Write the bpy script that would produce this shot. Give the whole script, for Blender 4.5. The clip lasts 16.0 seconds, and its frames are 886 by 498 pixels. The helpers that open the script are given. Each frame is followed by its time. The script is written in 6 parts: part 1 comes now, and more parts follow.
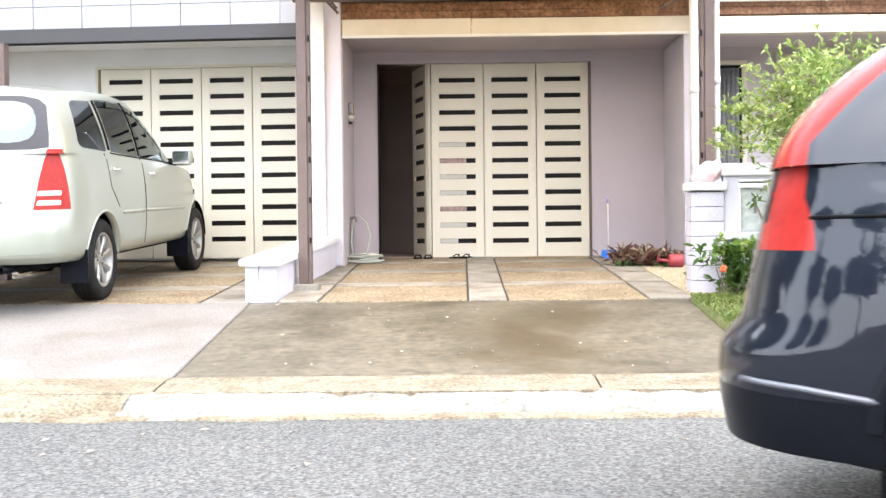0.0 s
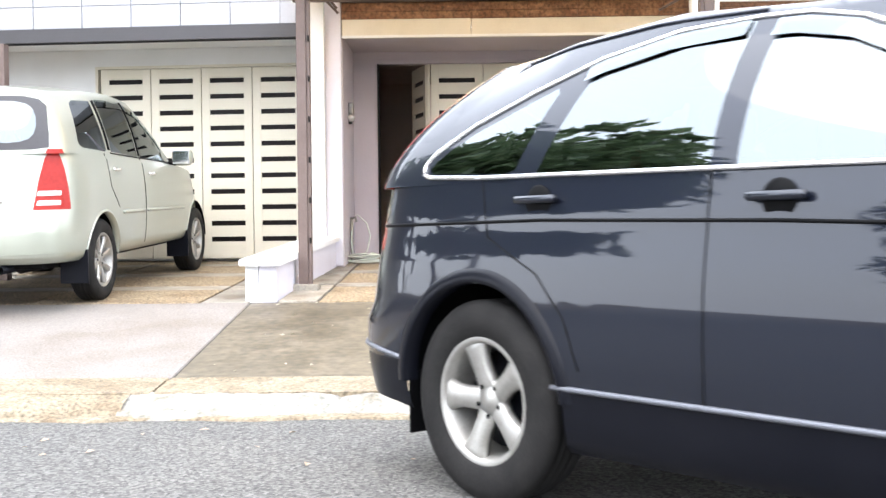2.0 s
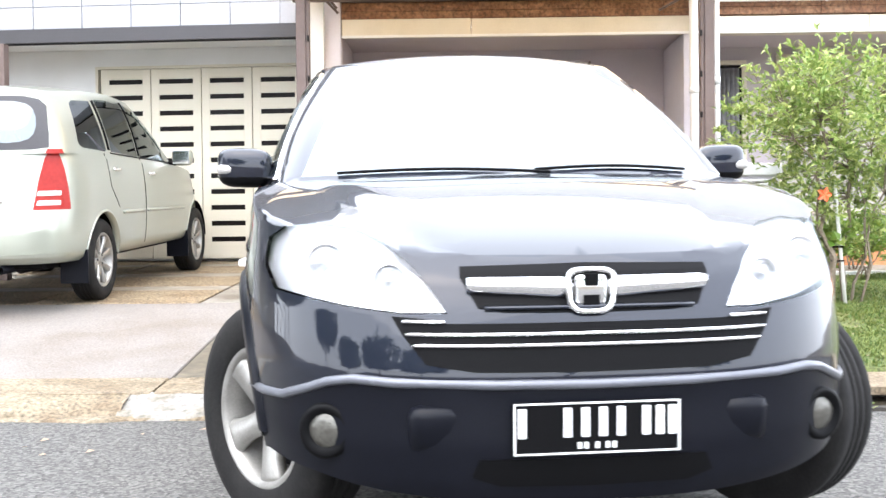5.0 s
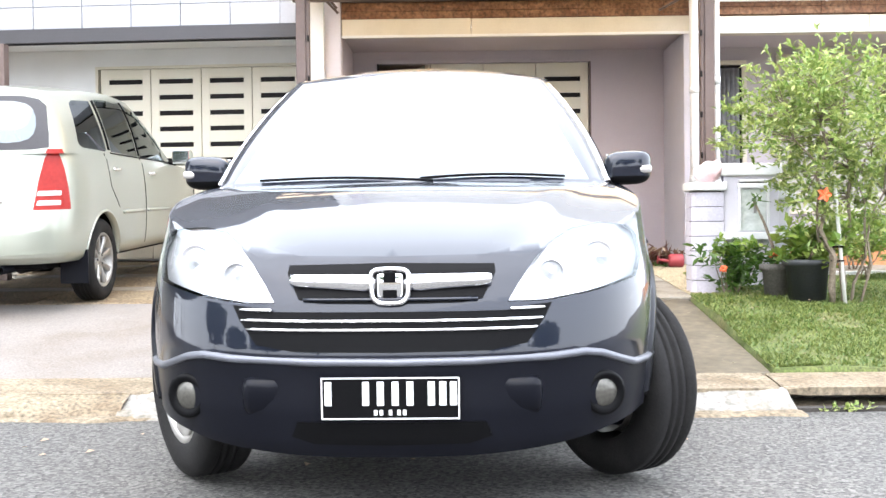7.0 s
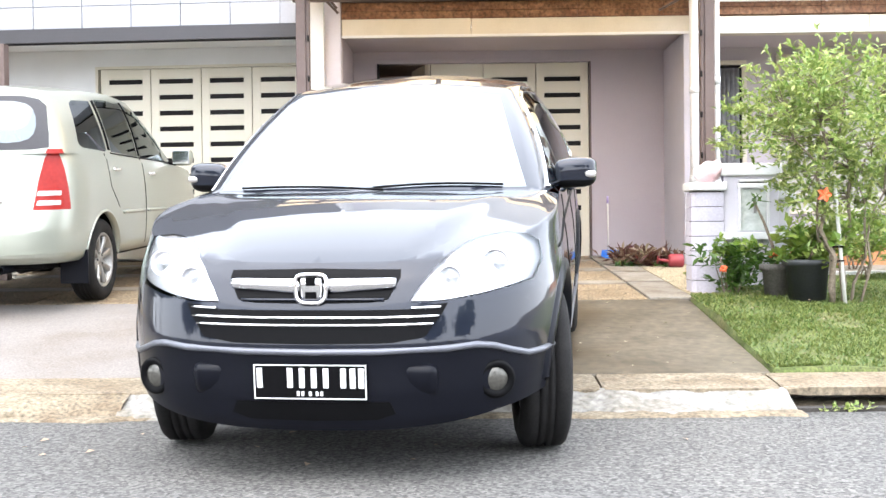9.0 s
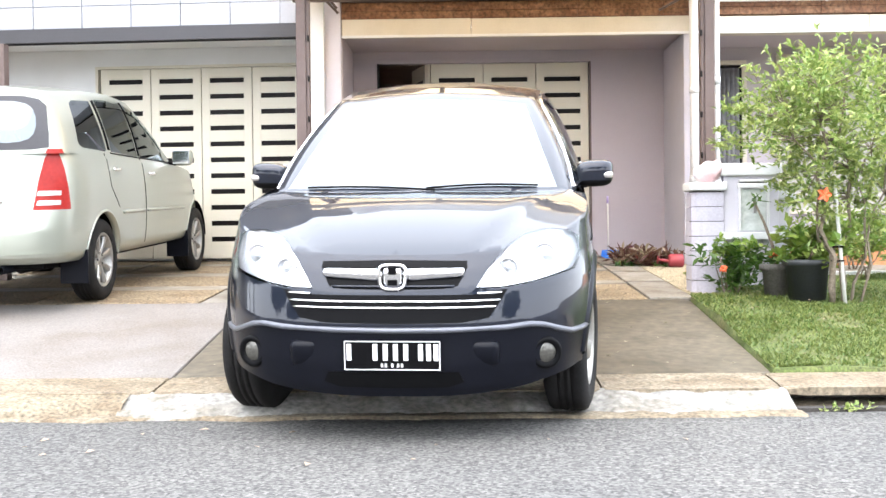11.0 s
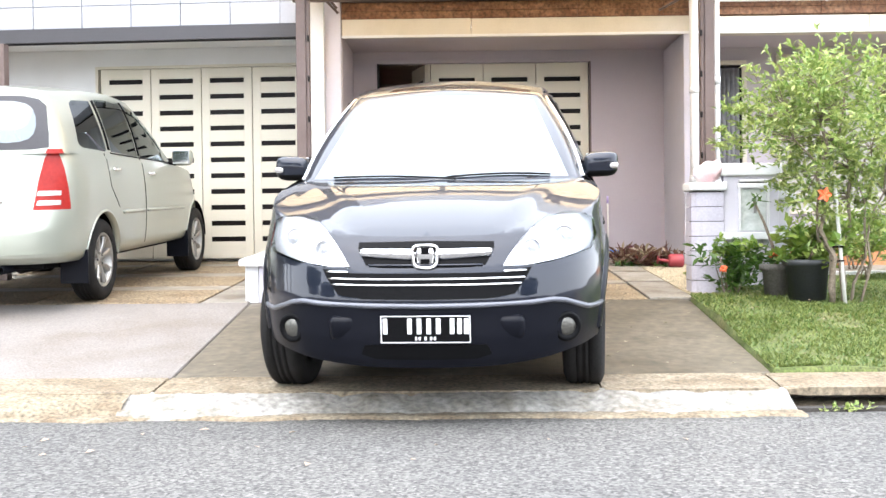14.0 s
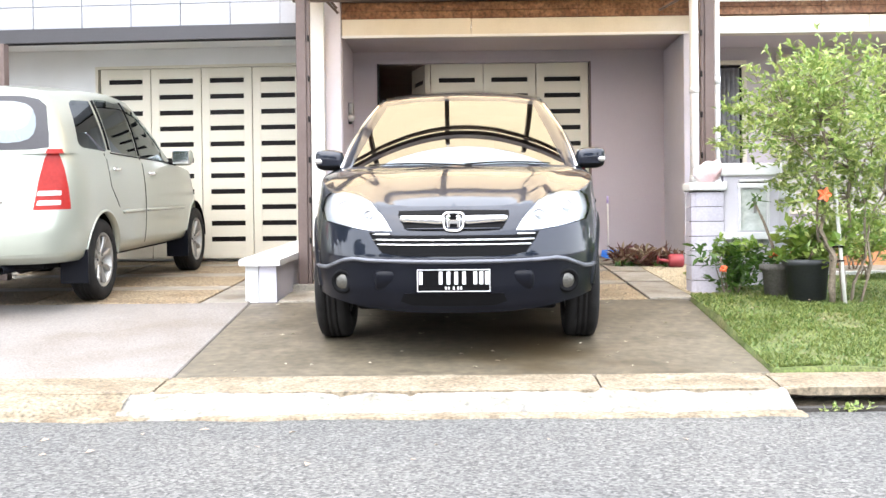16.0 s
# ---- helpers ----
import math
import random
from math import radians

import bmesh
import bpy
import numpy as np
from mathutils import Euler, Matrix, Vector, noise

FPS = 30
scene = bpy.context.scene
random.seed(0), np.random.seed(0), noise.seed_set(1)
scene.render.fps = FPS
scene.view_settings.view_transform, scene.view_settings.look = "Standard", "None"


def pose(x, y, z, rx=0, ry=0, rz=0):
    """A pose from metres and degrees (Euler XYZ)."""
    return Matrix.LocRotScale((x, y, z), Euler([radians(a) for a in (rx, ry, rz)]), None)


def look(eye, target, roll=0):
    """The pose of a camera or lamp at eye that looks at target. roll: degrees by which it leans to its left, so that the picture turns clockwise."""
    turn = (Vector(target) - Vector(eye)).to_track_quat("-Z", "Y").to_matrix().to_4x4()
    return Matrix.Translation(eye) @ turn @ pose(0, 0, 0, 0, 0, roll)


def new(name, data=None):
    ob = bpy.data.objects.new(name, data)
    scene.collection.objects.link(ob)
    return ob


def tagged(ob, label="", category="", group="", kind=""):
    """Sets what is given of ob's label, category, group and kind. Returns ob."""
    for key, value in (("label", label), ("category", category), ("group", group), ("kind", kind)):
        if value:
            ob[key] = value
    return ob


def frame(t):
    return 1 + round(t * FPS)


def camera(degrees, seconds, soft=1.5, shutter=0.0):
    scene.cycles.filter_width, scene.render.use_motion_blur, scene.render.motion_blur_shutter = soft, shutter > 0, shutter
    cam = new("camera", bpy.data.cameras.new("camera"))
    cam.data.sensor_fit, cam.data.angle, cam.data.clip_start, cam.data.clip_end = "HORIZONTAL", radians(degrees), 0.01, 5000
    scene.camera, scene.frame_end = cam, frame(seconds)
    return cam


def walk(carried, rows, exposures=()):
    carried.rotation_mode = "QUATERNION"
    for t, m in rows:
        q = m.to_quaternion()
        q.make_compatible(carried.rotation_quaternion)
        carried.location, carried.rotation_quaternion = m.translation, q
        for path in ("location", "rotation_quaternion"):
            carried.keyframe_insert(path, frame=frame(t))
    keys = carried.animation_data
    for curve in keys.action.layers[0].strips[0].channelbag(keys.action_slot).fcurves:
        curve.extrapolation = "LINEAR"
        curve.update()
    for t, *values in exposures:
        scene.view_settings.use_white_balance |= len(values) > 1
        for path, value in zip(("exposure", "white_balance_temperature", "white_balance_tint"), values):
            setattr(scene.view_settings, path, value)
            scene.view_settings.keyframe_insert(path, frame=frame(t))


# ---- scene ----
CAR_ROWS = [
    (0, 1.847, 3.72, 0, 0, 0.1, 245.2),
    (0.5, 1.548, 3.867, 0, 0, 0.06, 237.27),
    (1, 1.226, 4.077, 0, 0, 0.16, 232.24),
    (1.5, 1.006, 4.27, 0, 0, 0.63, 224.18),
    (2, 0.732, 4.592, 0, 0, 0.33, 220.21),
    (2.7, 0.439, 4.965, 0, 0, 0.44, 211.17),
    (3, 0.305, 5.238, 0, 0, 0.51, 207.57),
    (3.5, 0.155, 5.55, 0, 0, 0.85, 201.16),
    (4, 0.003, 5.875, 0.002, -0.04, 0.48, 195.13),
    (4.2, -0.044, 5.985, 0.05, -1.09, 0.48, 193.28),
    (6.3, -0.18, 6.892, 0.174, -3.3, 0.14, 181.7),
    (6.5, -0.177, 6.941, 0.18, -3.43, 0.13, 180.81),
    (7, -0.178, 7.066, 0.194, -3.79, 0.09, 179.21),
    (7.5, -0.171, 7.163, 0.205, -4.08, 0.03, 177.77),
    (8, -0.175, 7.327, 0.223, -4.54, -0.06, 175.68),
    (8.5, -0.166, 7.537, 0.247, -5.11, -0.11, 173.93),
    (9, -0.149, 7.771, 0.274, -5.74, -0.16, 173.21),
    (9.2, -0.138, 7.829, 0.281, -5.89, 0, 173.2),
    (11.3, -0.042, 8.629, 0.351, -7.04, -0.37, 175.76),
    (11.5, -0.046, 8.607, 0.349, -7.2, -0.24, 175.67),
    (12, -0.044, 8.591, 0.347, -7.28, -0.28, 175.55),
    (12.5, -0.045, 8.634, 0.347, -7.04, -0.25, 175.9),
    (13, -0.041, 8.746, 0.357, -6.75, -0.22, 176.42),
    (13.5, -0.026, 8.854, 0.38, -6.59, -0.12, 176.78),
    (14, -0.01, 8.987, 0.405, -6.41, 0.04, 177.22),
    (14.5, 0.005, 9.268, 0.419, -6.29, 0.15, 178.39),
    (15, 0.008, 9.679, 0.443, -5.56, 0.07, 179.26),
    (15.5, 0.014, 10.012, 0.457, -4.99, 0.09, 178.95),
    (16, 0.015, 10.258, 0.469, -4.62, -0.15, 178.79),
]
B_YAW = 0.0177  # the house front is turned this little against the line of sight
cam = camera(41.68, 16.0, soft=1.5, shutter=0.5)
EYE = (0.0, 0.0, 0.934)
AIM = (-math.sin(B_YAW) * 5, math.cos(B_YAW) * 5, 0.934 - 5 * math.tan(0.0144))
walk(cam, [(0.0, look(EYE, AIM, -0.60)), (16.0, look(EYE, AIM, -0.60))],
     exposures=[(0.0, 1.82), (16.0, 1.82)])

# ---- light: a bright overcast noon ----
world = bpy.data.worlds.new("overcast_sky")
scene.world = world
world.use_nodes = True
wn, wl = world.node_tree.nodes, world.node_tree.links
wn.clear()
sky = wn.new("ShaderNodeTexSky")
sky.sky_type, sky.sun_disc = "NISHITA", False
sky.sun_elevation, sky.sun_rotation = radians(62), radians(200)
sky.air_density, sky.dust_density = 1.0, 4.0
cloud = wn.new("ShaderNodeMix")
cloud.data_type = "RGBA"
cloud.inputs[0].default_value = 0.72
cloud.inputs[7].default_value = (13.6, 14.4, 15.9, 1)
wl.new(sky.outputs[0], cloud.inputs[6])
bg = wn.new("ShaderNodeBackground")
bg.inputs[1].default_value = 0.14
wl.new(cloud.outputs[2], bg.inputs[0])
wo = wn.new("ShaderNodeOutputWorld")
wl.new(bg.outputs[0], wo.inputs[0])
sun = new("sun", bpy.data.lights.new("sun", "SUN"))
sun.data.energy, sun.data.angle, sun.data.color = 0.8, radians(85), (1.0, 0.98, 0.95)
sun.matrix_basis = look((-3.0, -5.0, 11.0), (0, 0, 0))


# ---- materials ----
def mat(name, rgb, rough=0.6, metal=0.0, spread=0.12, fine=90.0, coarse=2.0, bump=0.1, second=None, amount=0.3,
        coat=0.0, per_piece=0.0, spec=0.5, glow=0.0, coat_ior=1.5):
    """A surface with grain at two scales: fine speckle and coarse stains towards a second colour."""
    m = bpy.data.materials.new(name)
    m.use_nodes = True
    n, l = m.node_tree.nodes, m.node_tree.links
    p = n["Principled BSDF"]
    p.inputs["Roughness"].default_value, p.inputs["Metallic"].default_value = rough, metal
    p.inputs["Specular IOR Level"].default_value = spec
    p.inputs["Coat Weight"].default_value = coat
    p.inputs["Coat Roughness"].default_value = 0.03
    p.inputs["Coat IOR"].default_value = coat_ior
    tc = n.new("ShaderNodeTexCoord")
    a = n.new("ShaderNodeTexNoise")
    a.inputs["Scale"].default_value, a.inputs["Detail"].default_value = fine, 4
    c = n.new("ShaderNodeTexNoise")
    c.inputs["Scale"].default_value, c.inputs["Detail"].default_value = coarse, 6
    l.new(tc.outputs["Object"], a.inputs["Vector"])
    l.new(tc.outputs["Object"], c.inputs["Vector"])
    ramp = n.new("ShaderNodeMapRange")
    ramp.inputs[1].default_value, ramp.inputs[2].default_value = 0.42, 0.7
    l.new(c.outputs[0], ramp.inputs[0])
    mul = n.new("ShaderNodeMath")
    mul.operation = "MULTIPLY"
    mul.inputs[1].default_value = amount
    l.new(ramp.outputs[0], mul.inputs[0])
    mix = n.new("ShaderNodeMix")
    mix.data_type = "RGBA"
    mix.inputs[6].default_value = (*rgb, 1)
    mix.inputs[7].default_value = (*(second or [v * 0.7 for v in rgb]), 1)
    l.new(mul.outputs[0], mix.inputs[0])
    val = n.new("ShaderNodeMapRange")
    val.inputs[1].default_value, val.inputs[2].default_value = 0.25, 0.75
    val.inputs[3].default_value, val.inputs[4].default_value = 1 - spread * 2, 1 + spread * 2
    l.new(a.outputs[0], val.inputs[0])
    hsv = n.new("ShaderNodeHueSaturation")
    l.new(mix.outputs[2], hsv.inputs["Color"])
    last = val.outputs[0]
    if per_piece:
        oi = n.new("ShaderNodeObjectInfo")
        pr = n.new("ShaderNodeMapRange")
        pr.inputs[3].default_value, pr.inputs[4].default_value = 1 - per_piece, 1 + per_piece
        l.new(oi.outputs["Random"], pr.inputs[0])
        mm = n.new("ShaderNodeMath")
        mm.operation = "MULTIPLY"
        l.new(last, mm.inputs[0])
        l.new(pr.outputs[0], mm.inputs[1])
        last = mm.outputs[0]
    l.new(last, hsv.inputs["Value"])
    l.new(hsv.outputs[0], p.inputs["Base Color"])
    if glow:
        p.inputs["Emission Color"].default_value = (*rgb, 1)
        p.inputs["Emission Strength"].default_value = glow
    if bump:
        bn = n.new("ShaderNodeBump")
        bn.inputs["Strength"].default_value, bn.inputs["Distance"].default_value = bump, 0.01
        l.new(a.outputs[0], bn.inputs["Height"])
        l.new(bn.outputs[0], p.inputs["Normal"])
    return m


def glass(name, rgb, rough=0.0, trans=1.0, ior=1.5):
    m = bpy.data.materials.new(name)
    m.use_nodes = True
    p = m.node_tree.nodes["Principled BSDF"]
    p.inputs["Base Color"].default_value = (*rgb, 1)
    p.inputs["Roughness"].default_value = rough
    p.inputs["Transmission Weight"].default_value = trans
    p.inputs["IOR"].default_value = ior
    return m


def leaf_mat(name, rgb, rgb2):
    """Leaves: hue and value vary from leaf to leaf, and light comes through."""
    m = bpy.data.materials.new(name)
    m.use_nodes = True
    n, l = m.node_tree.nodes, m.node_tree.links
    p = n["Principled BSDF"]
    g = n.new("ShaderNodeNewGeometry")
    mix = n.new("ShaderNodeMix")
    mix.data_type = "RGBA"
    mix.inputs[6].default_value, mix.inputs[7].default_value = (*rgb, 1), (*rgb2, 1)
    l.new(g.outputs["Random Per Island"], mix.inputs[0])
    l.new(mix.outputs[2], p.inputs["Base Color"])
    p.inputs["Roughness"].default_value = 0.34
    t = n.new("ShaderNodeBsdfTranslucent")
    l.new(mix.outputs[2], t.inputs[0])
    ms = n.new("ShaderNodeMixShader")
    ms.inputs[0].default_value = 0.35
    l.new(p.outputs[0], ms.inputs[1])
    l.new(t.outputs[0], ms.inputs[2])
    l.new(ms.outputs[0], n["Material Output"].inputs[0])
    return m


M = {}
def asphalt_mat():
    """Worn asphalt: pale and dark stones side by side, with broad faded patches."""
    m = mat("asphalt", (0.094, 0.090, 0.0835), 0.9, spread=0.22, fine=38, coarse=0.7, bump=0.0, second=(0.072, 0.071, 0.069), amount=0.7)
    n, l = m.node_tree.nodes, m.node_tree.links
    tc = n.new("ShaderNodeTexCoord")
    v = n.new("ShaderNodeTexVoronoi")
    v.inputs["Scale"].default_value = 78
    l.new(tc.outputs["Object"], v.inputs["Vector"])
    bw = n.new("ShaderNodeRGBToBW")
    l.new(v.outputs["Color"], bw.inputs[0])
    r = n.new("ShaderNodeMapRange")
    r.inputs[1].default_value, r.inputs[2].default_value = 0.15, 0.85
    r.inputs[3].default_value, r.inputs[4].default_value = 0.40, 1.62
    l.new(bw.outputs[0], r.inputs[0])
    p = n["Principled BSDF"]
    old = p.inputs["Base Color"].links[0].from_socket
    h = n.new("ShaderNodeHueSaturation")
    l.new(old, h.inputs["Color"])
    l.new(r.outputs[0], h.inputs["Value"])
    l.new(h.outputs[0], p.inputs["Base Color"])
    bn = n.new("ShaderNodeBump")
    bn.inputs["Strength"].default_value, bn.inputs["Distance"].default_value = 0.5, 0.004
    l.new(bw.outputs[0], bn.inputs["Height"])
    l.new(bn.outputs[0], p.inputs["Normal"])
    return m


M["asphalt"] = asphalt_mat()
M["earth"] = mat("earth", (0.09, 0.07, 0.045), 0.95, spread=0.3, fine=40, bump=0.5)
M["concrete_dark"] = mat("damp_concrete", (0.108, 0.090, 0.062), 0.5, spread=0.24, fine=16, coarse=2.2, bump=0.12, second=(0.050, 0.039, 0.022), amount=1.0)
def stain(m, spots, rgb, gloss):
    """Adds damp brown stains of a given place and size to a surface: spots are (x, y, half width, half length)."""
    n, l = m.node_tree.nodes, m.node_tree.links
    p = n["Principled BSDF"]
    tc = n.new("ShaderNodeTexCoord")
    wob = n.new("ShaderNodeTexNoise")
    wob.inputs["Scale"].default_value, wob.inputs["Detail"].default_value = 3.2, 5
    l.new(tc.outputs["Object"], wob.inputs["Vector"])
    total = None
    for x, y, a, b in spots:
        mp = n.new("ShaderNodeMapping")
        mp.vector_type = "TEXTURE"
        mp.inputs["Location"].default_value = (x, y, 0)
        mp.inputs["Scale"].default_value = (a, b, 100)
        l.new(tc.outputs["Object"], mp.inputs["Vector"])
        ln = n.new("ShaderNodeVectorMath")
        ln.operation = "LENGTH"
        l.new(mp.outputs[0], ln.inputs[0])
        ad = n.new("ShaderNodeMath")
        ad.operation = "MULTIPLY_ADD"
        ad.inputs[1].default_value = 2.2
        l.new(wob.outputs[0], ad.inputs[0])
        l.new(ln.outputs["Value"], ad.inputs[2])
        r = n.new("ShaderNodeMapRange")
        r.inputs[1].default_value, r.inputs[2].default_value = 1.5, 2.3
        r.inputs[3].default_value, r.inputs[4].default_value = 0.75, 0.0
        l.new(ad.outputs[0], r.inputs[0])
        if total is None:
            total = r.outputs[0]
        else:
            mx = n.new("ShaderNodeMath")
            mx.operation = "MAXIMUM"
            l.new(total, mx.inputs[0])
            l.new(r.outputs[0], mx.inputs[1])
            total = mx.outputs[0]
    mix = n.new("ShaderNodeMix")
    mix.data_type = "RGBA"
    mix.inputs[7].default_value = (*rgb, 1)
    l.new(p.inputs["Base Color"].links[0].from_socket, mix.inputs[6])
    l.new(total, mix.inputs[0])
    l.new(mix.outputs[2], p.inputs["Base Color"])
    rr = n.new("ShaderNodeMapRange")
    rr.inputs[3].default_value, rr.inputs[4].default_value = p.inputs["Roughness"].default_value, gloss
    l.new(total, rr.inputs[0])
    l.new(rr.outputs[0], p.inputs["Roughness"])


stain(M["concrete_dark"], [(0.45, 7.55, 0.42, 1.15), (0.80, 8.35, 0.25, 0.5)], (0.050, 0.032, 0.013), 0.36)
M["concrete_pale"] = mat("pale_concrete", (0.178, 0.161, 0.147), 0.85, spread=0.16, fine=70, coarse=1.6, bump=0.15, second=(0.13, 0.105, 0.085), amount=0.75)
M["kerb"] = mat("kerb_concrete", (0.20, 0.165, 0.115), 0.9, spread=0.3, fine=45, coarse=5, bump=0.4, second=(0.12, 0.085, 0.05), amount=0.9)
M["mortar"] = mat("ramp_mortar", (0.25, 0.24, 0.218), 0.9, spread=0.22, fine=30, coarse=5, bump=0.4, second=(0.14, 0.118, 0.085), amount=0.85)
M["pebble"] = mat("pebble_wash", (0.22, 0.168, 0.105), 0.85, spread=0.55, fine=55, coarse=3, bump=0.8, second=(0.15, 0.098, 0.052), amount=0.8)
M["slab"] = mat("grey_stone_slab", (0.23, 0.208, 0.175), 0.75, spread=0.15, fine=50, coarse=4, bump=0.25, second=(0.12, 0.09, 0.06), amount=0.8, per_piece=0.15)
M["white"] = mat("white_paint", (0.62, 0.62, 0.62), 0.7, spread=0.03, fine=120, coarse=2, bump=0.06, second=(0.5, 0.49, 0.47), amount=0.35)
M["white_lav"] = mat("white_lavender_paint", (0.52, 0.50, 0.55), 0.7, spread=0.03, fine=120, coarse=2.5, bump=0.06, second=(0.44, 0.42, 0.46), amount=0.4)
M["lavender"] = mat("lavender_wall_paint", (0.42, 0.375, 0.40), 0.75, spread=0.03, fine=120, coarse=1.2, bump=0.06, second=(0.37, 0.325, 0.35), amount=0.5)
M["ivory"] = mat("ivory_lacquer", (0.56, 0.52, 0.425), 0.4, spread=0.02, fine=60, coarse=2, bump=0.02, second=(0.52, 0.475, 0.385), amount=0.4)
M["cream"] = mat("cream_beam_paint", (0.55, 0.50, 0.41), 0.7, spread=0.04, fine=90, coarse=3, bump=0.08, second=(0.42, 0.37, 0.28), amount=0.5)
M["slot"] = mat("dark_slot", (0.006, 0.004, 0.004), 0.4, bump=0, spread=0.02, spec=0.12)
M["brown"] = mat("brown_steel_paint", (0.115, 0.08, 0.07), 0.55, spread=0.06, fine=80, coarse=5, bump=0.08, second=(0.085, 0.055, 0.046), amount=0.6)
M["timber"] = mat("weathered_timber", (0.15, 0.066, 0.032), 0.8, spread=0.3, fine=30, coarse=6, bump=0.3, second=(0.26, 0.14, 0.075), amount=0.8)
M["grey_band"] = mat("dark_grey_trim", (0.05, 0.048, 0.052), 0.7, spread=0.05, bump=0.05)
M["clad"] = mat("grey_cladding_panel", (0.31, 0.31, 0.33), 0.5, spread=0.03, bump=0.04, second=(0.32, 0.32, 0.34), amount=0.4, per_piece=0.04)
# near-black for open joints; in the gutter it also stands in for shade
M["joint"] = mat("dark_joint_and_shade", (0.05, 0.045, 0.04), 0.9, bump=0.1)
M["dark_room"] = mat("dark_interior_paint", (0.48, 0.39, 0.34), 0.8, spread=0.05, bump=0.05)
M["grass"] = leaf_mat("grass_blades", (0.055, 0.12, 0.018), (0.23, 0.25, 0.075))
M["soil"] = mat("lawn_soil", (0.075, 0.10, 0.025), 0.95, spread=0.35, fine=60, coarse=3, bump=0.5, second=(0.14, 0.11, 0.05), amount=0.6)
M["gravel"] = mat("yellow_gravel", (0.36, 0.30, 0.20), 0.9, spread=0.45, fine=90, coarse=6, bump=0.9)


# ---- building blocks ----
def zg(y):
    """The height of the ground: level road, a mortar ramp, the kerb, the sloping drive and the carport floor."""
    return float(np.interp(y, [-200, 5.87, 6.10, 6.5, 8.93, 14.5, 400], [0, 0, 0.10, 0.129, 0.406, 0.712, 0.712]))


def part(name, bm, material, parent=None, label="", smooth=False, kind=""):
    me = bpy.data.meshes.new(name)
    bmesh.ops.recalc_face_normals(bm, faces=bm.faces)
    bm.to_mesh(me)
    bm.free()
    me.materials.append(M[material] if isinstance(material, str) else material)
    if smooth:
        me.shade_smooth()
    ob = new(name, me)
    ob.parent = parent
    if label or kind:
        tagged(ob, label=label, kind=kind)
    return ob


def thing(name, label, category, at=(0, 0, 0), group="", rz=0.0):
    ob = new(name)
    ob.empty_display_size = 0.1
    ob.matrix_basis = pose(*at, 0, 0, rz)
    return tagged(ob, label=label, category=category, group=group)


def box(bm, x0, x1, y0, y1, z0, z1, bevel=0.0, m=None):
    vs = [bm.verts.new((x, y, z)) for x in (x0, x1) for y in (y0, y1) for z in (z0, z1)]
    fs = [bm.faces.new([vs[i] for i in q]) for q in ((0, 1, 3, 2), (4, 6, 7, 5), (0, 4, 5, 1), (2, 3, 7, 6), (0, 2, 6, 4), (1, 5, 7, 3))]
    if m is not None:
        bmesh.ops.transform(bm, matrix=m, verts=vs)
    if bevel:
        es = list({e for f in fs for e in f.edges})
        bmesh.ops.bevel(bm, geom=es, offset=bevel, segments=2, affect="EDGES", profile=0.5)
    return bm


def boxed(x0, x1, y0, y1, z0, z1, bevel=0.0, m=None):
    return box(bmesh.new(), x0, x1, y0, y1, z0, z1, bevel, m)


def slope_slab(x0, x1, y0, y1, thick, lift=0.0, bevel=0.0, nx=1, ny=1, rough=0.0, seed=0):
    """A slab whose top follows the ground between two depths."""
    bm = bmesh.new()
    rnd = random.Random(seed)
    top = {}
    for i in range(nx + 1):
        for j in range(ny + 1):
            x, y = x0 + (x1 - x0) * i / nx, y0 + (y1 - y0) * j / ny
            d = rnd.uniform(-rough, rough) if 0 < i < nx and 0 < j < ny else 0
            top[i, j] = bm.verts.new((x, y, zg(y) + lift + d))
    for i in range(nx):
        for j in range(ny):
            bm.faces.new((top[i, j], top[i + 1, j], top[i + 1, j + 1], top[i, j + 1]))
    r = bmesh.ops.extrude_face_region(bm, geom=list(bm.faces))
    for v in r["geom"]:
        if isinstance(v, bmesh.types.BMVert):
            v.co.z -= thick
    if bevel:
        es = [e for e in bm.edges if len(e.link_faces) == 2 and e.calc_face_angle(0) > 0.7]
        bmesh.ops.bevel(bm, geom=es, offset=bevel, segments=1, affect="EDGES")
    return bm


def tube(bm, pts, r, n=8, close=False, r1=None, cap=True):
    """A round bar along a line of points, tapering from r to r1."""
    pts = [Vector(p) for p in pts]
    rings = []
    for i, p in enumerate(pts):
        a, b = pts[max(i - 1, 0)], pts[min(i + 1, len(pts) - 1)]
        if close:
            a, b = pts[i - 1], pts[(i + 1) % len(pts)]
        d = (b - a).normalized()
        u = d.orthogonal().normalized() if i == 0 else (rings_u - d * rings_u.dot(d)).normalized()
        rings_u = u
        w = d.cross(u)
        k = r if r1 is None else r + (r1 - r) * i / max(len(pts) - 1, 1)
        rings.append([bm.verts.new(p + (u * math.cos(2 * math.pi * j / n) + w * math.sin(2 * math.pi * j / n)) * k) for j in range(n)])
    m = len(rings)
    for i in range(m if close else m - 1):
        for j in range(n):
            bm.faces.new((rings[i][j], rings[i][(j + 1) % n], rings[(i + 1) % m][(j + 1) % n], rings[(i + 1) % m][j]))
    if cap and not close:
        bm.faces.new(rings[0][::-1])
        bm.faces.new(rings[-1])
    return bm


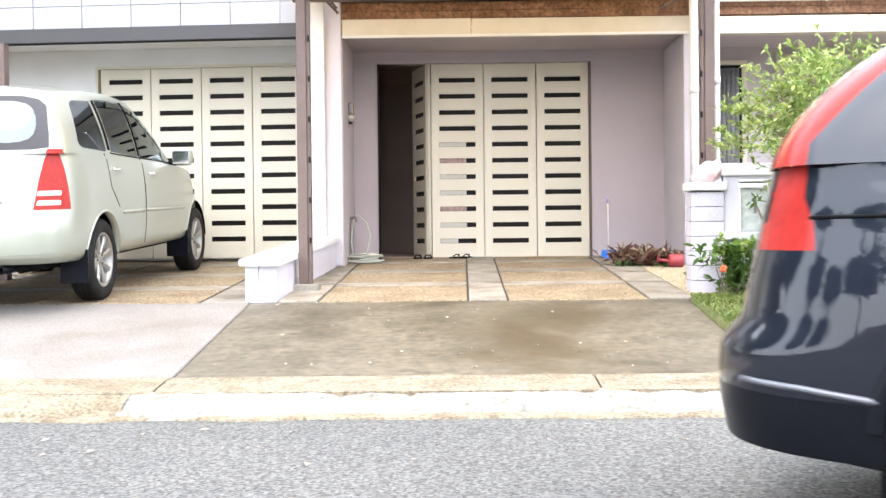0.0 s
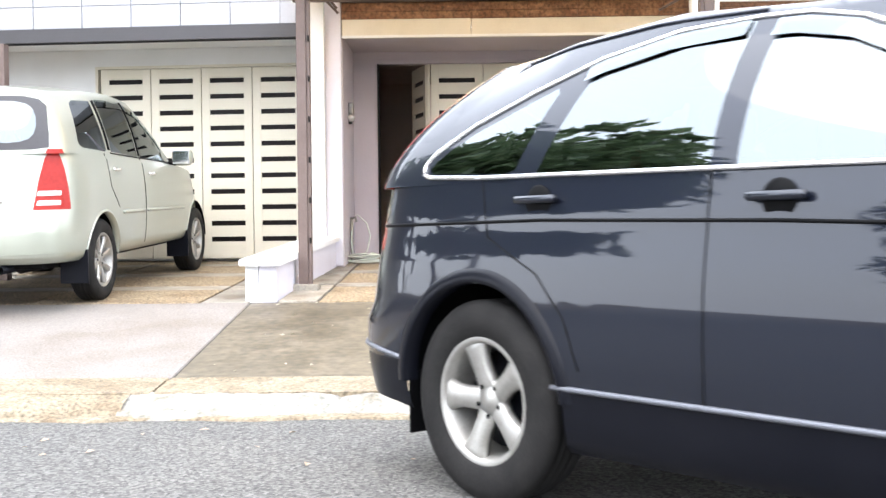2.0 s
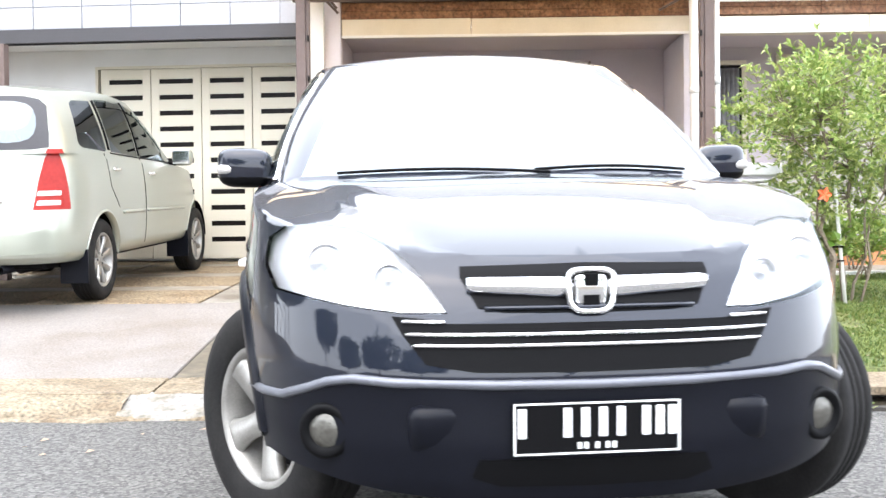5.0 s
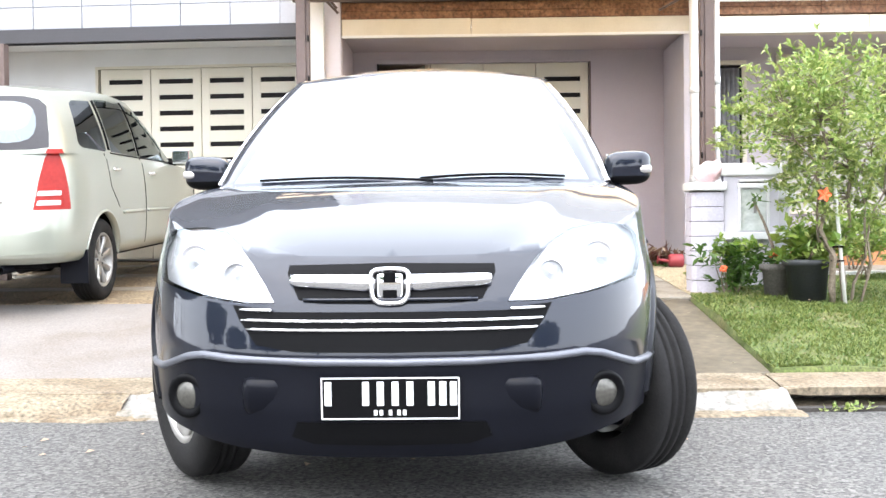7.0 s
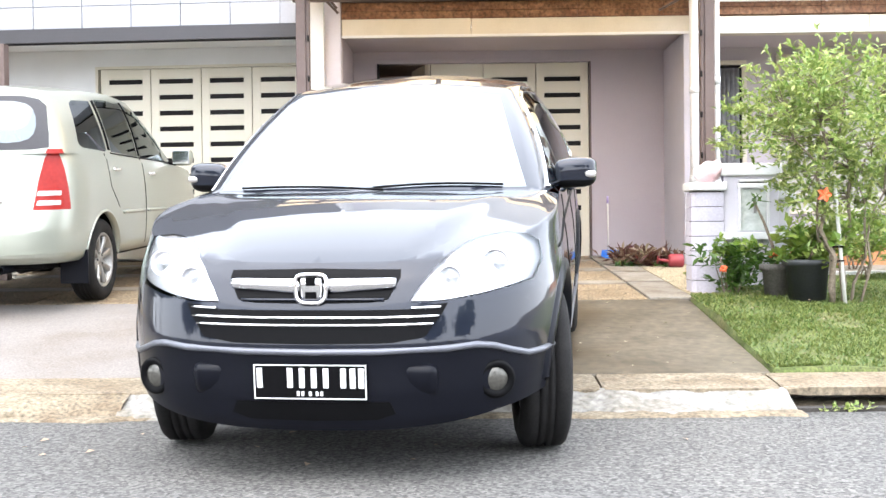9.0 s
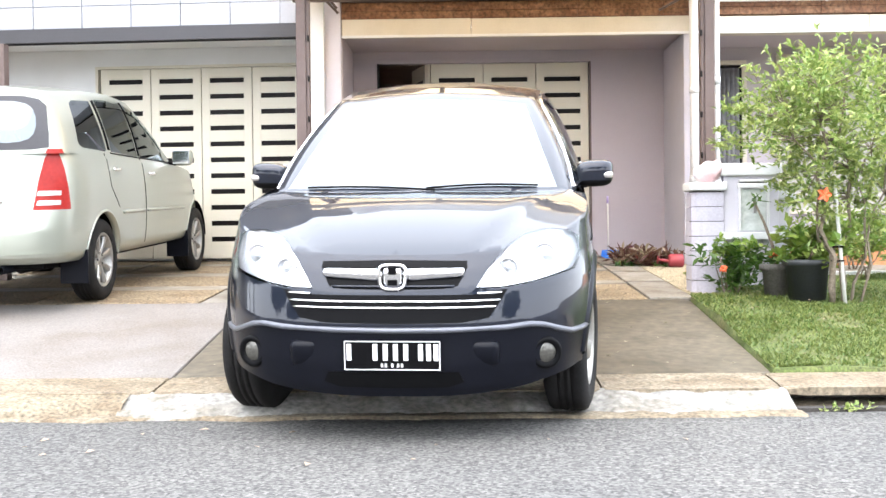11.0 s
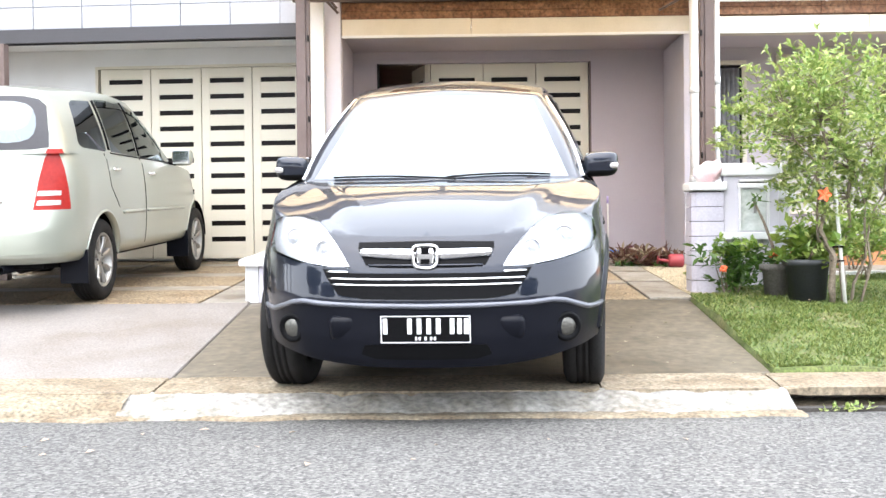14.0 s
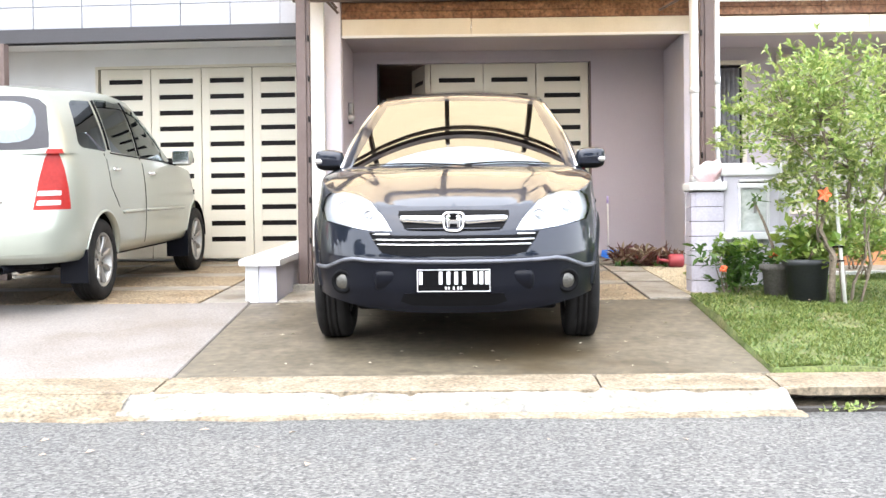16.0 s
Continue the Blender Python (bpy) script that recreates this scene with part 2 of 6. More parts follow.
def lathe(bm, prof, n=24, m=None, close=False):
    """Turns a profile of (radius, height) round the z axis."""
    vs = [[bm.verts.new((r * math.cos(2 * math.pi * j / n), r * math.sin(2 * math.pi * j / n), z)) for j in range(n)] for r, z in prof]
    k = len(vs)
    for i in range(k if close else k - 1):
        for j in range(n):
            bm.faces.new((vs[i][j], vs[i][(j + 1) % n], vs[(i + 1) % k][(j + 1) % n], vs[(i + 1) % k][j]))
    if m is not None:
        bmesh.ops.transform(bm, matrix=m, verts=[v for r in vs for v in r])
    return bm


def structure(name, bm, material, label, smooth=False, parent=None):
    return part(name, bm, material, parent, label, smooth, "structure")


# ---- ground, road, kerb ----
def ground_sheet():
    bm = bmesh.new()
    ys = [-300, -40, -4.2, 5.8, 6.2, 6.5, 8.93, 14.5, 60, 400]
    xs = [-300, -30, 30, 300]
    g = [[bm.verts.new((x, y, zg(y) - (0.09 if y < 6.3 else 0.10))) for x in xs] for y in ys]
    for j in range(len(ys) - 1):
        for i in range(3):
            bm.faces.new((g[j][i], g[j][i + 1], g[j + 1][i + 1], g[j + 1][i]))
    return bm


structure("ground", ground_sheet(), "earth", "brown earth reaching under lawns and houses")


def road_sheet():
    bm = bmesh.new()
    rnd = random.Random(3)
    xs = [-120, -40] + list(np.linspace(-8, 8, 120)) + [40, 120]
    ys = [-4.2, -1, 1, 2.5, 3.5, 4.5, 5.2, 5.6]
    g = [[bm.verts.new((x, y, 0.004 * noise.noise((x * 2, y * 2, 0)))) for x in xs] for y in ys]
    # the ragged front edge where asphalt meets the mortar
    g.append([bm.verts.new((x, 5.90 + 0.05 * noise.noise((x * 1.7, 3, 0)) + 0.03 * noise.noise((x * 8, 9, 0)), 0.004)) for x in xs])
    g.append([bm.verts.new((v.co.x, v.co.y + 0.01, -0.05)) for v in g[-1]])
    for j in range(len(g) - 1):
        for i in range(len(xs) - 1):
            bm.faces.new((g[j][i], g[j][i + 1], g[j + 1][i + 1], g[j + 1][i]))
    return bm


structure("road", road_sheet(), "asphalt", "worn light grey asphalt road with coarse grain", True)


def ramp(x0, x1, seed):
    """A hand-trowelled mortar ramp from the road up to the kerb."""
    bm = bmesh.new()
    n = int((x1 - x0) / 0.04)
    rows = []
    for j, (y, z) in enumerate([(5.80, -0.03), (5.86, 0.008), (5.92, 0.034), (6.0, 0.062), (6.10, 0.098), (6.14, 0.102)]):
        row = []
        for i in range(n + 1):
            x = x0 + (x1 - x0) * i / n
            w = 0.08 * noise.noise((x * 1.4, seed, j * 0.2)) + 0.08 * noise.noise((x * 7, seed, j * 0.5)) + 0.02 * noise.noise((x * 19, seed, j))
            row.append(bm.verts.new((x, y + (w if j < 4 else w * 0.3), z + 0.006 * noise.noise((x * 9, y * 30, seed)))))
        rows.append(row)
    for j in range(len(rows) - 1):
        for i in range(n):
            bm.faces.new((rows[j][i], rows[j][i + 1], rows[j + 1][i + 1], rows[j + 1][i]))
    return bm


structure("ramp_drive", ramp(-1.78, 1.68, 1.0), "mortar", "white hand-trowelled mortar ramp at the kerb, cracked edge", True)
structure("ramp_neighbour", ramp(-6.0, -2.55, 5.0), "mortar", "white mortar ramp before the neighbour's drive", True)
structure("ramp_worn", ramp(-2.57, -1.765, 8.0), "kerb", "worn brown mortar between the two ramps", True)


def rubble(x0, x1, seed):
    """A crumbled edge of old mortar where the ramps meet the asphalt."""
    bm = bmesh.new()
    n = int((x1 - x0) / 0.03)
    rows = []
    for j, (y, z) in enumerate(((5.765, -0.02), (5.785, 0.010), (5.84, 0.016), (5.90, 0.018), (5.94, -0.01))):
        row = []
        for i in range(n + 1):
            x = x0 + (x1 - x0) * i / n
            w = 0.05 * noise.noise((x * 2.3, seed, 0)) + 0.03 * noise.noise((x * 11, seed, j * 0.3))
            row.append(bm.verts.new((x, y + (w if j < 3 else 0.0), z + 0.008 * noise.noise((x * 16, y * 20, seed)))))
        rows.append(row)
    for a, b in zip(rows, rows[1:]):
        for i in range(n):
            bm.faces.new((a[i], a[i + 1], b[i + 1], b[i]))
    return bm


structure("ramp_edge", rubble(-6.0, 1.70, 3.0), "kerb", "crumbled sandy mortar edge along the asphalt", True)


def kerbs():
    k = structure("kerb", boxed(-40, -8.2, 6.09, 6.52, -0.08, 0.115), "kerb", "stained sandy concrete kerb stones")
    xs = [-8.2, -6.6, -4.9, -3.2, -1.655, 0.72, 1.66, 3.3, 4.9, 6.6, 8.4]
    for a, b in zip(xs, xs[1:]):
        # past the drive the stones bridge an open gutter
        over = a > 1.0
        bm = slope_slab(a + 0.006, b - 0.006, 6.10 if over else 6.095, 6.505, 0.042 if over else 0.16, 0.004, 0.010, nx=max(2, int((b - a) / 0.12)), ny=4, rough=0.004, seed=int(a * 10))
        part("kerb_stone", bm, "kerb", k)
    part("kerb_stone", boxed(8.4, 40, 6.09, 6.52, -0.08, 0.115), "kerb", k)
    # the shade of the hollow under the stones is put into this wall's colour
    part("gutter_wall", boxed(1.62, 8.4, 6.30, 6.40, -0.08, 0.075), "joint", k, "near-black gutter wall, the hollow's shade and damp in its colour")


kerbs()
structure("drive", slope_slab(-1.635, 1.71, 6.515, 8.915, 0.12, 0.0, 0.006, nx=40, ny=30, rough=0.0015), "concrete_dark",
          "dark olive damp concrete drive with brown stains", True)
structure("drive_neighbour", slope_slab(-9.0, -1.655, 6.515, 8.93, 0.12, 0.0, 0.006, nx=40, ny=20, rough=0.0015), "concrete_pale",
          "pale sun-bleached concrete drive of the neighbour", True)
structure("drive_joint", slope_slab(-1.66, -1.63, 6.515, 8.93, 0.08, -0.012), "joint", "dark open joint between the drives")
structure("floor_bed", slope_slab(-9.0, 2.3, 8.93, 13.5, 0.1, -0.012), "joint", "dark joints under the carport floor")


def carport_floor():
    f = structure("floor_carport", slope_slab(-1.62, 1.9, 8.95, 13.34, 0.03, -0.02), "joint", "carport floor of pebble-wash panels and stone slabs")
    rows_y = [8.94, 10.12, 10.42, 11.40, 11.72, 12.55, 12.80, 13.33]
    cols = [(-1.13, 0.03), (0.34, 1.42)]
    for j, (a, b) in enumerate(zip(rows_y, rows_y[1:])):
        wide = j % 2 == 0
        for x0, x1 in cols:
            bm = slope_slab(x0 + 0.008, x1 - 0.008, a + 0.022, b - 0.022, 0.05, 0.0 if wide else 0.004, 0.004)
            part("panel", bm, "pebble" if wide else "slab", f)
    for x0, x1 in [(0.03, 0.34), (1.42, 1.78), (-1.45, -1.13)]:
        for a, b in zip([8.94, 10.25, 11.25, 12.15], [10.25, 11.25, 12.15, 13.33]):
            part("slab", slope_slab(x0 + 0.010, x1 - 0.010, a + 0.045, b - 0.045, 0.05, 0.006, 0.004), "slab", f)


def neighbour_floor():
    f = structure("floor_neighbour", slope_slab(-8.9, -1.62, 8.95, 13.4, 0.03, -0.02), "joint", "neighbour's carport floor of pebble panels and slabs")
    rows_y = [8.95, 9.95, 10.28, 11.2, 11.55, 12.4, 12.7, 13.4]
    xs = [-8.8, -6.5, -4.9, -4.5, -3.4, -2.05, -1.66]
    for j, (a, b) in enumerate(zip(rows_y, rows_y[1:])):
        for x0, x1 in zip(xs, xs[1:]):
            narrow = x1 - x0 < 0.6
            part("panel", slope_slab(x0 + 0.013, x1 - 0.013, a + 0.013, b - 0.013, 0.05, 0.0, 0.004),
                 "slab" if (narrow or j % 2) else "pebble", f)


carport_floor()
neighbour_floor()
structure("gravel_bed", slope_slab(1.79, 2.35, 9.0, 12.1, 0.05, 0.0, nx=30, ny=90, rough=0.008, seed=4), "gravel", "bed of loose yellow gravel", False)


# ---- the house with the open folding door ----
DOOR_X0, DOOR_X1, DOOR_Z0, DOOR_Z1, WALL_Y = -0.967, 1.470, 0.642, 2.866, 13.34


def folding_leaf(parent, w, h, slots, material="ivory", rise=0.0):
    """One leaf of a folding door: a lacquered panel with a ladder of dark glazed slots; its left lower corner is the origin."""
    leaf = part("leaf", bmesh.new(), material, parent)
    bm = bmesh.new()
    pitch, sh, mx = h / (slots + 1.0), 0.055, 0.095
    x0, x1, t = mx, w - mx, 0.04
    zs = [0.0]
    for i in range(slots):
        c = pitch * (i + 1.0) + rise
        zs += [c - sh / 2, c + sh / 2]
    zs.append(h)
    box(bm, 0.004, x0, 0, t, 0, h, 0.003)
    box(bm, x1, w - 0.004, 0, t, 0, h, 0.003)
    for i in range(0, len(zs), 2):
        box(bm, x0 - 0.002, x1 + 0.002, 0.001, t - 0.001, zs[i], zs[i + 1], 0.0)
    bmesh.ops.recalc_face_normals(bm, faces=bm.faces)
    bm.to_mesh(leaf.data)
    bm.free()
    pane = boxed(x0, x1, 0.018, 0.024, zs[1] - 0.005, zs[-2] + 0.005)
    part("pane", pane, "slot", leaf, "dark tinted slot glazing")
    return leaf


def front_house():
    w = structure("wall_door", boxed(-1.42, DOOR_X0, WALL_Y, WALL_Y + 0.16, 0.5, 3.12), "lavender", "lavender-grey rendered wall with a folding door")
    part("wall_panel", boxed(DOOR_X1, 7.5, WALL_Y, WALL_Y + 0.16, 0.5, 3.12), "lavender", w)
    part("wall_panel", boxed(DOOR_X0, DOOR_X1, WALL_Y, WALL_Y + 0.16, DOOR_Z1 + 0.04, 3.12), "lavender", w)
    structure("wall_side", boxed(-1.43, -1.245, 12.16, WALL_Y - 0.003, 0.5, 3.12), "lavender", "lavender-grey side wall of the porch")
    structure("wall_corner", boxed(2.30, 2.452, 12.12, WALL_Y - 0.003, 0.5, 2.972), "white_lav", "pale lavender corner wall of the porch")
    structure("ceiling_porch", boxed(-1.42, 7.5, 12.30, WALL_Y - 0.002, 3.0, 3.09), "lavender", "painted porch ceiling")
    # beam of cream render in three lengths
    b = structure("beam", boxed(-1.242, 0.10, 12.10, 12.30, 2.982, 3.152, 0.006), "cream", "cream-painted beam over the porch, stained")
    part("beam_length", boxed(0.104, 2.392, 12.101, 12.30, 2.978, 3.148, 0.006), "cream", b)
    part("beam_length", boxed(2.46, 4.2, 12.10, 12.30, 2.962, 3.135, 0.006), "cream", b)
    part("beam_length", boxed(4.205, 7.5, 12.10, 12.30, 2.960, 3.133, 0.006), "cream", b)
    part("drip_edge", boxed(-1.242, 7.5, 12.075, 12.10, 2.955, 2.982, 0.003), "white", b, "white drip edge")
    t = structure("fascia", boxed(-1.25, 7.5, 12.16, 12.29, 3.155, 3.335), "timber", "weathered reddish timber fascia boards")
    x = -1.25
    rnd = random.Random(5)
    while x < 7.2:
        d = rnd.uniform(0.5, 1.1)
        for z0, z1 in ((3.157, 3.235), (3.238, 3.33)):
            part("board", boxed(x, x + d - 0.004, 12.13 - rnd.uniform(0, 0.008), 12.158, z0, z1, 0.004), "timber", t)
        x += d
    structure("wall_upper", boxed(-1.43, 7.5, 12.32, 12.5, 3.14, 6.6), "white", "white upper storey wall")
    structure("roof_edge", boxed(-1.3, 7.5, 12.02, 12.32, 3.345, 3.40, 0.01), "brown", "brown metal roof edge")
    # room behind the open leaf
    room = structure("wall_room", boxed(-1.43, -1.30, 13.51, 17.0, 0.6, 3.1), "dark_room", "dark brown room behind the open door")
    part("wall_panel", boxed(-1.43, 3.2, 17.0, 17.1, 0.6, 3.1), "dark_room", room)
    part("wall_panel", boxed(3.1, 3.2, 13.51, 17.0, 0.6, 3.1), "dark_room", room)
    structure("floor_room", boxed(-1.43, 3.2, 13.34, 17.0, 0.55, 0.648), "dark_room", "dark tiled room floor")
    structure("ceiling_room", boxed(-1.43, 3.2, 13.51, 17.0, 3.1, 3.2), "dark_room", "dark room ceiling")
    # door
    d = thing("folding_door", "ivory folding garage door with slotted leaves, one leaf folded open", "door", (0, WALL_Y, DOOR_Z0))
    h = DOOR_Z1 - DOOR_Z0
    part("jamb", boxed(DOOR_X0 - 0.002, DOOR_X0 + 0.018, -0.012, 0.1, 0, h), "slot", d, "dark jamb")
    part("jamb", boxed(DOOR_X1 - 0.018, DOOR_X1 + 0.002, -0.012, 0.1, 0, h), "brown", d)
    part("head", boxed(DOOR_X0, DOOR_X1, -0.014, 0.12, h, h + 0.036), "lavender", d)
    lw = (DOOR_X1 - 0.02 + 0.36) / 3
    for i in range(3):
        lf = folding_leaf(d, lw, h - 0.012, 11)
        lf.matrix_basis = pose(-0.36 + i * lw, 0.03, 0.006)
        if i == 0:
            pitch = (h - 0.012) / 12.0
            for k in range(1, 8):
                part("slot_view", boxed(0.097, 0.40 if k > 1 else 0.30, 0.010, 0.017, pitch * k - 0.024, pitch * k + 0.024), "curtain" if k % 3 else "slot_pink", lf, "pale goods behind the slot")
    lf = folding_leaf(d, 0.60, h - 0.012, 11)
    lf.matrix_basis = pose(-0.385, 0.07, 0.006, 0, 0, 107)
    part("stile", boxed(-0.392, -0.366, -0.004, 0.06, 0.006, h - 0.006, 0.004), "ivory", d)
    # right-hand window bay
    for i, (x0, x1, z0, z1, dark) in enumerate([(2.66, 3.18, 1.0, 2.80, True), (3.62, 5.6, 1.15, 2.86, False)]):
        w = structure("window_%d" % (i + 1), boxed(x0, x1, WALL_Y - 0.02, WALL_Y - 0.006, z0, z1), "slot" if dark else "curtain",
                      "cream-framed window with a grey curtain" if dark else "wide window behind a pale blind")
        for a, b, c, e in ((x0 - 0.05, x0, z0 - 0.05, z1 + 0.05), (x1, x1 + 0.05, z0 - 0.05, z1 + 0.05), (x0, x1, z1, z1 + 0.05), (x0, x1, z0 - 0.05, z0)):
            part("window_frame", boxed(a, b, WALL_Y - 0.05, WALL_Y - 0.002, c, e, 0.004), "cream", w)
        if dark:
            for k in range(9):
                xx = x0 + 0.03 + k * (x1 - x0 - 0.06) / 9
                bm = bmesh.new()
                tube(bm, [(xx + 0.02, WALL_Y - 0.028, z0 + 0.02), (xx + 0.02, WALL_Y - 0.028, z1 - 0.04)], 0.033, 10)
                part("curtain_fold", bm, "curtain_dark", w, "", True)
    structure("wall_terrace", boxed(3.3, 7.5, 11.75, 11.9, 0.5, 0.80, 0.01), "brick_red", "low orange-red terrace wall")
    structure("edging", slope_slab(2.6, 7.5, 10.72, 10.80, 0.1, 0.03, 0.008, nx=40, ny=1), "white", "white-painted lawn edging")
    structure("terrace", slope_slab(2.46, 7.5, 10.81, 13.3, 0.1, 0.0), "slab", "grey terrace paving behind the lawn")


M["slot_pink"] = mat("pinkish_goods", (0.30, 0.20, 0.19), 0.7, spread=0.35, fine=18, bump=0.0)
M["curtain"] = mat("pale_blind", (0.42, 0.40, 0.36), 0.8, spread=0.05, fine=30, bump=0.1)
M["curtain_dark"] = mat("grey_curtain", (0.17, 0.165, 0.17), 0.8, spread=0.1, fine=30, bump=0.1)
M["brick_red"] = mat("orange_red_brick", (0.50, 0.22, 0.10), 0.85, spread=0.15, fine=30, coarse=8, bump=0.3)
front_house()


# ---- the neighbour's house ----
def neighbour_house():
    o = (-1.62, 12.90, 0.0)
    rz = -3.5
    h = thing("neighbour_house", "white house with grey clad fascia and an ivory folding door", "house", o, rz=rz)
    part("wall", boxed(-0.16, 0.0, 0, 0.16, 0.55, 3.3), "white", h)
    part("wall", boxed(-6.5, -2.47, 0, 0.16, 0.55, 3.3), "white", h)
    part("wall", boxed(-2.47, -0.16, 0, 0.16, 2.80, 3.3), "white", h)
    part("wall", boxed(-6.5, 0, 0.17, 0.3, 0.55, 7), "white", h)
    part("soffit", boxed(-6.5, 0.0, -0.86, -0.002, 3.02, 3.10), "white", h)
    part("fascia_band", boxed(-6.5, -0.02, -0.92, -0.86, 2.960, 3.105, 0.004), "grey_band", h, "dark grey metal band")
    part("shadow_gap", boxed(-6.5, -0.02, -0.89, -0.86, 2.945, 2.958), "slot", h)
    part("fascia_core", boxed(-6.5, -0.02, -0.86, -0.60, 3.11, 6.5), "joint", h)
    for r in range(4):
        for c in range(12):
            x1 = -0.20 - c * 0.527
            x0 = x1 - 0.519
            z0 = 3.112 + r * 0.232
            part("panel", boxed(x0, min(x1, -0.02), -0.885, -0.861, z0, z0 + 0.226, 0.002), "clad", h)
    for r in range(4):
        z0 = 3.112 + r * 0.232
        part("panel", boxed(-0.195, -0.02, -0.885, -0.861, z0, z0 + 0.226, 0.002), "clad", h)
    part("frame", boxed(-2.50, -2.47, -0.02, 0.1, 0.6, 2.83), "ivory", h)
    part("frame", boxed(-2.50, -0.13, -0.02, 0.1, 2.80, 2.83), "ivory", h)
    for i in range(4):
        lf = folding_leaf(h, 0.578, 2.13, 11, rise=0.036)
        lf.matrix_basis = pose(-2.456 + i * 0.578, 0.02, 0.67)
    # full-height pilasters at the boundary
    structure("pilaster_white", boxed(-1.60, -1.418, 11.98, 12.9, 0.6, 6.5, 0.004), "white", "white rendered boundary pilaster")
    structure("pilaster_lavender", boxed(-1.416, -1.252, 12.08, 12.9, 0.6, 6.5, 0.004), "white_lav", "pale lavender boundary pilaster")
    p = thing("steel_post", "brown painted steel post of the neighbour's carport", "post", (-4.41, 11.0, zg(11.0)))
    part("shaft", boxed(-0.06, 0.09, -0.06, 0.06, 0, 2.24, 0.005), "brown", p)


neighbour_house()


def low_wall():
    """Low boundary wall with a bench-like cap, following the slope and turning a little."""
    w = thing("boundary_wall", "low white boundary wall with a flat overhanging cap", "wall", (0, 0, 0))

    def prism(x0, x1, z0, z1, y0=9.05, y1=12.1):
        bm = bmesh.new()
        n = 10
        rows = []
        for i in range(n + 1):
            y = y0 + (y1 - y0) * i / n
            dx = 0.045 * (y - 9.05)
            rows.append([bm.verts.new((x + dx, y, zg(y) + z)) for x, z in ((x0, z0), (x1, z0), (x1, z1), (x0, z1))])
        for i in range(n):
            for j in range(4):
                bm.faces.new((rows[i][j], rows[i][(j + 1) % 4], rows[i + 1][(j + 1) % 4], rows[i + 1][j]))
        bm.faces.new(rows[0])
        bm.faces.new(rows[-1][::-1])
        es = [e for e in bm.edges if e.calc_face_angle(0) > 0.7]
        bmesh.ops.bevel(bm, geom=es, offset=0.006, segments=2, affect="EDGES")
        return bm
    part("wall_half", prism(-1.705, -1.604, -0.03, 0.275), "white", w)
    part("wall_half", prism(-1.598, -1.462, -0.03, 0.275), "white_lav", w, "pale lavender half of the wall")
    part("cap", prism(-1.745, -1.575, 0.277, 0.325, 9.0), "white", w)
    part("cap", prism(-1.572, -1.425, 0.277, 0.325, 9.0), "white", w)


low_wall()


def canopy():
    """Carport canopy: two steel posts, a front beam, rafters and bronze sheets, above the top of the view."""
    z = 3.25
    c = thing("carport_canopy", "brown steel carport canopy with bronze translucent sheets", "canopy", (0, 0, 0))
    for x, y in ((-1.335, 9.82), (2.055, 9.82)):
        s = 1 if x < 0 else -1
        x0, x1 = sorted((x - 0.055 * s, x + 0.026 * s))
        part("post", boxed(x0, x1, y - 0.05, y + 0.05, zg(y), z, 0.004), "brown", c)
        x0, x1 = sorted((x + 0.027 * s, x + 0.055 * s))
        part("channel", boxed(x0, x1, y - 0.035, y + 0.05, zg(y), z, 0.003), "brown", c)
        for k in range(8):
            zz = 0.85 + k * 0.34
            part("bolt", boxed(x + 0.052 * s - 0.012, x + 0.052 * s + 0.006, y - 0.056, y - 0.03, zz, zz + 0.05, 0.004), "slot", c)
        part("plinth", boxed(x - 0.11, x + 0.11, y - 0.10, y + 0.10, zg(y) - 0.05, zg(y) + 0.055, 0.012), "slab", c, "grey concrete plinth")
    part("front_beam", boxed(-1.7, 2.4, 9.16, 9.24, z, z + 0.12, 0.006), "brown", c)
    part("beam", boxed(-1.7, 2.4, 9.34, 9.38, z + 0.05, z + 0.12, 0.006), "brown", c)
    part("beam", boxed(-1.7, 2.4, 11.7, 11.78, z + 0.02, z + 0.12, 0.006), "brown", c)
    xs = (-1.335, -0.205, 0.925, 2.055)
    for x in xs:
        part("rafter", boxed(x - 0.03, x + 0.03, 9.1, 12.0, z + 0.122, z + 0.19, 0.004), "brown", c)
    for x in xs:
        if x in (-1.335, 2.055):
            part("post_head", boxed(x - 0.05, x + 0.05, 9.77, 9.87, z, z + 0.121), "brown", c)
    edges = (-1.75,) + xs + (2.42,)
    for x0, x1 in zip(edges, edges[1:]):
        part("sheet", boxed(x0 + 0.004, x1 - 0.004, 9.05, 12.0, z + 0.192, z + 0.20), "sheet", c, "bronze translucent sheet")
    for a, b in (((-1.262, 11.95, 3.19), (-1.46, 11.95, 3.40)), ((-1.275, 11.95, 3.24), (-1.40, 11.95, 3.40)), ((2.02, 11.95, 3.18), (2.38, 11.95, 3.37))):
        bm = bmesh.new()
        tube(bm, [a, b], 0.014, 6)
        part("brace", bm, "brown", c)


def sheet_mat():
    m = bpy.data.materials.new("bronze_translucent_sheet")
    m.use_nodes = True
    n, l = m.node_tree.nodes, m.node_tree.links
    t = n.new("ShaderNodeBsdfTranslucent")
    t.inputs[0].default_value = (0.97, 0.84, 0.66, 1)
    g = n.new("ShaderNodeBsdfDiffuse")
    g.inputs[0].default_value = (0.5, 0.38, 0.26, 1)
    ms = n.new("ShaderNodeMixShader")
    ms.inputs[0].default_value = 0.15
    l.new(t.outputs[0], ms.inputs[1])
    l.new(g.outputs[0], ms.inputs[2])
    l.new(ms.outputs[0], n["Material Output"].inputs[0])
    return m


M["sheet"] = sheet_mat()
canopy()


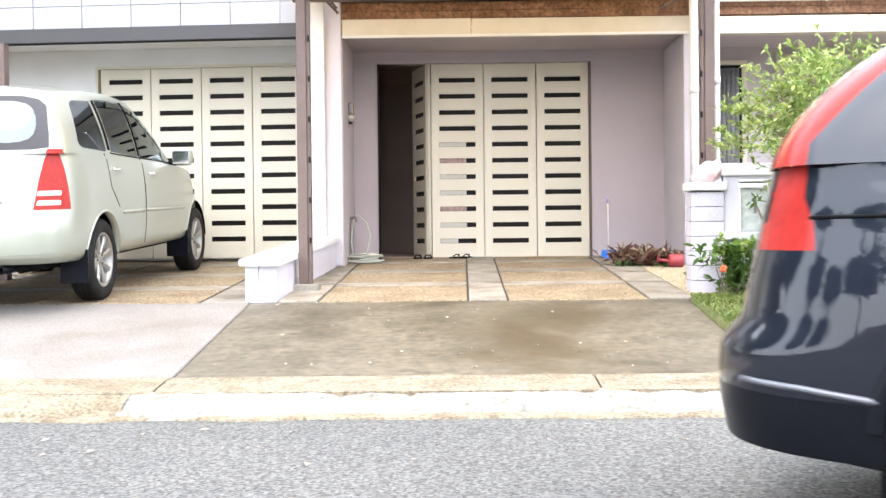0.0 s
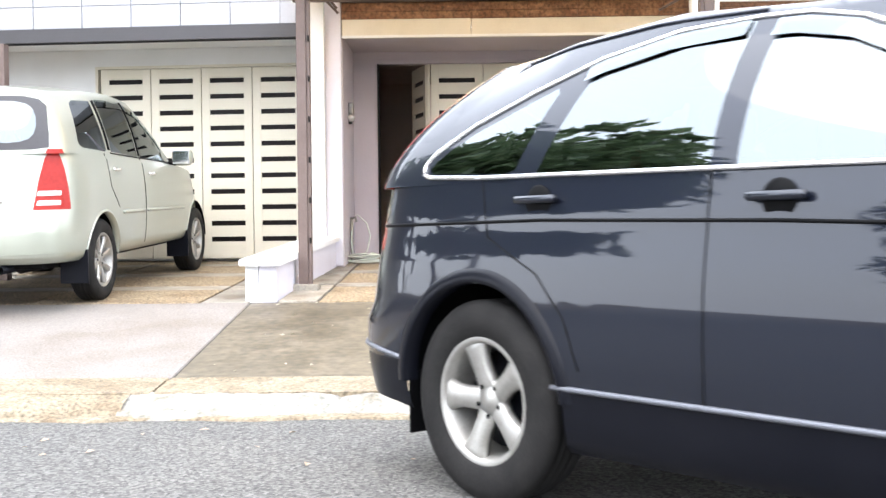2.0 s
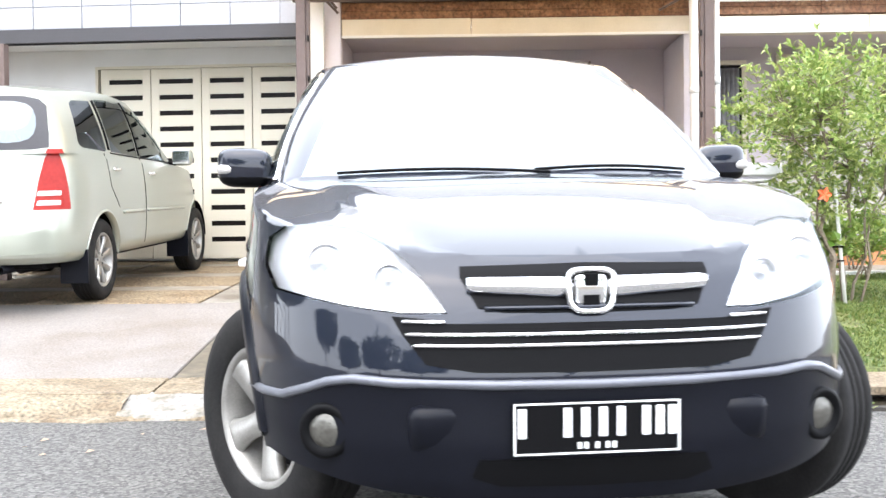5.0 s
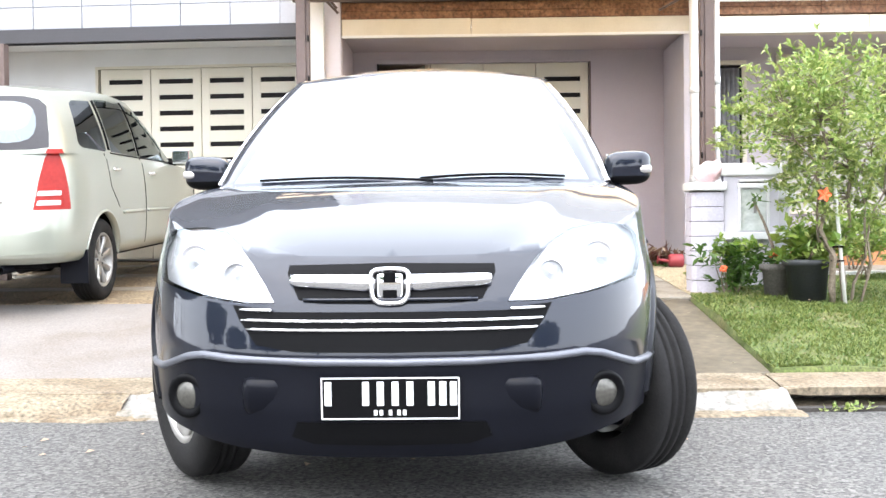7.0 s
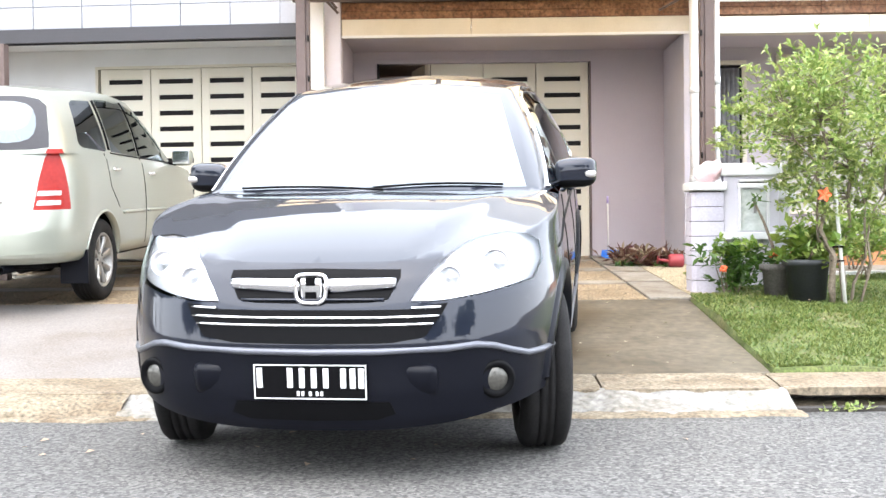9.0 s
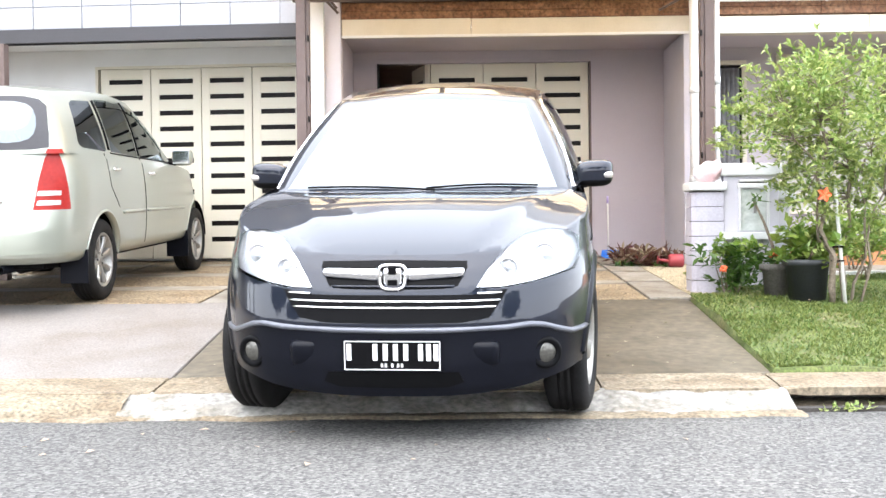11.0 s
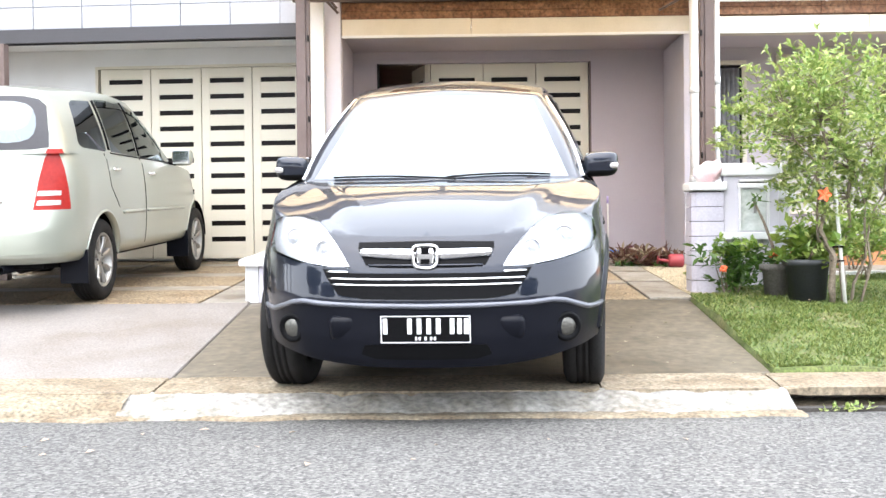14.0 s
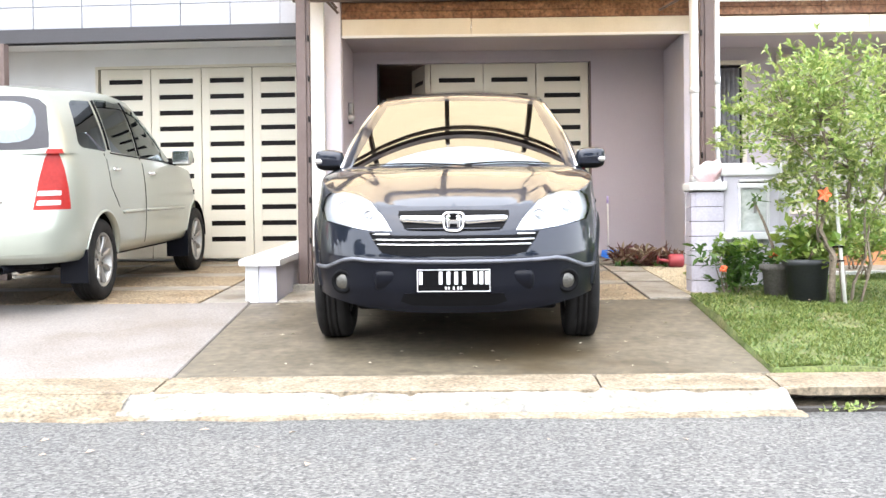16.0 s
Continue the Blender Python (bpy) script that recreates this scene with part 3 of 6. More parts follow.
def pipes():
    for i, (x, y, r, z0, z1) in enumerate(((2.375, 11.98, 0.045, zg(12), 3.4), (2.155, 9.90, 0.026, zg(9.9), 3.2))):
        p = thing("downpipe", "white plastic downpipe beside the steel post", "pipe", (x, y, z0))
        bm = bmesh.new()
        tube(bm, [(0, 0, 0), (0, 0, z1 - z0)], r, 14)
        part("pipe", bm, "white", p, "", True)
        for k in (0.3, 0.62):
            bm = bmesh.new()
            tube(bm, [(0, 0, (z1 - z0) * k), (0, 0, (z1 - z0) * k + 0.07)], r + 0.005, 14)
            part("collar", bm, "white", p, "", True)
    g = thing("gutter_pipe", "thin white conduit under the roof edge", "pipe", (2.45, 12.03, 3.285))
    bm = bmesh.new()
    tube(bm, [(0, 0, 0), (5.0, 0, 0)], 0.016, 8)
    part("pipe", bm, "white", g, "", True)
    bm = bmesh.new()
    tube(bm, [(1.30, 0, -0.02), (1.30, 0, 0.12)], 0.016, 8)
    part("bracket", bm, "white", g, "", True)


pipes()


# ---- vehicles ----
def film_glass(name, tint, ior):
    """Tinted car glazing: dark film that lets a little light through, with a strong sky reflection."""
    m = bpy.data.materials.new(name)
    m.use_nodes = True
    n, l = m.node_tree.nodes, m.node_tree.links
    t = n.new("ShaderNodeBsdfTransparent")
    t.inputs[0].default_value = (*tint, 1)
    g = n.new("ShaderNodeBsdfGlossy")
    g.inputs["Roughness"].default_value = 0.015
    g.inputs["Color"].default_value = (0.90, 0.97, 1.0, 1)
    f = n.new("ShaderNodeFresnel")
    f.inputs[0].default_value = ior
    ms = n.new("ShaderNodeMixShader")
    l.new(f.outputs[0], ms.inputs[0])
    l.new(t.outputs[0], ms.inputs[1])
    l.new(g.outputs[0], ms.inputs[2])
    l.new(ms.outputs[0], n["Material Output"].inputs[0])
    return m


M["paint_dark"] = mat("blue_black_car_paint", (0.0075, 0.0100, 0.0185), 0.42, 0.5, spread=0.06, fine=700, coarse=1.5, bump=0.0, second=(0.010, 0.0125, 0.021), amount=0.5, coat=1.0, spec=0.1, coat_ior=1.47)
M["paint_beige"] = mat("beige_green_metallic_paint", (0.335, 0.35, 0.295), 0.32, 0.4, spread=0.03, fine=700, coarse=1.5, bump=0.0, second=(0.31, 0.325, 0.272), amount=0.4, coat=0.6)
M["plastic"] = mat("dark_grey_plastic", (0.0045, 0.005, 0.008), 0.30, spread=0.1, fine=300, coarse=4, bump=0.03, second=(0.008, 0.0085, 0.012), amount=0.5, spec=0.13)
M["black"] = mat("matt_black_plastic", (0.003, 0.003, 0.0035), 0.5, spread=0.1, fine=200, bump=0.05, spec=0.08)
M["rubber"] = mat("tyre_rubber", (0.010, 0.0095, 0.0095), 0.8, spread=0.15, fine=120, coarse=9, bump=0.15, second=(0.02, 0.019, 0.018), amount=0.6, spec=0.2)
M["chrome"] = mat("chrome", (0.85, 0.85, 0.86), 0.08, 1.0, spread=0.0, bump=0.0)
M["alloy"] = mat("silver_alloy", (0.34, 0.33, 0.31), 0.38, 0.6, spread=0.05, fine=150, coarse=12, bump=0.02, second=(0.22, 0.21, 0.19), amount=0.6)
M["silver_trim"] = mat("satin_silver_trim", (0.13, 0.135, 0.155), 0.38, 0.4, spread=0.03, bump=0.02)
M["red_lens"] = mat("red_lamp_lens", (0.29, 0.024, 0.020), 0.2, spread=0.05, fine=40, coarse=14, bump=0.03, coat=0.1, spec=0.1)
M["clear_lens"] = mat("white_lamp_lens", (0.5, 0.48, 0.46), 0.2, 0.3, spread=0.05, fine=80, coarse=25, bump=0.03, coat=1.0)
M["glass_car"] = film_glass("tinted_car_glass", (0.10, 0.12, 0.12), 2.5)
M["glass_screen"] = film_glass("windscreen_glass", (0.08, 0.09, 0.09), 3.2)
M["glass_lamp"] = film_glass("lamp_cover_glass", (0.95, 0.95, 0.95), 1.45)
M["fog_lens"] = mat("fog_lamp_lens", (0.10, 0.096, 0.085), 0.15, 0.5, spread=0.15, fine=90, bump=0.1)
M["reflector"] = mat("lamp_reflector", (0.88, 0.88, 0.90), 0.25, 0.6, spread=0.02, bump=0.0)
M["seat"] = mat("grey_seat_cloth", (0.07, 0.07, 0.075), 0.9, spread=0.1, fine=200, bump=0.1)
M["white_plate"] = mat("white_plate_paint", (0.8, 0.8, 0.8), 0.5, spread=0.02, bump=0.0)
M["visor"] = film_glass("smoked_rain_visor", (0.5, 0.55, 0.52), 2.4)


def ip(v, xs, ys):
    return float(np.interp(v, xs, ys))


def shell(S):
    """The right half of a car body as one surface: side wrap, bonnet, glasshouse and roof. Y forward from the rear axle."""
    bm = bmesh.new()
    n1, n2, n3, nr = 26, 64, 18, 30

    def lower(u, v):
        kind, a = u
        zf, yfs, yrs, ws = S["z"], S["yf"], S["yr"], S["w"]

        def plan(z):
            yf, yr, w = ip(z, zf, yfs), ip(z, zf, yrs), ip(z, zf, ws)
            if kind == "f":
                th = a * math.pi / 2
                return w * math.sin(th) ** (2 / S["nf"]), S["ymf"] + (yf - S["ymf"]) * max(math.cos(th), 0) ** (2 / S["nf"])
            if kind == "s":
                y = S["ymf"] + (S["ymr"] - S["ymf"]) * a
                return w, y
            th = (1 - a) * math.pi / 2
            return w * math.sin(th) ** (2 / S["nr"]), S["ymr"] + (yr - S["ymr"]) * max(math.cos(th), 0) ** (2 / S["nr"])
        _, y0 = plan(0.6)
        zt = ip(y0, S["zt_y"], S["zt"])
        zb = ip(y0, S["zb_y"], S["zb"])
        z = zb + (zt - zb) * v
        x, y = plan(z)
        return Vector((x, y, z))
    us = [("f", i / n1) for i in range(n1)] + [("s", i / n2) for i in range(n2)] + [("r", i / n3) for i in range(n3 + 1)]
    grid = [[bm.verts.new(lower(u, (j / nr))) for j in range(nr + 1)] for u in us]
    for i in range(len(us) - 1):
        for j in range(nr):
            bm.faces.new((grid[i][j], grid[i + 1][j], grid[i + 1][j + 1], grid[i][j + 1]))
    # bonnet: from the top of the wrap back to the cowl
    cw, cy, cz = S["cowl"]
    yc = lambda s: cy - S["cowl_bow"] * (s / cw) ** 2
    top = [g[nr] for g in grid]
    hood = [v for v in top if v.co.y > yc(cw) + 0.001]
    nb = 16
    rows = []
    for v in hood:
        s = v.co.x * cw / S["w"][-1]
        s = min(s, cw)
        T = Vector((s, yc(s), cz + 0.02 * (1 - (s / cw) ** 2)))
        row = [v]
        for k in range(1, nb + 1):
            t = k / nb
            p = v.co.lerp(T, t)
            e = 1 - (1 - t) ** S["hood_ease"]
            p.z = v.co.z + (T.z - v.co.z) * e
            # the raised middle of the bonnet, its edges running out to the pillars
            k0 = (p.x - (0.34 + 0.36 * t)) / 0.09
            k0 = min(max(0.5 - k0, 0.0), 1.0)
            p.z += S["hood_ridge"] * k0 * k0 * (3 - 2 * k0) * math.sin(math.pi * min(t * 1.15, 1.0)) ** 0.6
            row.append(bm.verts.new(p))
        rows.append(row)
    for a, b in zip(rows, rows[1:]):
        for k in range(nb):
            bm.faces.new((a[k], b[k], b[k + 1], a[k + 1]))
    # glasshouse
    nf, ns, nq, nv = 14, 50, 16, 16
    tw, ty, tz = S["top"]
    loopB, loopT = [], []
    for i in range(nf + 1):
        q = i / nf
        s = q * cw
        loopB.append((s, yc(s), cz + 0.02 * (1 - q ** 2)))
        loopT.append((q * tw, ty - S["head_bow"] * q ** 2, tz + S["crown"] * (1 - q ** 2)))
    y0b, y0t = yc(cw), ty - S["head_bow"]
    for i in range(1, ns + 1):
        q = i / ns
        yb, yt = y0b + (S["yrb"] - y0b) * q, y0t + (S["yrt"] - y0t) * q
        loopB.append((cw + (S["belt_x"] - cw) * min(1, q * 6) ** 0.6, yb, ip(yb, S["zt_y"], S["zt"])))
        loopT.append((ip(yt, S["rt_y"], S["rt_x"]), yt, ip(yt, S["rt_y"], S["rt_z"])))
    xb, xt = loopB[-1][0], loopT[-1][0]
    zb_, zt_ = loopB[-1][2], loopT[-1][2]
    for i in range(1, nq + 1):
        th = math.pi / 2 * (1 - i / nq)
        k = 2 / S["nr"]
        cx, sy = math.sin(th) ** k, max(math.cos(th), 0) ** k
        loopB.append((xb * cx, S["yrb"] + (S["tail_b"] - S["yrb"]) * sy, zb_))
        loopT.append((xt * cx, S["yrt"] + (S["tail_t"] - S["yrt"]) * sy, zt_ + S["tail_crown"] * (1 - cx ** 2)))
    g2 = []
    for B, T in zip(loopB, loopT):
        B, T = Vector(B), Vector(T)
        col = []
        for j in range(nv + 1):
            v = j / nv
            p = B.lerp(T, v)
            out = Vector((B.x, (B.y - S["mid"]) * 0.35, 0)).normalized()
            p += out * S["bulge"] * 4 * v * (1 - v)
            # the tail is rounded out backwards
            p.y -= S["tail_bulge"] * min(1.0, max(0.0, (0.05 - B.y) / 0.5)) * 4 * v * (1 - v)
            col.append(bm.verts.new(p))
        g2.append(col)
    for a, b in zip(g2, g2[1:]):
        for j in range(nv):
            bm.faces.new((a[j], b[j], b[j + 1], a[j + 1]))
    # roof
    T = loopT
    side = [T[nf + i] for i in range(ns + 1)]
    ng = 14
    rg = []
    for j, (x, y, z) in enumerate(side):
        f0 = max(0.0, 1 - j / 8)
        f1 = max(0.0, 1 - (ns - j) / 6)
        row = []
        for i in range(ng + 1):
            q = i / ng
            yy = y + f0 * S["head_bow"] * (1 - q ** 2) + f1 * (S["tail_t"] - S["yrt"]) * (1 - q ** S["nr"]) ** (1 / S["nr"])
            c = S["crown"] * f0 + S["tail_crown"] * f1 + S["roof_crown"] * (1 - f0) * (1 - f1)
            row.append(bm.verts.new((x * q, yy, z + c * (1 - q ** 2))))
        rg.append(row)
    for a, b in zip(rg, rg[1:]):
        for i in range(ng):
            bm.faces.new((a[i], a[i + 1], b[i + 1], b[i]))
    bmesh.ops.remove_doubles(bm, verts=bm.verts, dist=0.0015)
    bmesh.ops.recalc_face_normals(bm, faces=bm.faces)
    # bottom closure is a separate floor pan
    return bm


def inside(poly, a, b):
    c = False
    n = len(poly)
    for i in range(n):
        (x0, y0), (x1, y1) = poly[i], poly[(i + 1) % n]
        if (y0 > b) != (y1 > b) and a < (x1 - x0) * (b - y0) / (y1 - y0) + x0:
            c = not c
    return c


AX = {"X": (1, 2), "Y": (0, 2), "Z": (0, 1)}


def cut(bm, poly, ax, sel):
    """Scores the outline of a polygon into a surface and gives the faces inside it."""
    ia, ib = AX[ax]
    a0, a1 = min(p[0] for p in poly) - 0.01, max(p[0] for p in poly) + 0.01
    b0, b1 = min(p[1] for p in poly) - 0.01, max(p[1] for p in poly) + 0.01

    def near(f):
        pa, pb = [v.co[ia] for v in f.verts], [v.co[ib] for v in f.verts]
        return max(pa) > a0 and min(pa) < a1 and max(pb) > b0 and min(pb) < b1 and sel(f.calc_center_median())
    for p, q in zip(poly, poly[1:] + poly[:1]):
        no, co = Vector((0, 0, 0)), Vector((0, 0, 0))
        no[ia], no[ib] = q[1] - p[1], -(q[0] - p[0])
        co[ia], co[ib] = p
        if no.length < 1e-6:
            continue
        fs = [f for f in bm.faces if near(f)]
        es = list({e for f in fs for e in f.edges})
        vs = list({v for f in fs for v in f.verts})
        bmesh.ops.bisect_plane(bm, geom=fs + es + vs, dist=1e-5, plane_co=co, plane_no=no.normalized())
    out = []
    for f in bm.faces:
        c = f.calc_center_median()
        if sel(c) and inside(poly, c[ia], c[ib]):
            out.append(f)
    return out


def take(bm, faces, keep=False):
    """Lifts faces out of a surface into one of their own."""
    nb, made = bmesh.new(), {}
    for f in faces:
        vs = []
        for v in f.verts:
            if v not in made:
                made[v] = nb.verts.new(v.co)
            vs.append(made[v])
        nb.faces.new(vs)
    if not keep:
        bmesh.ops.delete(bm, geom=list(faces), context="FACES")
    return nb


def flip(bm):
    nb = bm.copy()
    for v in nb.verts:
        v.co.x = -v.co.x
    bmesh.ops.reverse_faces(nb, faces=nb.faces)
    return nb


def both(bm):
    """Joins a half with its mirror image."""
    nb = flip(bm)
    me = bpy.data.meshes.new("half")
    nb.to_mesh(me)
    nb.free()
    bm.from_mesh(me)
    bpy.data.meshes.remove(me)
    bmesh.ops.remove_doubles(bm, verts=bm.verts, dist=0.0008)
    return bm


def pair(name, bm, material, parent, label="", smooth=True):
    """The same part on the right and on the left."""
    left = flip(bm)
    return part(name, bm, material, parent, label, smooth), part(name, left, material, parent, label, smooth)


def raised(src, poly, ax, sel, off, back=0.01):
    """A solid plate that lies on a surface, cut to a polygon and proud of it by off."""
    c = src.copy()
    nb = take(c, cut(c, poly, ax, sel), True)
    c.free()
    d = Vector((1, 0, 0)) if ax == "X" else Vector((0, 1, 0)) if ax == "Y" else Vector((0, 0, 1))
    if not nb.faces:
        return nb
    for v in nb.verts:
        v.co += d * off
    top = list(nb.faces)
    r = bmesh.ops.extrude_face_region(nb, geom=top)
    for v in r["geom"]:
        if isinstance(v, bmesh.types.BMVert):
            v.co -= d * (abs(off) + back)
    return nb


def on_side(tree, y, z, off=0.0):
    hit = tree.ray_cast(Vector((3, y, z)), Vector((-1, 0, 0)))[0]
    return Vector((hit.x + off if hit else 0.85, y, z))


def on_front(tree, x, z, off=0.0):
    hit = tree.ray_cast(Vector((max(abs(x), 0.001), 6, z)), Vector((0, -1, 0)))[0]
    return Vector((x, hit.y + off if hit else 3.4, z))


def wheel_part(car, r, width, rim_r, spokes, name="wheel"):
    """A tyre with a rim of its own; the axle lies along x and the outer face looks to +x."""
    turn = Matrix.Rotation(radians(90), 4, "Y")
    h = width / 2
    prof = [(rim_r - 0.005, -h * 0.8), (rim_r + 0.01, -h * 0.95), (r - 0.05, -h), (r - 0.012, -h * 0.86), (r, -h * 0.7),
            (r + 0.001, -h * 0.35), (r - 0.007, -h * 0.33), (r - 0.007, -h * 0.27), (r + 0.001, -h * 0.25), (r + 0.001, -0.01), (r - 0.007, -0.006), (r - 0.007, 0.006), (r + 0.001, 0.01), (r + 0.001, h * 0.25),
            (r - 0.007, h * 0.27), (r - 0.007, h * 0.33), (r + 0.001, h * 0.35), (r, h * 0.7), (r - 0.012, h * 0.86),
            (r - 0.05, h), (rim_r + 0.01, h * 0.95), (rim_r - 0.005, h * 0.8)]
    bm = lathe(bmesh.new(), prof, 48, turn, True)
    w = part(name, bm, "rubber", car, "worn black tyre on a silver alloy rim", True)
    bm = lathe(bmesh.new(), [(rim_r + 0.006, h * 0.86), (rim_r - 0.008, h * 0.9), (rim_r - 0.02, h * 0.8), (rim_r - 0.03, 0.0), (rim_r - 0.03, -h * 0.8)], 48, turn)
    rim = part("rim", bm, "alloy", w, "silver alloy rim", True)
    bm = bmesh.new()
    k0 = 0.047 if spokes < 7 else 0.022
    for i in range(spokes):
        a = 2 * math.pi * i / spokes + 0.3
        rows = []
        for t in np.linspace(0, 1, 7):
            rr = 0.045 + (rim_r - 0.054) * t
            wd = k0 * (1.0 - 0.22 * math.sin(t * math.pi)) + (0.020 if spokes < 7 else 0.008) * t * t
            x1 = h * (0.78 - 0.22 * (1 - t) ** 2)
            rows.append([(rr, -wd, x1 - 0.018), (rr, -wd * 0.68, x1), (rr, wd * 0.68, x1), (rr, wd, x1 - 0.018), (rr, wd * 0.7, x1 - 0.05), (rr, -wd * 0.7, x1 - 0.05)])
        vr = [[bm.verts.new((x, q * math.cos(a) - p * math.sin(a), q * math.sin(a) + p * math.cos(a))) for q, p, x in row] for row in rows]
        for s, e in zip(vr, vr[1:]):
            for j in range(6):
                bm.faces.new((s[j], s[(j + 1) % 6], e[(j + 1) % 6], e[j]))
        bm.faces.new(vr[-1])
    part("spokes", bm, "alloy", rim, "", True)
    bm = lathe(bmesh.new(), [(0.0001, h * 0.62), (0.03, h * 0.62), (0.034, h * 0.56), (0.07, h * 0.52), (0.078, h * 0.35)], 20, turn)
    part("hub_cap", bm, "alloy", rim, "", True)
    for i in range(5):
        a = 2 * math.pi * (i + 0.5) / 5
        bm = lathe(bmesh.new(), [(0.0001, 0.012), (0.009, 0.01), (0.011, 0)], 6, Matrix.Translation((h * 0.50, 0.056 * math.cos(a), 0.056 * math.sin(a))) @ turn)
        part("wheel_nut", bm, "black", rim)
    bm = lathe(bmesh.new(), [(0.0001, -h * 0.2), (rim_r - 0.05, -h * 0.2), (rim_r - 0.05, -h * 0.3), (0.0001, -h * 0.3)], 28, turn)
    part("brake_disc", bm, "plastic", rim, "", True)
    return w


def arch(n, cy, cz, r):
    return [(cy + r * math.cos(2 * math.pi * i / n), cz + r * math.sin(2 * math.pi * i / n)) for i in range(n)]


def arch_trim(tree, cy, cz, r0, r1, a0, a1, off):
    """A flared lip round a wheel opening."""
    bm = bmesh.new()
    rows = []
    for t in np.linspace(radians(a0), radians(a1), 30):
        row = []
        for k, (rr, o) in enumerate(((r0 - 0.002, -0.05), (r0, off * 0.8), (r0 + 0.012, off), (r1 - 0.01, off * 0.8), (r1, 0.0))):
            p = on_side(tree, cy + max(rr, r0 + 0.01) * math.cos(t), cz + max(rr, r0 + 0.01) * math.sin(t), o)
            row.append(bm.verts.new((p.x, cy + rr * math.cos(t), cz + rr * math.sin(t))))
        rows.append(row)
    for a, b in zip(rows, rows[1:]):
        for j in range(4):
            bm.faces.new((a[j], a[j + 1], b[j + 1], b[j]))
    return bm


def wheel_well(cy, cz, r, x0, x1):
    bm = bmesh.new()
    ring = [(cy + r * math.cos(t), cz + r * math.sin(t)) for t in np.linspace(radians(2), radians(178), 24)]
    a = [bm.verts.new((x0, y, z)) for y, z in ring]
    b = [bm.verts.new((x1, y, z)) for y, z in ring]
    for i in range(len(ring) - 1):
        bm.faces.new((a[i], a[i + 1], b[i + 1], b[i]))
    bm.faces.new(a)
    return bm


def seats(car, rows, z0):
    for y in rows:
        for x in (-0.37, 0.37):
            bm = bmesh.new()
            box(bm, x - 0.24, x + 0.24, y - 0.05, y + 0.45, z0, z0 + 0.18, 0.05)
            box(bm, x - 0.23, x + 0.23, y - 0.18, y - 0.04, z0 + 0.1, z0 + 0.68, 0.05, Matrix.Translation((0, y, z0)) @ Matrix.Rotation(radians(12), 4, "X") @ Matrix.Translation((0, -y, -z0)))
            box(bm, x - 0.11, x + 0.11, y - 0.33, y - 0.24, z0 + 0.68, z0 + 0.84, 0.035)
            part("seat", bm, "seat", car, "", True)


SUV = dict(
    zb_y=[-1.0, -0.5, 0, 2.6, 3.05, 3.3, 3.45, 3.5], zb=[0.33, 0.30, 0.22, 0.22, 0.35, 0.325, 0.29, 0.275], z=[0.20, 0.24, 0.32, 0.42, 0.52, 0.60, 0.68, 0.76, 0.84, 0.955, 0.985, 1.10],
    yf=[3.40, 3.45, 3.49, 3.505, 3.50, 3.50, 3.48, 3.455, 3.41, 3.288, 3.243, 3.05],
    yr=[-0.84, -0.89, -0.925, -0.945, -0.952, -0.945, -0.875, -0.858, -0.842, -0.816, -0.809, -0.78],
    w=[0.80, 0.855, 0.886, 0.902, 0.910, 0.912, 0.911, 0.907, 0.900, 0.883, 0.8825, 0.864],
    nf=2.8, nr=3.6, ymf=2.50, ymr=-0.25,
    zt_y=[-1.0, 0, 1.0, 2.1, 2.6, 3.0, 3.3, 3.52], zt=[1.11, 1.11, 1.095, 1.075, 1.045, 1.0, 0.935, 0.885],
    cowl=(0.78, 2.50, 1.085), cowl_bow=0.25, hood_ease=1.35, tail_bulge=0.065, hood_ridge=0.016, top=(0.585, 1.45, 1.565), head_bow=0.10, crown=0.035, roof_crown=0.055,
    belt_x=0.865, yrb=-0.40, yrt=-0.02, rt_y=[-0.32, -0.02, 0.22, 0.70, 1.35], rt_x=[0.57, 0.60, 0.618, 0.622, 0.585], rt_z=[1.49, 1.545, 1.582, 1.612, 1.565],
    tail_b=-0.78, tail_t=-0.31, tail_crown=0.03, mid=0.4, bulge=0.042)


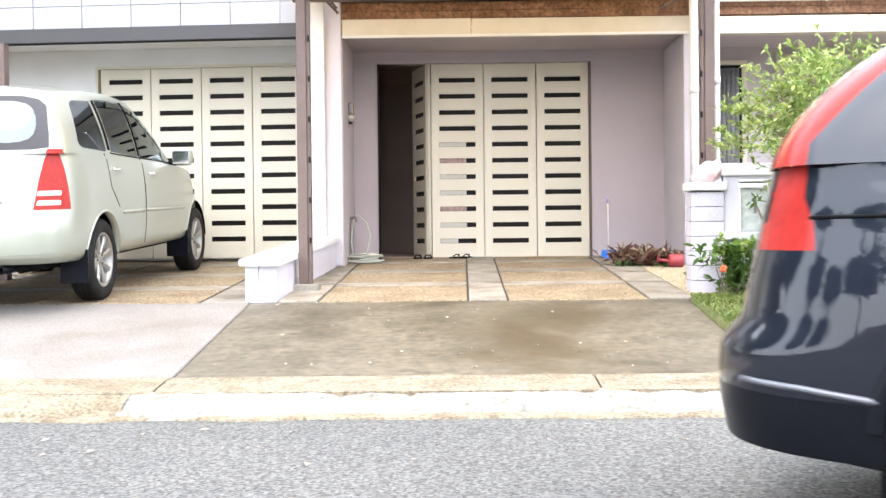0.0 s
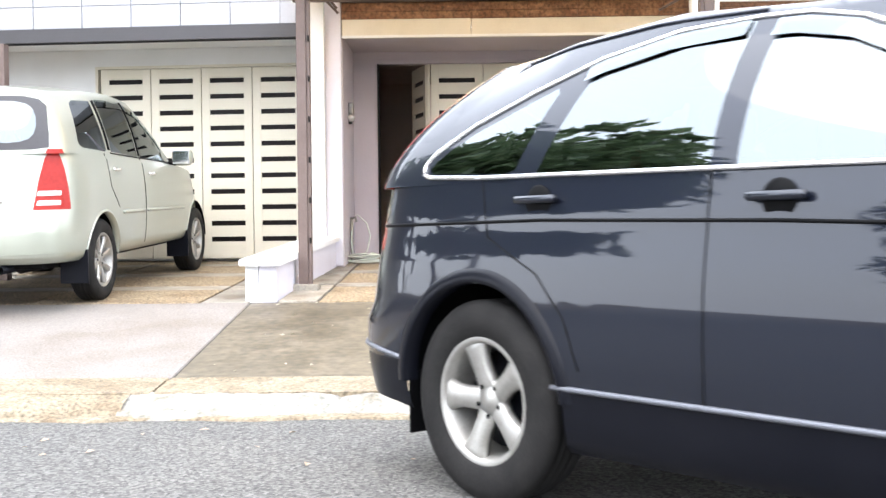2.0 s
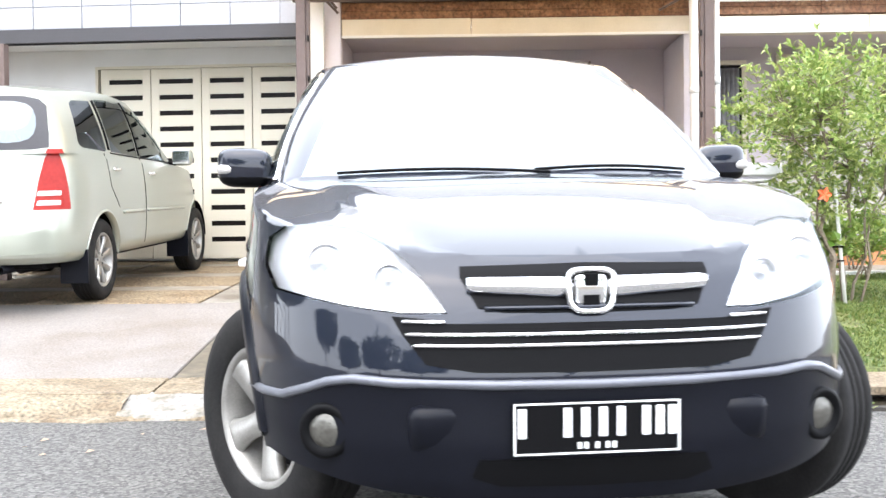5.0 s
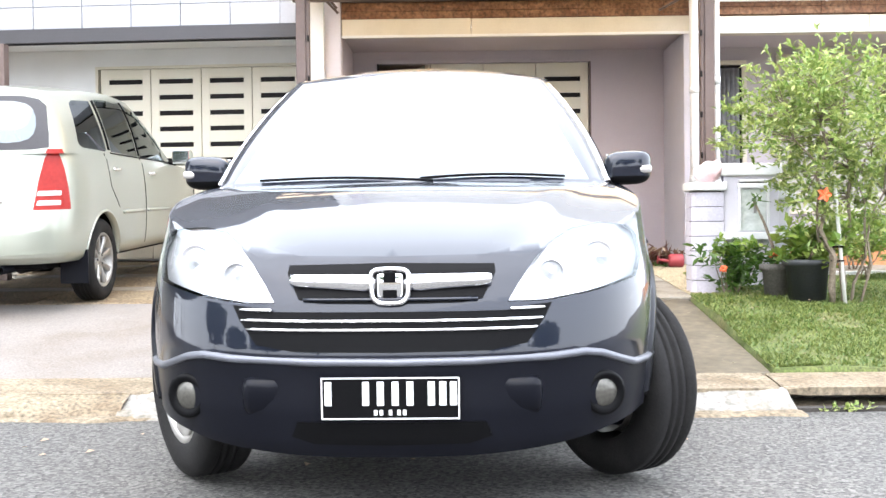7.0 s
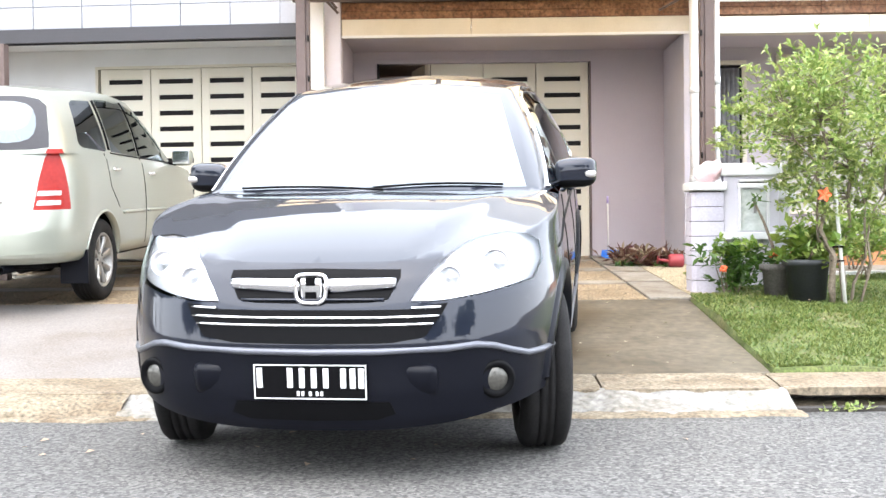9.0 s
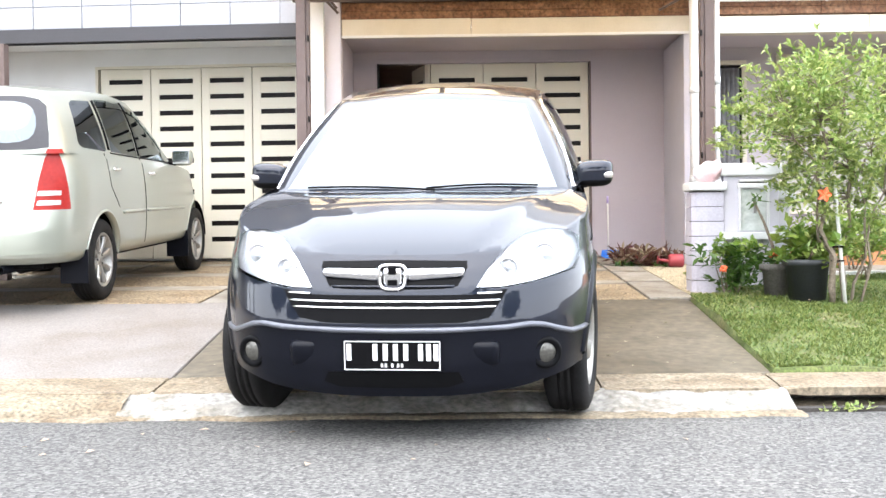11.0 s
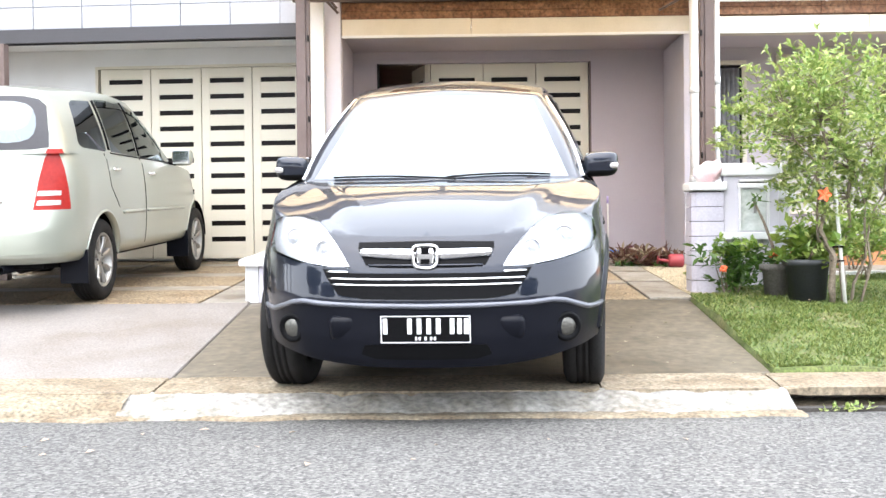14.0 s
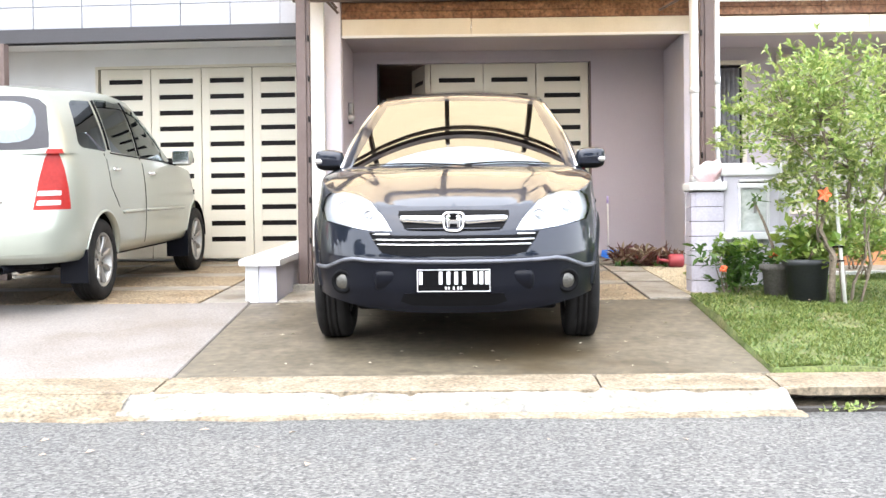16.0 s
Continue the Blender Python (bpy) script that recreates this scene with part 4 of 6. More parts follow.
def build_suv():
    car = thing("suv", "dark blue-black compact sport utility car with silver alloy wheels", "car")
    S = shell(SUV)
    from mathutils.bvhtree import BVHTree
    tree = BVHTree.FromBMesh(S)
    side = lambda c: c.x > 0.45
    front = lambda c: c.y > 2.35
    P = lambda *a, **k: part(*a, **k)
    src = S.copy()
    # openings for the wheels
    for cy in (0.0, 2.62):
        fs = cut(S, arch(30, cy, 0.36, 0.405), "X", lambda c: c.x > 0.45 and c.z < 0.9)
        bmesh.ops.delete(S, geom=fs, context="FACES")
    # glazing
    screen = [(-0.01, 1.118), (0.40, 1.112), (0.722, 1.100), (0.538, 1.530), (0.3, 1.556), (-0.01, 1.562)]
    wsc = take(S, cut(S, screen, "Y", lambda c: c.y > 0.9 and c.z > 1.09))
    P("windscreen", both(wsc), "glass_screen", car, "windscreen with a dark tint", smooth=True)
    rearg = [(-0.01, 1.14), (0.62, 1.14), (0.53, 1.47), (-0.01, 1.50)]
    rg = take(S, cut(S, rearg, "Y", lambda c: c.y < -0.3 and c.z > 1.0))
    P("rear_window", both(rg), "glass_car", car, "tinted rear window", smooth=True)
    wins = [[(-0.285, 1.150), (0.11, 1.134), (0.16, 1.145), (0.275, 1.395), (0.265, 1.415), (0.13, 1.368), (-0.09, 1.290), (-0.21, 1.235), (-0.275, 1.195), (-0.30, 1.168)],
            [(0.265, 1.128), (0.97, 1.116), (0.985, 1.545), (0.72, 1.532), (0.43, 1.478)],
            [(1.06, 1.116), (2.08, 1.102), (1.90, 1.20), (1.68, 1.32), (1.46, 1.435), (1.32, 1.497), (1.15, 1.533), (1.075, 1.54)]]
    for wpoly in wins:
        pair("side_window", take(S, cut(S, wpoly, "X", lambda c: c.x > 0.4 and c.z > 1.05)), "glass_car", car, "tinted side window")
    # lamps
    head = [(0.362, 0.752), (0.395, 0.805), (0.445, 0.870), (0.505, 0.922), (0.575, 0.955), (0.68, 0.970), (0.77, 0.962), (0.815, 0.93), (0.83, 0.86), (0.80, 0.795), (0.62, 0.765), (0.48, 0.750)]
    hf = cut(S, head, "Y", front)
    hb = take(S, hf)
    bowl = hb.copy()
    for v in bowl.verts:
        v.co.y -= 0.035
        v.co.x -= 0.01
    r, l = pair("headlamp", bowl, "reflector", car, "large swept-back headlamp under clear glass")
    lens = flip(hb)
    P("lens", hb, "glass_lamp", r, "clear lamp cover", smooth=True)
    P("lens", lens, "glass_lamp", l, "clear lamp cover", smooth=True)
    for sx, ob in ((1, r), (-1, l)):
        for x, z, rad in ((0.50, 0.83, 0.045), (0.66, 0.87, 0.055)):
            p = on_front(tree, x, z, -0.045)
            bm = lathe(bmesh.new(), [(rad, 0.03), (rad * 0.9, 0.034), (rad * 0.85, 0.01), (rad * 0.6, 0.02), (0.0001, 0.035)], 20,
                       Matrix.Translation((p.x * sx, p.y, p.z)) @ Matrix.Rotation(radians(-90), 4, "X"))
            P("projector", bm, "reflector", ob, smooth=True)
    tail = [(-0.585, 0.875), (-1.1, 0.875), (-1.1, 1.52), (-0.30, 1.52), (-0.29, 1.49), (-0.475, 1.31), (-0.605, 1.17), (-0.618, 1.02), (-0.590, 0.95)]
    tf = cut(S, tail, "X", lambda c: c.x > 0.60 and c.z > 0.8 and c.y < -0.2)
    tf = [f for f in tf if f.calc_center_median().x > 0.67 - 0.14 * max(0, f.calc_center_median().z - 1.1)]
    pair("tail_lamp", take(S, tf), "red_lens", car, "tall red tail lamp along the rear pillar")
    # lower cladding
    clad = [(-0.05, 0.1), (-0.05, 0.575), (0.5, 0.58), (0.62, 0.585), (0.70, 0.555), (0.78, 0.515), (1.1, 0.515), (1.1, 0.1)]
    cf = take(S, cut(S, clad, "Y", lambda c: c.y > 2.7 and c.z < 0.7))
    P("front_bumper", both(cf), "plastic", car, "dark grey plastic lower bumper", smooth=True)
    rc = take(S, cut(S, [(-1.3, 0.1), (-1.3, 0.50), (-0.35, 0.46), (-0.35, 0.1)], "X", lambda c: c.y < -0.3))
    P("rear_bumper", both(rc), "plastic", car, "dark grey plastic rear bumper", smooth=True)
    sc = take(S, cut(S, [(0.30, 0.1), (0.36, 0.437), (2.26, 0.432), (2.32, 0.1)], "X", side))
    pair("sill", sc, "plastic", car, "dark grey plastic sill")
    # doors
    doors = [[(0.50, 0.446), (0.968, 0.443), (0.972, 1.108), (0.0, 1.122), (0.05, 0.92), (0.30, 0.80), (0.43, 0.66)],
             [(0.980, 0.443), (2.10, 0.440), (2.12, 0.75), (2.02, 1.092), (0.984, 1.108)]]
    ds = []
    for dp in doors:
        ds.append(pair("door", take(S, cut(S, dp, "X", side)), "paint_dark", car, "blue-black car door"))
    # bonnet and tailgate
    hp = take(S, cut(S, [(-0.02, 3.36), (0.30, 3.34), (0.42, 3.24), (0.60, 2.95), (0.70, 2.55), (0.74, 2.29), (-0.02, 2.53)], "Z", lambda c: c.z > 0.86 and c.y > 2.0 and c.y < 3.5))
    P("bonnet", both(hp), "paint_dark", car, "glossy blue-black bonnet", smooth=True)
    tg = take(S, cut(S, [(-0.02, 0.66), (0.60, 0.66), (0.64, 0.9), (0.63, 1.14), (0.53, 1.53), (-0.02, 1.56)], "Y", lambda c: c.y < -0.55))
    P("tailgate", both(tg), "paint_dark", car, "blue-black tailgate", smooth=True)
    P("body", both(S), "paint_dark", car, "glossy blue-black body shell", smooth=True)
    # grille and front trim
    ctr = lambda c: c.y > 2.9
    up = [(-0.01, 0.752), (0.22, 0.755), (0.285, 0.766), (0.325, 0.842), (0.322, 0.866), (-0.01, 0.872)]
    g1 = P("grille", both(raised(src, up, "Y", ctr, 0.004)), "black", car, "black upper grille with a chrome bar")

    def bow_bar(stations, depth, off):
        """A rounded bar across the nose; stations are (x, middle height, half height)."""
        bm, rows = bmesh.new(), []
        for x, z, hh in stations:
            y = on_front(tree, x, z).y + off
            rows.append([bm.verts.new((x, y + depth * math.cos(a) ** 0.7 if abs(a) < 1.5 else y - 0.02, z + hh * math.sin(a))) for a in np.linspace(-math.pi / 2, math.pi / 2, 9)])
        for a, b in zip(rows, rows[1:]):
            for k in range(8):
                bm.faces.new((a[k], a[k + 1], b[k + 1], b[k]))
            bm.faces.new((a[8], a[0], b[0], b[8]))
        bm.faces.new(rows[0])
        bm.faces.new(rows[-1])
        return bm
    bar = bow_bar([(0.045, 0.812, 0.030), (0.10, 0.814, 0.029), (0.17, 0.817, 0.026), (0.24, 0.819, 0.024), (0.295, 0.821, 0.022), (0.312, 0.823, 0.018)], 0.026, 0.006)
    pair("chrome_bar", bar, "chrome", g1, "thick rounded chrome bar")
    low = bow_bar([(float(x), 0.766, 0.006) for x in np.linspace(-0.27, 0.27, 15)], 0.012, 0.004)
    P("lower_bar", low, "paint_dark", g1, "blue-black lower bar", smooth=True)
    ey = on_front(tree, 0, 0.81).y
    bm = bmesh.new()
    ring = []
    for i in range(24):
        t = 2 * math.pi * i / 24
        cx, sz = math.cos(t), math.sin(t)
        ring.append((0.058 * (1 + 0.12 * sz) * math.copysign(abs(cx) ** 0.5, cx), ey + 0.032 - 0.03 * sz * 0.3, 0.806 + 0.052 * math.copysign(abs(sz) ** 0.5, sz)))
    tube(bm, ring, 0.008, 8, True)
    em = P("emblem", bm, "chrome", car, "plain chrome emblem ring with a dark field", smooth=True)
    bm = bmesh.new()
    bm.faces.new([bm.verts.new((x * 0.95, y - 0.006, 0.806 + (z - 0.806) * 0.95)) for x, y, z in ring])
    ef = bmesh.ops.extrude_face_region(bm, geom=list(bm.faces))
    for v in ef["geom"]:
        if isinstance(v, bmesh.types.BMVert):
            v.co.y -= 0.012
    P("field", bm, "black", em)
    P("emblem_plate", boxed(-0.040, 0.040, ey + 0.020, ey + 0.036, 0.768, 0.846, 0.010), "chrome", em, "plain chrome plate", smooth=True)
    for z0, z1, hw in ((0.818, 0.850, 0.019), (0.764, 0.796, 0.022)):
        P("notch", boxed(-hw, hw, ey + 0.030, ey + 0.0375, z0, z1, 0.002), "black", em, "dark notch in the plate")
    lo = [(-0.01, 0.607), (0.30, 0.610), (0.42, 0.628), (0.475, 0.70), (0.50, 0.745), (0.40, 0.738), (0.365, 0.728), (-0.01, 0.728)]
    g2 = P("lower_grille", both(raised(src, lo, "Y", ctr, 0.003)), "black", car, "black lower grille with chrome strips")
    for z, xa, xb in ((0.733, 0.37, 0.475), (0.702, 0.0, 0.468), (0.675, 0.0, 0.45)):
        bm = bmesh.new()
        xs = np.linspace(-xb, xb, 30) if xa == 0 else np.linspace(xa, xb, 6)
        tube(bm, [on_front(tree, float(x), z, 0.008) for x in xs], 0.0055, 6)
        if xa:
            pair("chrome_strip", bm, "chrome", g2)
        else:
            P("chrome_strip", bm, "chrome", g2, smooth=True)
    # bumper edge, pads, fog lamps, plate
    bm = bmesh.new()
    edge = [(0.0, 0.577), (0.25, 0.579), (0.5, 0.582), (0.60, 0.587), (0.66, 0.575), (0.72, 0.548), (0.78, 0.520), (0.83, 0.514), (0.865, 0.516)]
    pts = [on_front(tree, x, z, 0.004) for x, z in edge]
    tube(bm, [Vector((-p.x, p.y, p.z)) for p in pts[:0:-1]] + pts, 0.013, 8)
    P("bumper_edge", bm, "silver_trim", car, "satin grey bumper edge", smooth=True)
    for x in (0.40, -0.40):
        p = on_front(tree, abs(x), 0.48)
        bm = boxed(x - 0.066, x + 0.066, p.y - 0.07, p.y + 0.018, 0.40, 0.528, 0.030)
        for v in bm.verts:
            v.co.y -= 0.30 * max(0.0, 0.48 - v.co.z)
        P("bumper_pad", bm, "plastic", car, "", smooth=True)
    chin = [(-0.01, 0.318), (0.24, 0.322), (0.31, 0.345), (0.29, 0.392), (-0.01, 0.392)]
    P("chin_recess", both(raised(src, chin, "Y", ctr, 0.003, 0.004)), "black", car, "black recess across the chin")
    for s in (1, -1):
        p = on_front(tree, 0.658, 0.445)
        m = Matrix.Translation((p.x * s, p.y - 0.03, p.z)) @ Matrix.Rotation(radians(-22 * s), 4, "Z") @ Matrix.Rotation(radians(-90), 4, "X")
        fg = P("fog_lamp", lathe(bmesh.new(), [(0.074, 0.0), (0.072, 0.036), (0.060, 0.042), (0.044, 0.03)], 24, m), "black", car, "round fog lamp in a dark bezel", smooth=True)
        P("lens", lathe(bmesh.new(), [(0.044, 0.03), (0.035, 0.036), (0.018, 0.040), (0.0001, 0.041)], 20, m), "fog_lens", fg, smooth=True)
    py = on_front(tree, 0, 0.52).y + 0.012
    pl = P("number_plate", boxed(-0.215, 0.215, py, py + 0.006, 0.403, 0.538, 0.003), "black", car, "black number plate with white marks")
    bm = bmesh.new()
    for x0, x1, z0, z1 in ((-0.211, 0.211, 0.531, 0.535), (-0.211, 0.211, 0.406, 0.410), (-0.211, -0.207, 0.406, 0.535), (0.207, 0.211, 0.406, 0.535)):
        box(bm, x0, x1, py + 0.005, py + 0.0085, z0, z1)
    P("border", bm, "white_plate", pl)
    for x in (-0.19, -0.075, -0.03, 0.015, 0.06, 0.125, 0.160, 0.192):
        w = 0.0105
        P("plain_bar", boxed(-x - w, -x + w, py + 0.005, py + 0.0085, 0.448, 0.522, 0.002), "white_plate", pl)
    for x in (-0.045, -0.028, 0.0, 0.026, 0.043):
        P("plain_bar", boxed(-x - 0.005, -x + 0.005, py + 0.005, py + 0.0085, 0.419, 0.435), "white_plate", pl)
    # side trim
    def line(name, pts, r, material, off=0.004, label="", n=6):
        bm = bmesh.new()
        fine = []
        for (y0, z0), (y1, z1) in zip(pts, pts[1:]):
            k = max(2, int(math.hypot(y1 - y0, z1 - z0) / 0.04))
            fine += [(y0 + (y1 - y0) * i / k, z0 + (z1 - z0) * i / k) for i in range(k)]
        fine.append(pts[-1])
        tube(bm, [on_side(tree, y, z, off) for y, z in fine], r, n)
        return pair(name, bm, material, car, label)
    line("belt_trim", [(-0.33, 1.15), (-0.29, 1.138), (-0.02, 1.126), (0.95, 1.112), (2.14, 1.094)], 0.009, "chrome", 0.004, "chrome waistline strip")
    line("window_trim", [(-0.33, 1.15), (-0.335, 1.185), (-0.30, 1.22), (-0.22, 1.262), (-0.11, 1.318), (0.14, 1.408), (0.42, 1.498), (0.72, 1.548), (1.0, 1.556), (1.16, 1.548), (1.33, 1.510), (1.48, 1.445), (1.70, 1.330), (1.92, 1.21), (2.12, 1.098)], 0.009, "chrome", 0.002, "chrome window surround")
    line("side_groove", [(-0.60, 0.965), (0.3, 0.975), (1.2, 0.962), (2.1, 0.935), (2.75, 0.88)], 0.006, "black", 0.0, "black side crease")
    line("door_gap", [(0.975, 0.445), (0.978, 1.108)], 0.0032, "black", 0.0, "dark door gap")
    line("door_gap", [(2.105, 0.442), (2.118, 0.75), (2.03, 1.088)], 0.0032, "black", 0.0, "dark door gap")
    line("door_gap", [(0.49, 0.50), (0.43, 0.66), (0.30, 0.80), (0.05, 0.92), (0.0, 1.118)], 0.0032, "black", 0.0, "dark door gap")
    line("sill_trim", [(0.37, 0.440), (2.20, 0.434)], 0.010, "silver_trim", 0.006, "satin silver sill strip")
    line("bumper_trim", [(-0.42, 0.475), (-0.62, 0.50), (-0.80, 0.51)], 0.010, "silver_trim", 0.004, "satin silver bumper strip")
    line("roof_rail", [(0.0, 1.535), (0.25, 1.570), (0.6, 1.588), (1.0, 1.580)], 0.006, "paint_dark", 0.002, "blue-black roof rail")
    for cy in (0.0, 2.62):
        pair("arch_trim", arch_trim(tree, cy, 0.36, 0.405, 0.455, 4, 176, 0.014), "plastic", car, "dark grey wheel-arch lip")
        pair("wheel_well", wheel_well(cy, 0.36, 0.42, 0.52, 0.845), "black", car)
    # pillars behind the glass edges, visors
    for pts, t in (([(0.38, 1.475), (0.46, 1.497), (0.72, 1.54), (0.97, 1.55)], 0.05), ([(1.06, 1.543), (1.15, 1.538), (1.32, 1.503), (1.46, 1.44), (1.68, 1.325), (1.85, 1.232)], 0.055)):
        bm = bmesh.new()
        a = [bm.verts.new(on_side(tree, y, z, 0.008)) for y, z in pts]
        b = [bm.verts.new(on_side(tree, y, z - t, 0.011)) for y, z in pts]
        for i in range(len(pts) - 1):
            bm.faces.new((a[i], a[i + 1], b[i + 1], b[i]))
        pair("rain_visor", bm, "visor", car, "smoked rain visor")
    # handles
    for (rr, ll), (y, z) in zip(ds, ((0.29, 1.035), (1.21, 1.02))):
        p = on_side(tree, y, z)
        bm = boxed(p.x + 0.004, p.x + 0.034, y - 0.095, y + 0.095, z - 0.006, z + 0.022, 0.012)
        cup = lathe(bmesh.new(), [(0.0001, 0.0), (0.054, 0.001), (0.060, -0.004)], 20, Matrix.Translation((p.x + 0.004, y, z - 0.004)) @ Matrix.Rotation(radians(90), 4, "Y"))
        cup2 = flip(cup)
        P("cup", cup, "black", rr, smooth=True)
        P("cup", cup2, "black", ll, smooth=True)
        bl = flip(bm)
        P("door_handle", bm, "paint_dark", rr, "blue-black door handle", smooth=True)
        P("door_handle", bl, "paint_dark", ll, "blue-black door handle", smooth=True)
    # mirrors
    for s in (1, -1):
        bm = bmesh.new()
        bmesh.ops.create_icosphere(bm, subdivisions=3, radius=1)
        for v in bm.verts:
            c = v.co
            f = lambda a: math.copysign(abs(a) ** 0.55, a)
            v.co = Vector((s * (0.935 + 0.105 * f(c.x)), 1.80 + 0.075 * f(c.y) + 0.02 * c.x * -1, 1.138 + 0.075 * f(c.z) + 0.006 * c.x))
        low = bm.copy()
        bmesh.ops.bisect_plane(bm, geom=list(bm.verts) + list(bm.edges) + list(bm.faces), plane_co=(0, 0, 1.103), plane_no=(0, 0, 1), clear_inner=True)
        bmesh.ops.bisect_plane(low, geom=list(low.verts) + list(low.edges) + list(low.faces), plane_co=(0, 0, 1.103), plane_no=(0, 0, 1), clear_outer=True)
        mi = P("wing_mirror", bm, "paint_dark", car, "blue-black wing mirror with a black base", smooth=True)
        box(low, min(s * 0.78, s * 0.92), max(s * 0.78, s * 0.92), 1.76, 1.84, 1.070, 1.102, 0.01)
        P("mirror_base", low, "black", mi, smooth=True)
        P("mirror_glass", boxed(s * 0.935 - 0.085, s * 0.935 + 0.085, 1.718, 1.724, 1.088, 1.198, 0.002), "chrome", mi)
        P("indicator", boxed(s * 1.005 - 0.032, s * 1.005 + 0.032, 1.80, 1.868, 1.115, 1.150, 0.012), "clear_lens", mi, "white indicator lens", smooth=True)
    # wipers, floor pan, cabin
    for x0, x1, k in ((-0.10, 0.60, 0.0), (-0.62, -0.05, 0.02)):
        bm = bmesh.new()
        pts = []
        for t in np.linspace(0, 1, 10):
            x = x0 + (x1 - x0) * t
            pts.append(on_front(tree, x, 1.109 + 0.012 * math.sin(t * math.pi) + 0.003 * t + k * 0.3, 0.018))
        tube(bm, pts, 0.0055, 6)
        P("wiper", bm, "black", car, smooth=True)
    bm = boxed(-0.62, 0.62, -0.32, 3.0, 0.23, 0.31, 0.02)
    P("floor_pan", bm, "black", car)
    P("engine_bay", boxed(-0.52, 0.52, 2.1, 3.30, 0.3, 0.72), "black", car)
    P("cabin_floor", boxed(-0.75, 0.75, -0.75, 2.05, 0.40, 0.45), "seat", car)
    P("dashboard", boxed(-0.68, 0.68, 1.9, 2.3, 0.80, 1.04, 0.06), "seat", car, "", smooth=True)
    bm = bmesh.new()
    tube(bm, [(0.37 + 0.18 * math.cos(a), 1.62 + 0.05 * math.sin(a), 0.98 + 0.16 * math.sin(a)) for a in np.linspace(0, 2 * math.pi, 24)[:-1]], 0.014, 8, True)
    P("steering_wheel", bm, "black", car, smooth=True)
    seats(car, (0.95, 0.05), 0.50)
    P("antenna", lathe(bmesh.new(), [(0.006, -0.02), (0.003, 0.08)], 8, Matrix.Translation((0.0, -0.10, 1.60)) @ Matrix.Rotation(radians(25), 4, "X")), "black", car)
    wheels = []
    for x, y in ((0.79, 0.0), (-0.79, 0.0), (0.79, 2.62), (-0.79, 2.62)):
        wheels.append((wheel_part(car, 0.352, 0.215, 0.222, 5), x, y))
    for x, y in ((0.80, -0.405), (-0.80, -0.405)):
        P("mud_flap", boxed(x - 0.08, x + 0.08, y - 0.012, y, 0.19, 0.42, 0.004), "black", car)
    return car, wheels


suv, suv_wheels = build_suv()


VAN = dict(
    zb_y=[-1, 4], zb=[0.35, 0.35], z=[0.34, 0.37, 0.42, 0.50, 0.60, 0.70, 0.80, 0.90, 1.0, 1.10, 1.2],
    yf=[3.46, 3.50, 3.53, 3.54, 3.53, 3.50, 3.45, 3.38, 3.28, 3.15, 3.0],
    yr=[-0.86, -0.93, -0.96, -0.965, -0.96, -0.93, -0.90, -0.88, -0.865, -0.85, -0.835],
    w=[0.80, 0.845, 0.865, 0.875, 0.882, 0.885, 0.885, 0.88, 0.87, 0.855, 0.83],
    nf=2.8, nr=3.4, ymf=1.95, ymr=-0.2,
    zt_y=[-1.0, 0, 1.0, 2.1, 2.6, 3.0, 3.3, 3.56], zt=[1.165, 1.15, 1.115, 1.07, 1.03, 0.98, 0.93, 0.90],
    cowl=(0.74, 2.50, 1.08), cowl_bow=0.22, hood_ease=1.5, tail_bulge=0.0, hood_ridge=0.0, top=(0.60, 1.50, 1.64), head_bow=0.10, crown=0.04, roof_crown=0.06,
    belt_x=0.835, yrb=-0.42, yrt=-0.38, rt_y=[-0.65, -0.38, 0.2, 0.8, 1.4], rt_x=[0.60, 0.63, 0.645, 0.645, 0.60], rt_z=[1.585, 1.625, 1.665, 1.675, 1.64],
    tail_b=-0.835, tail_t=-0.72, tail_crown=0.035, mid=0.5, bulge=0.025)


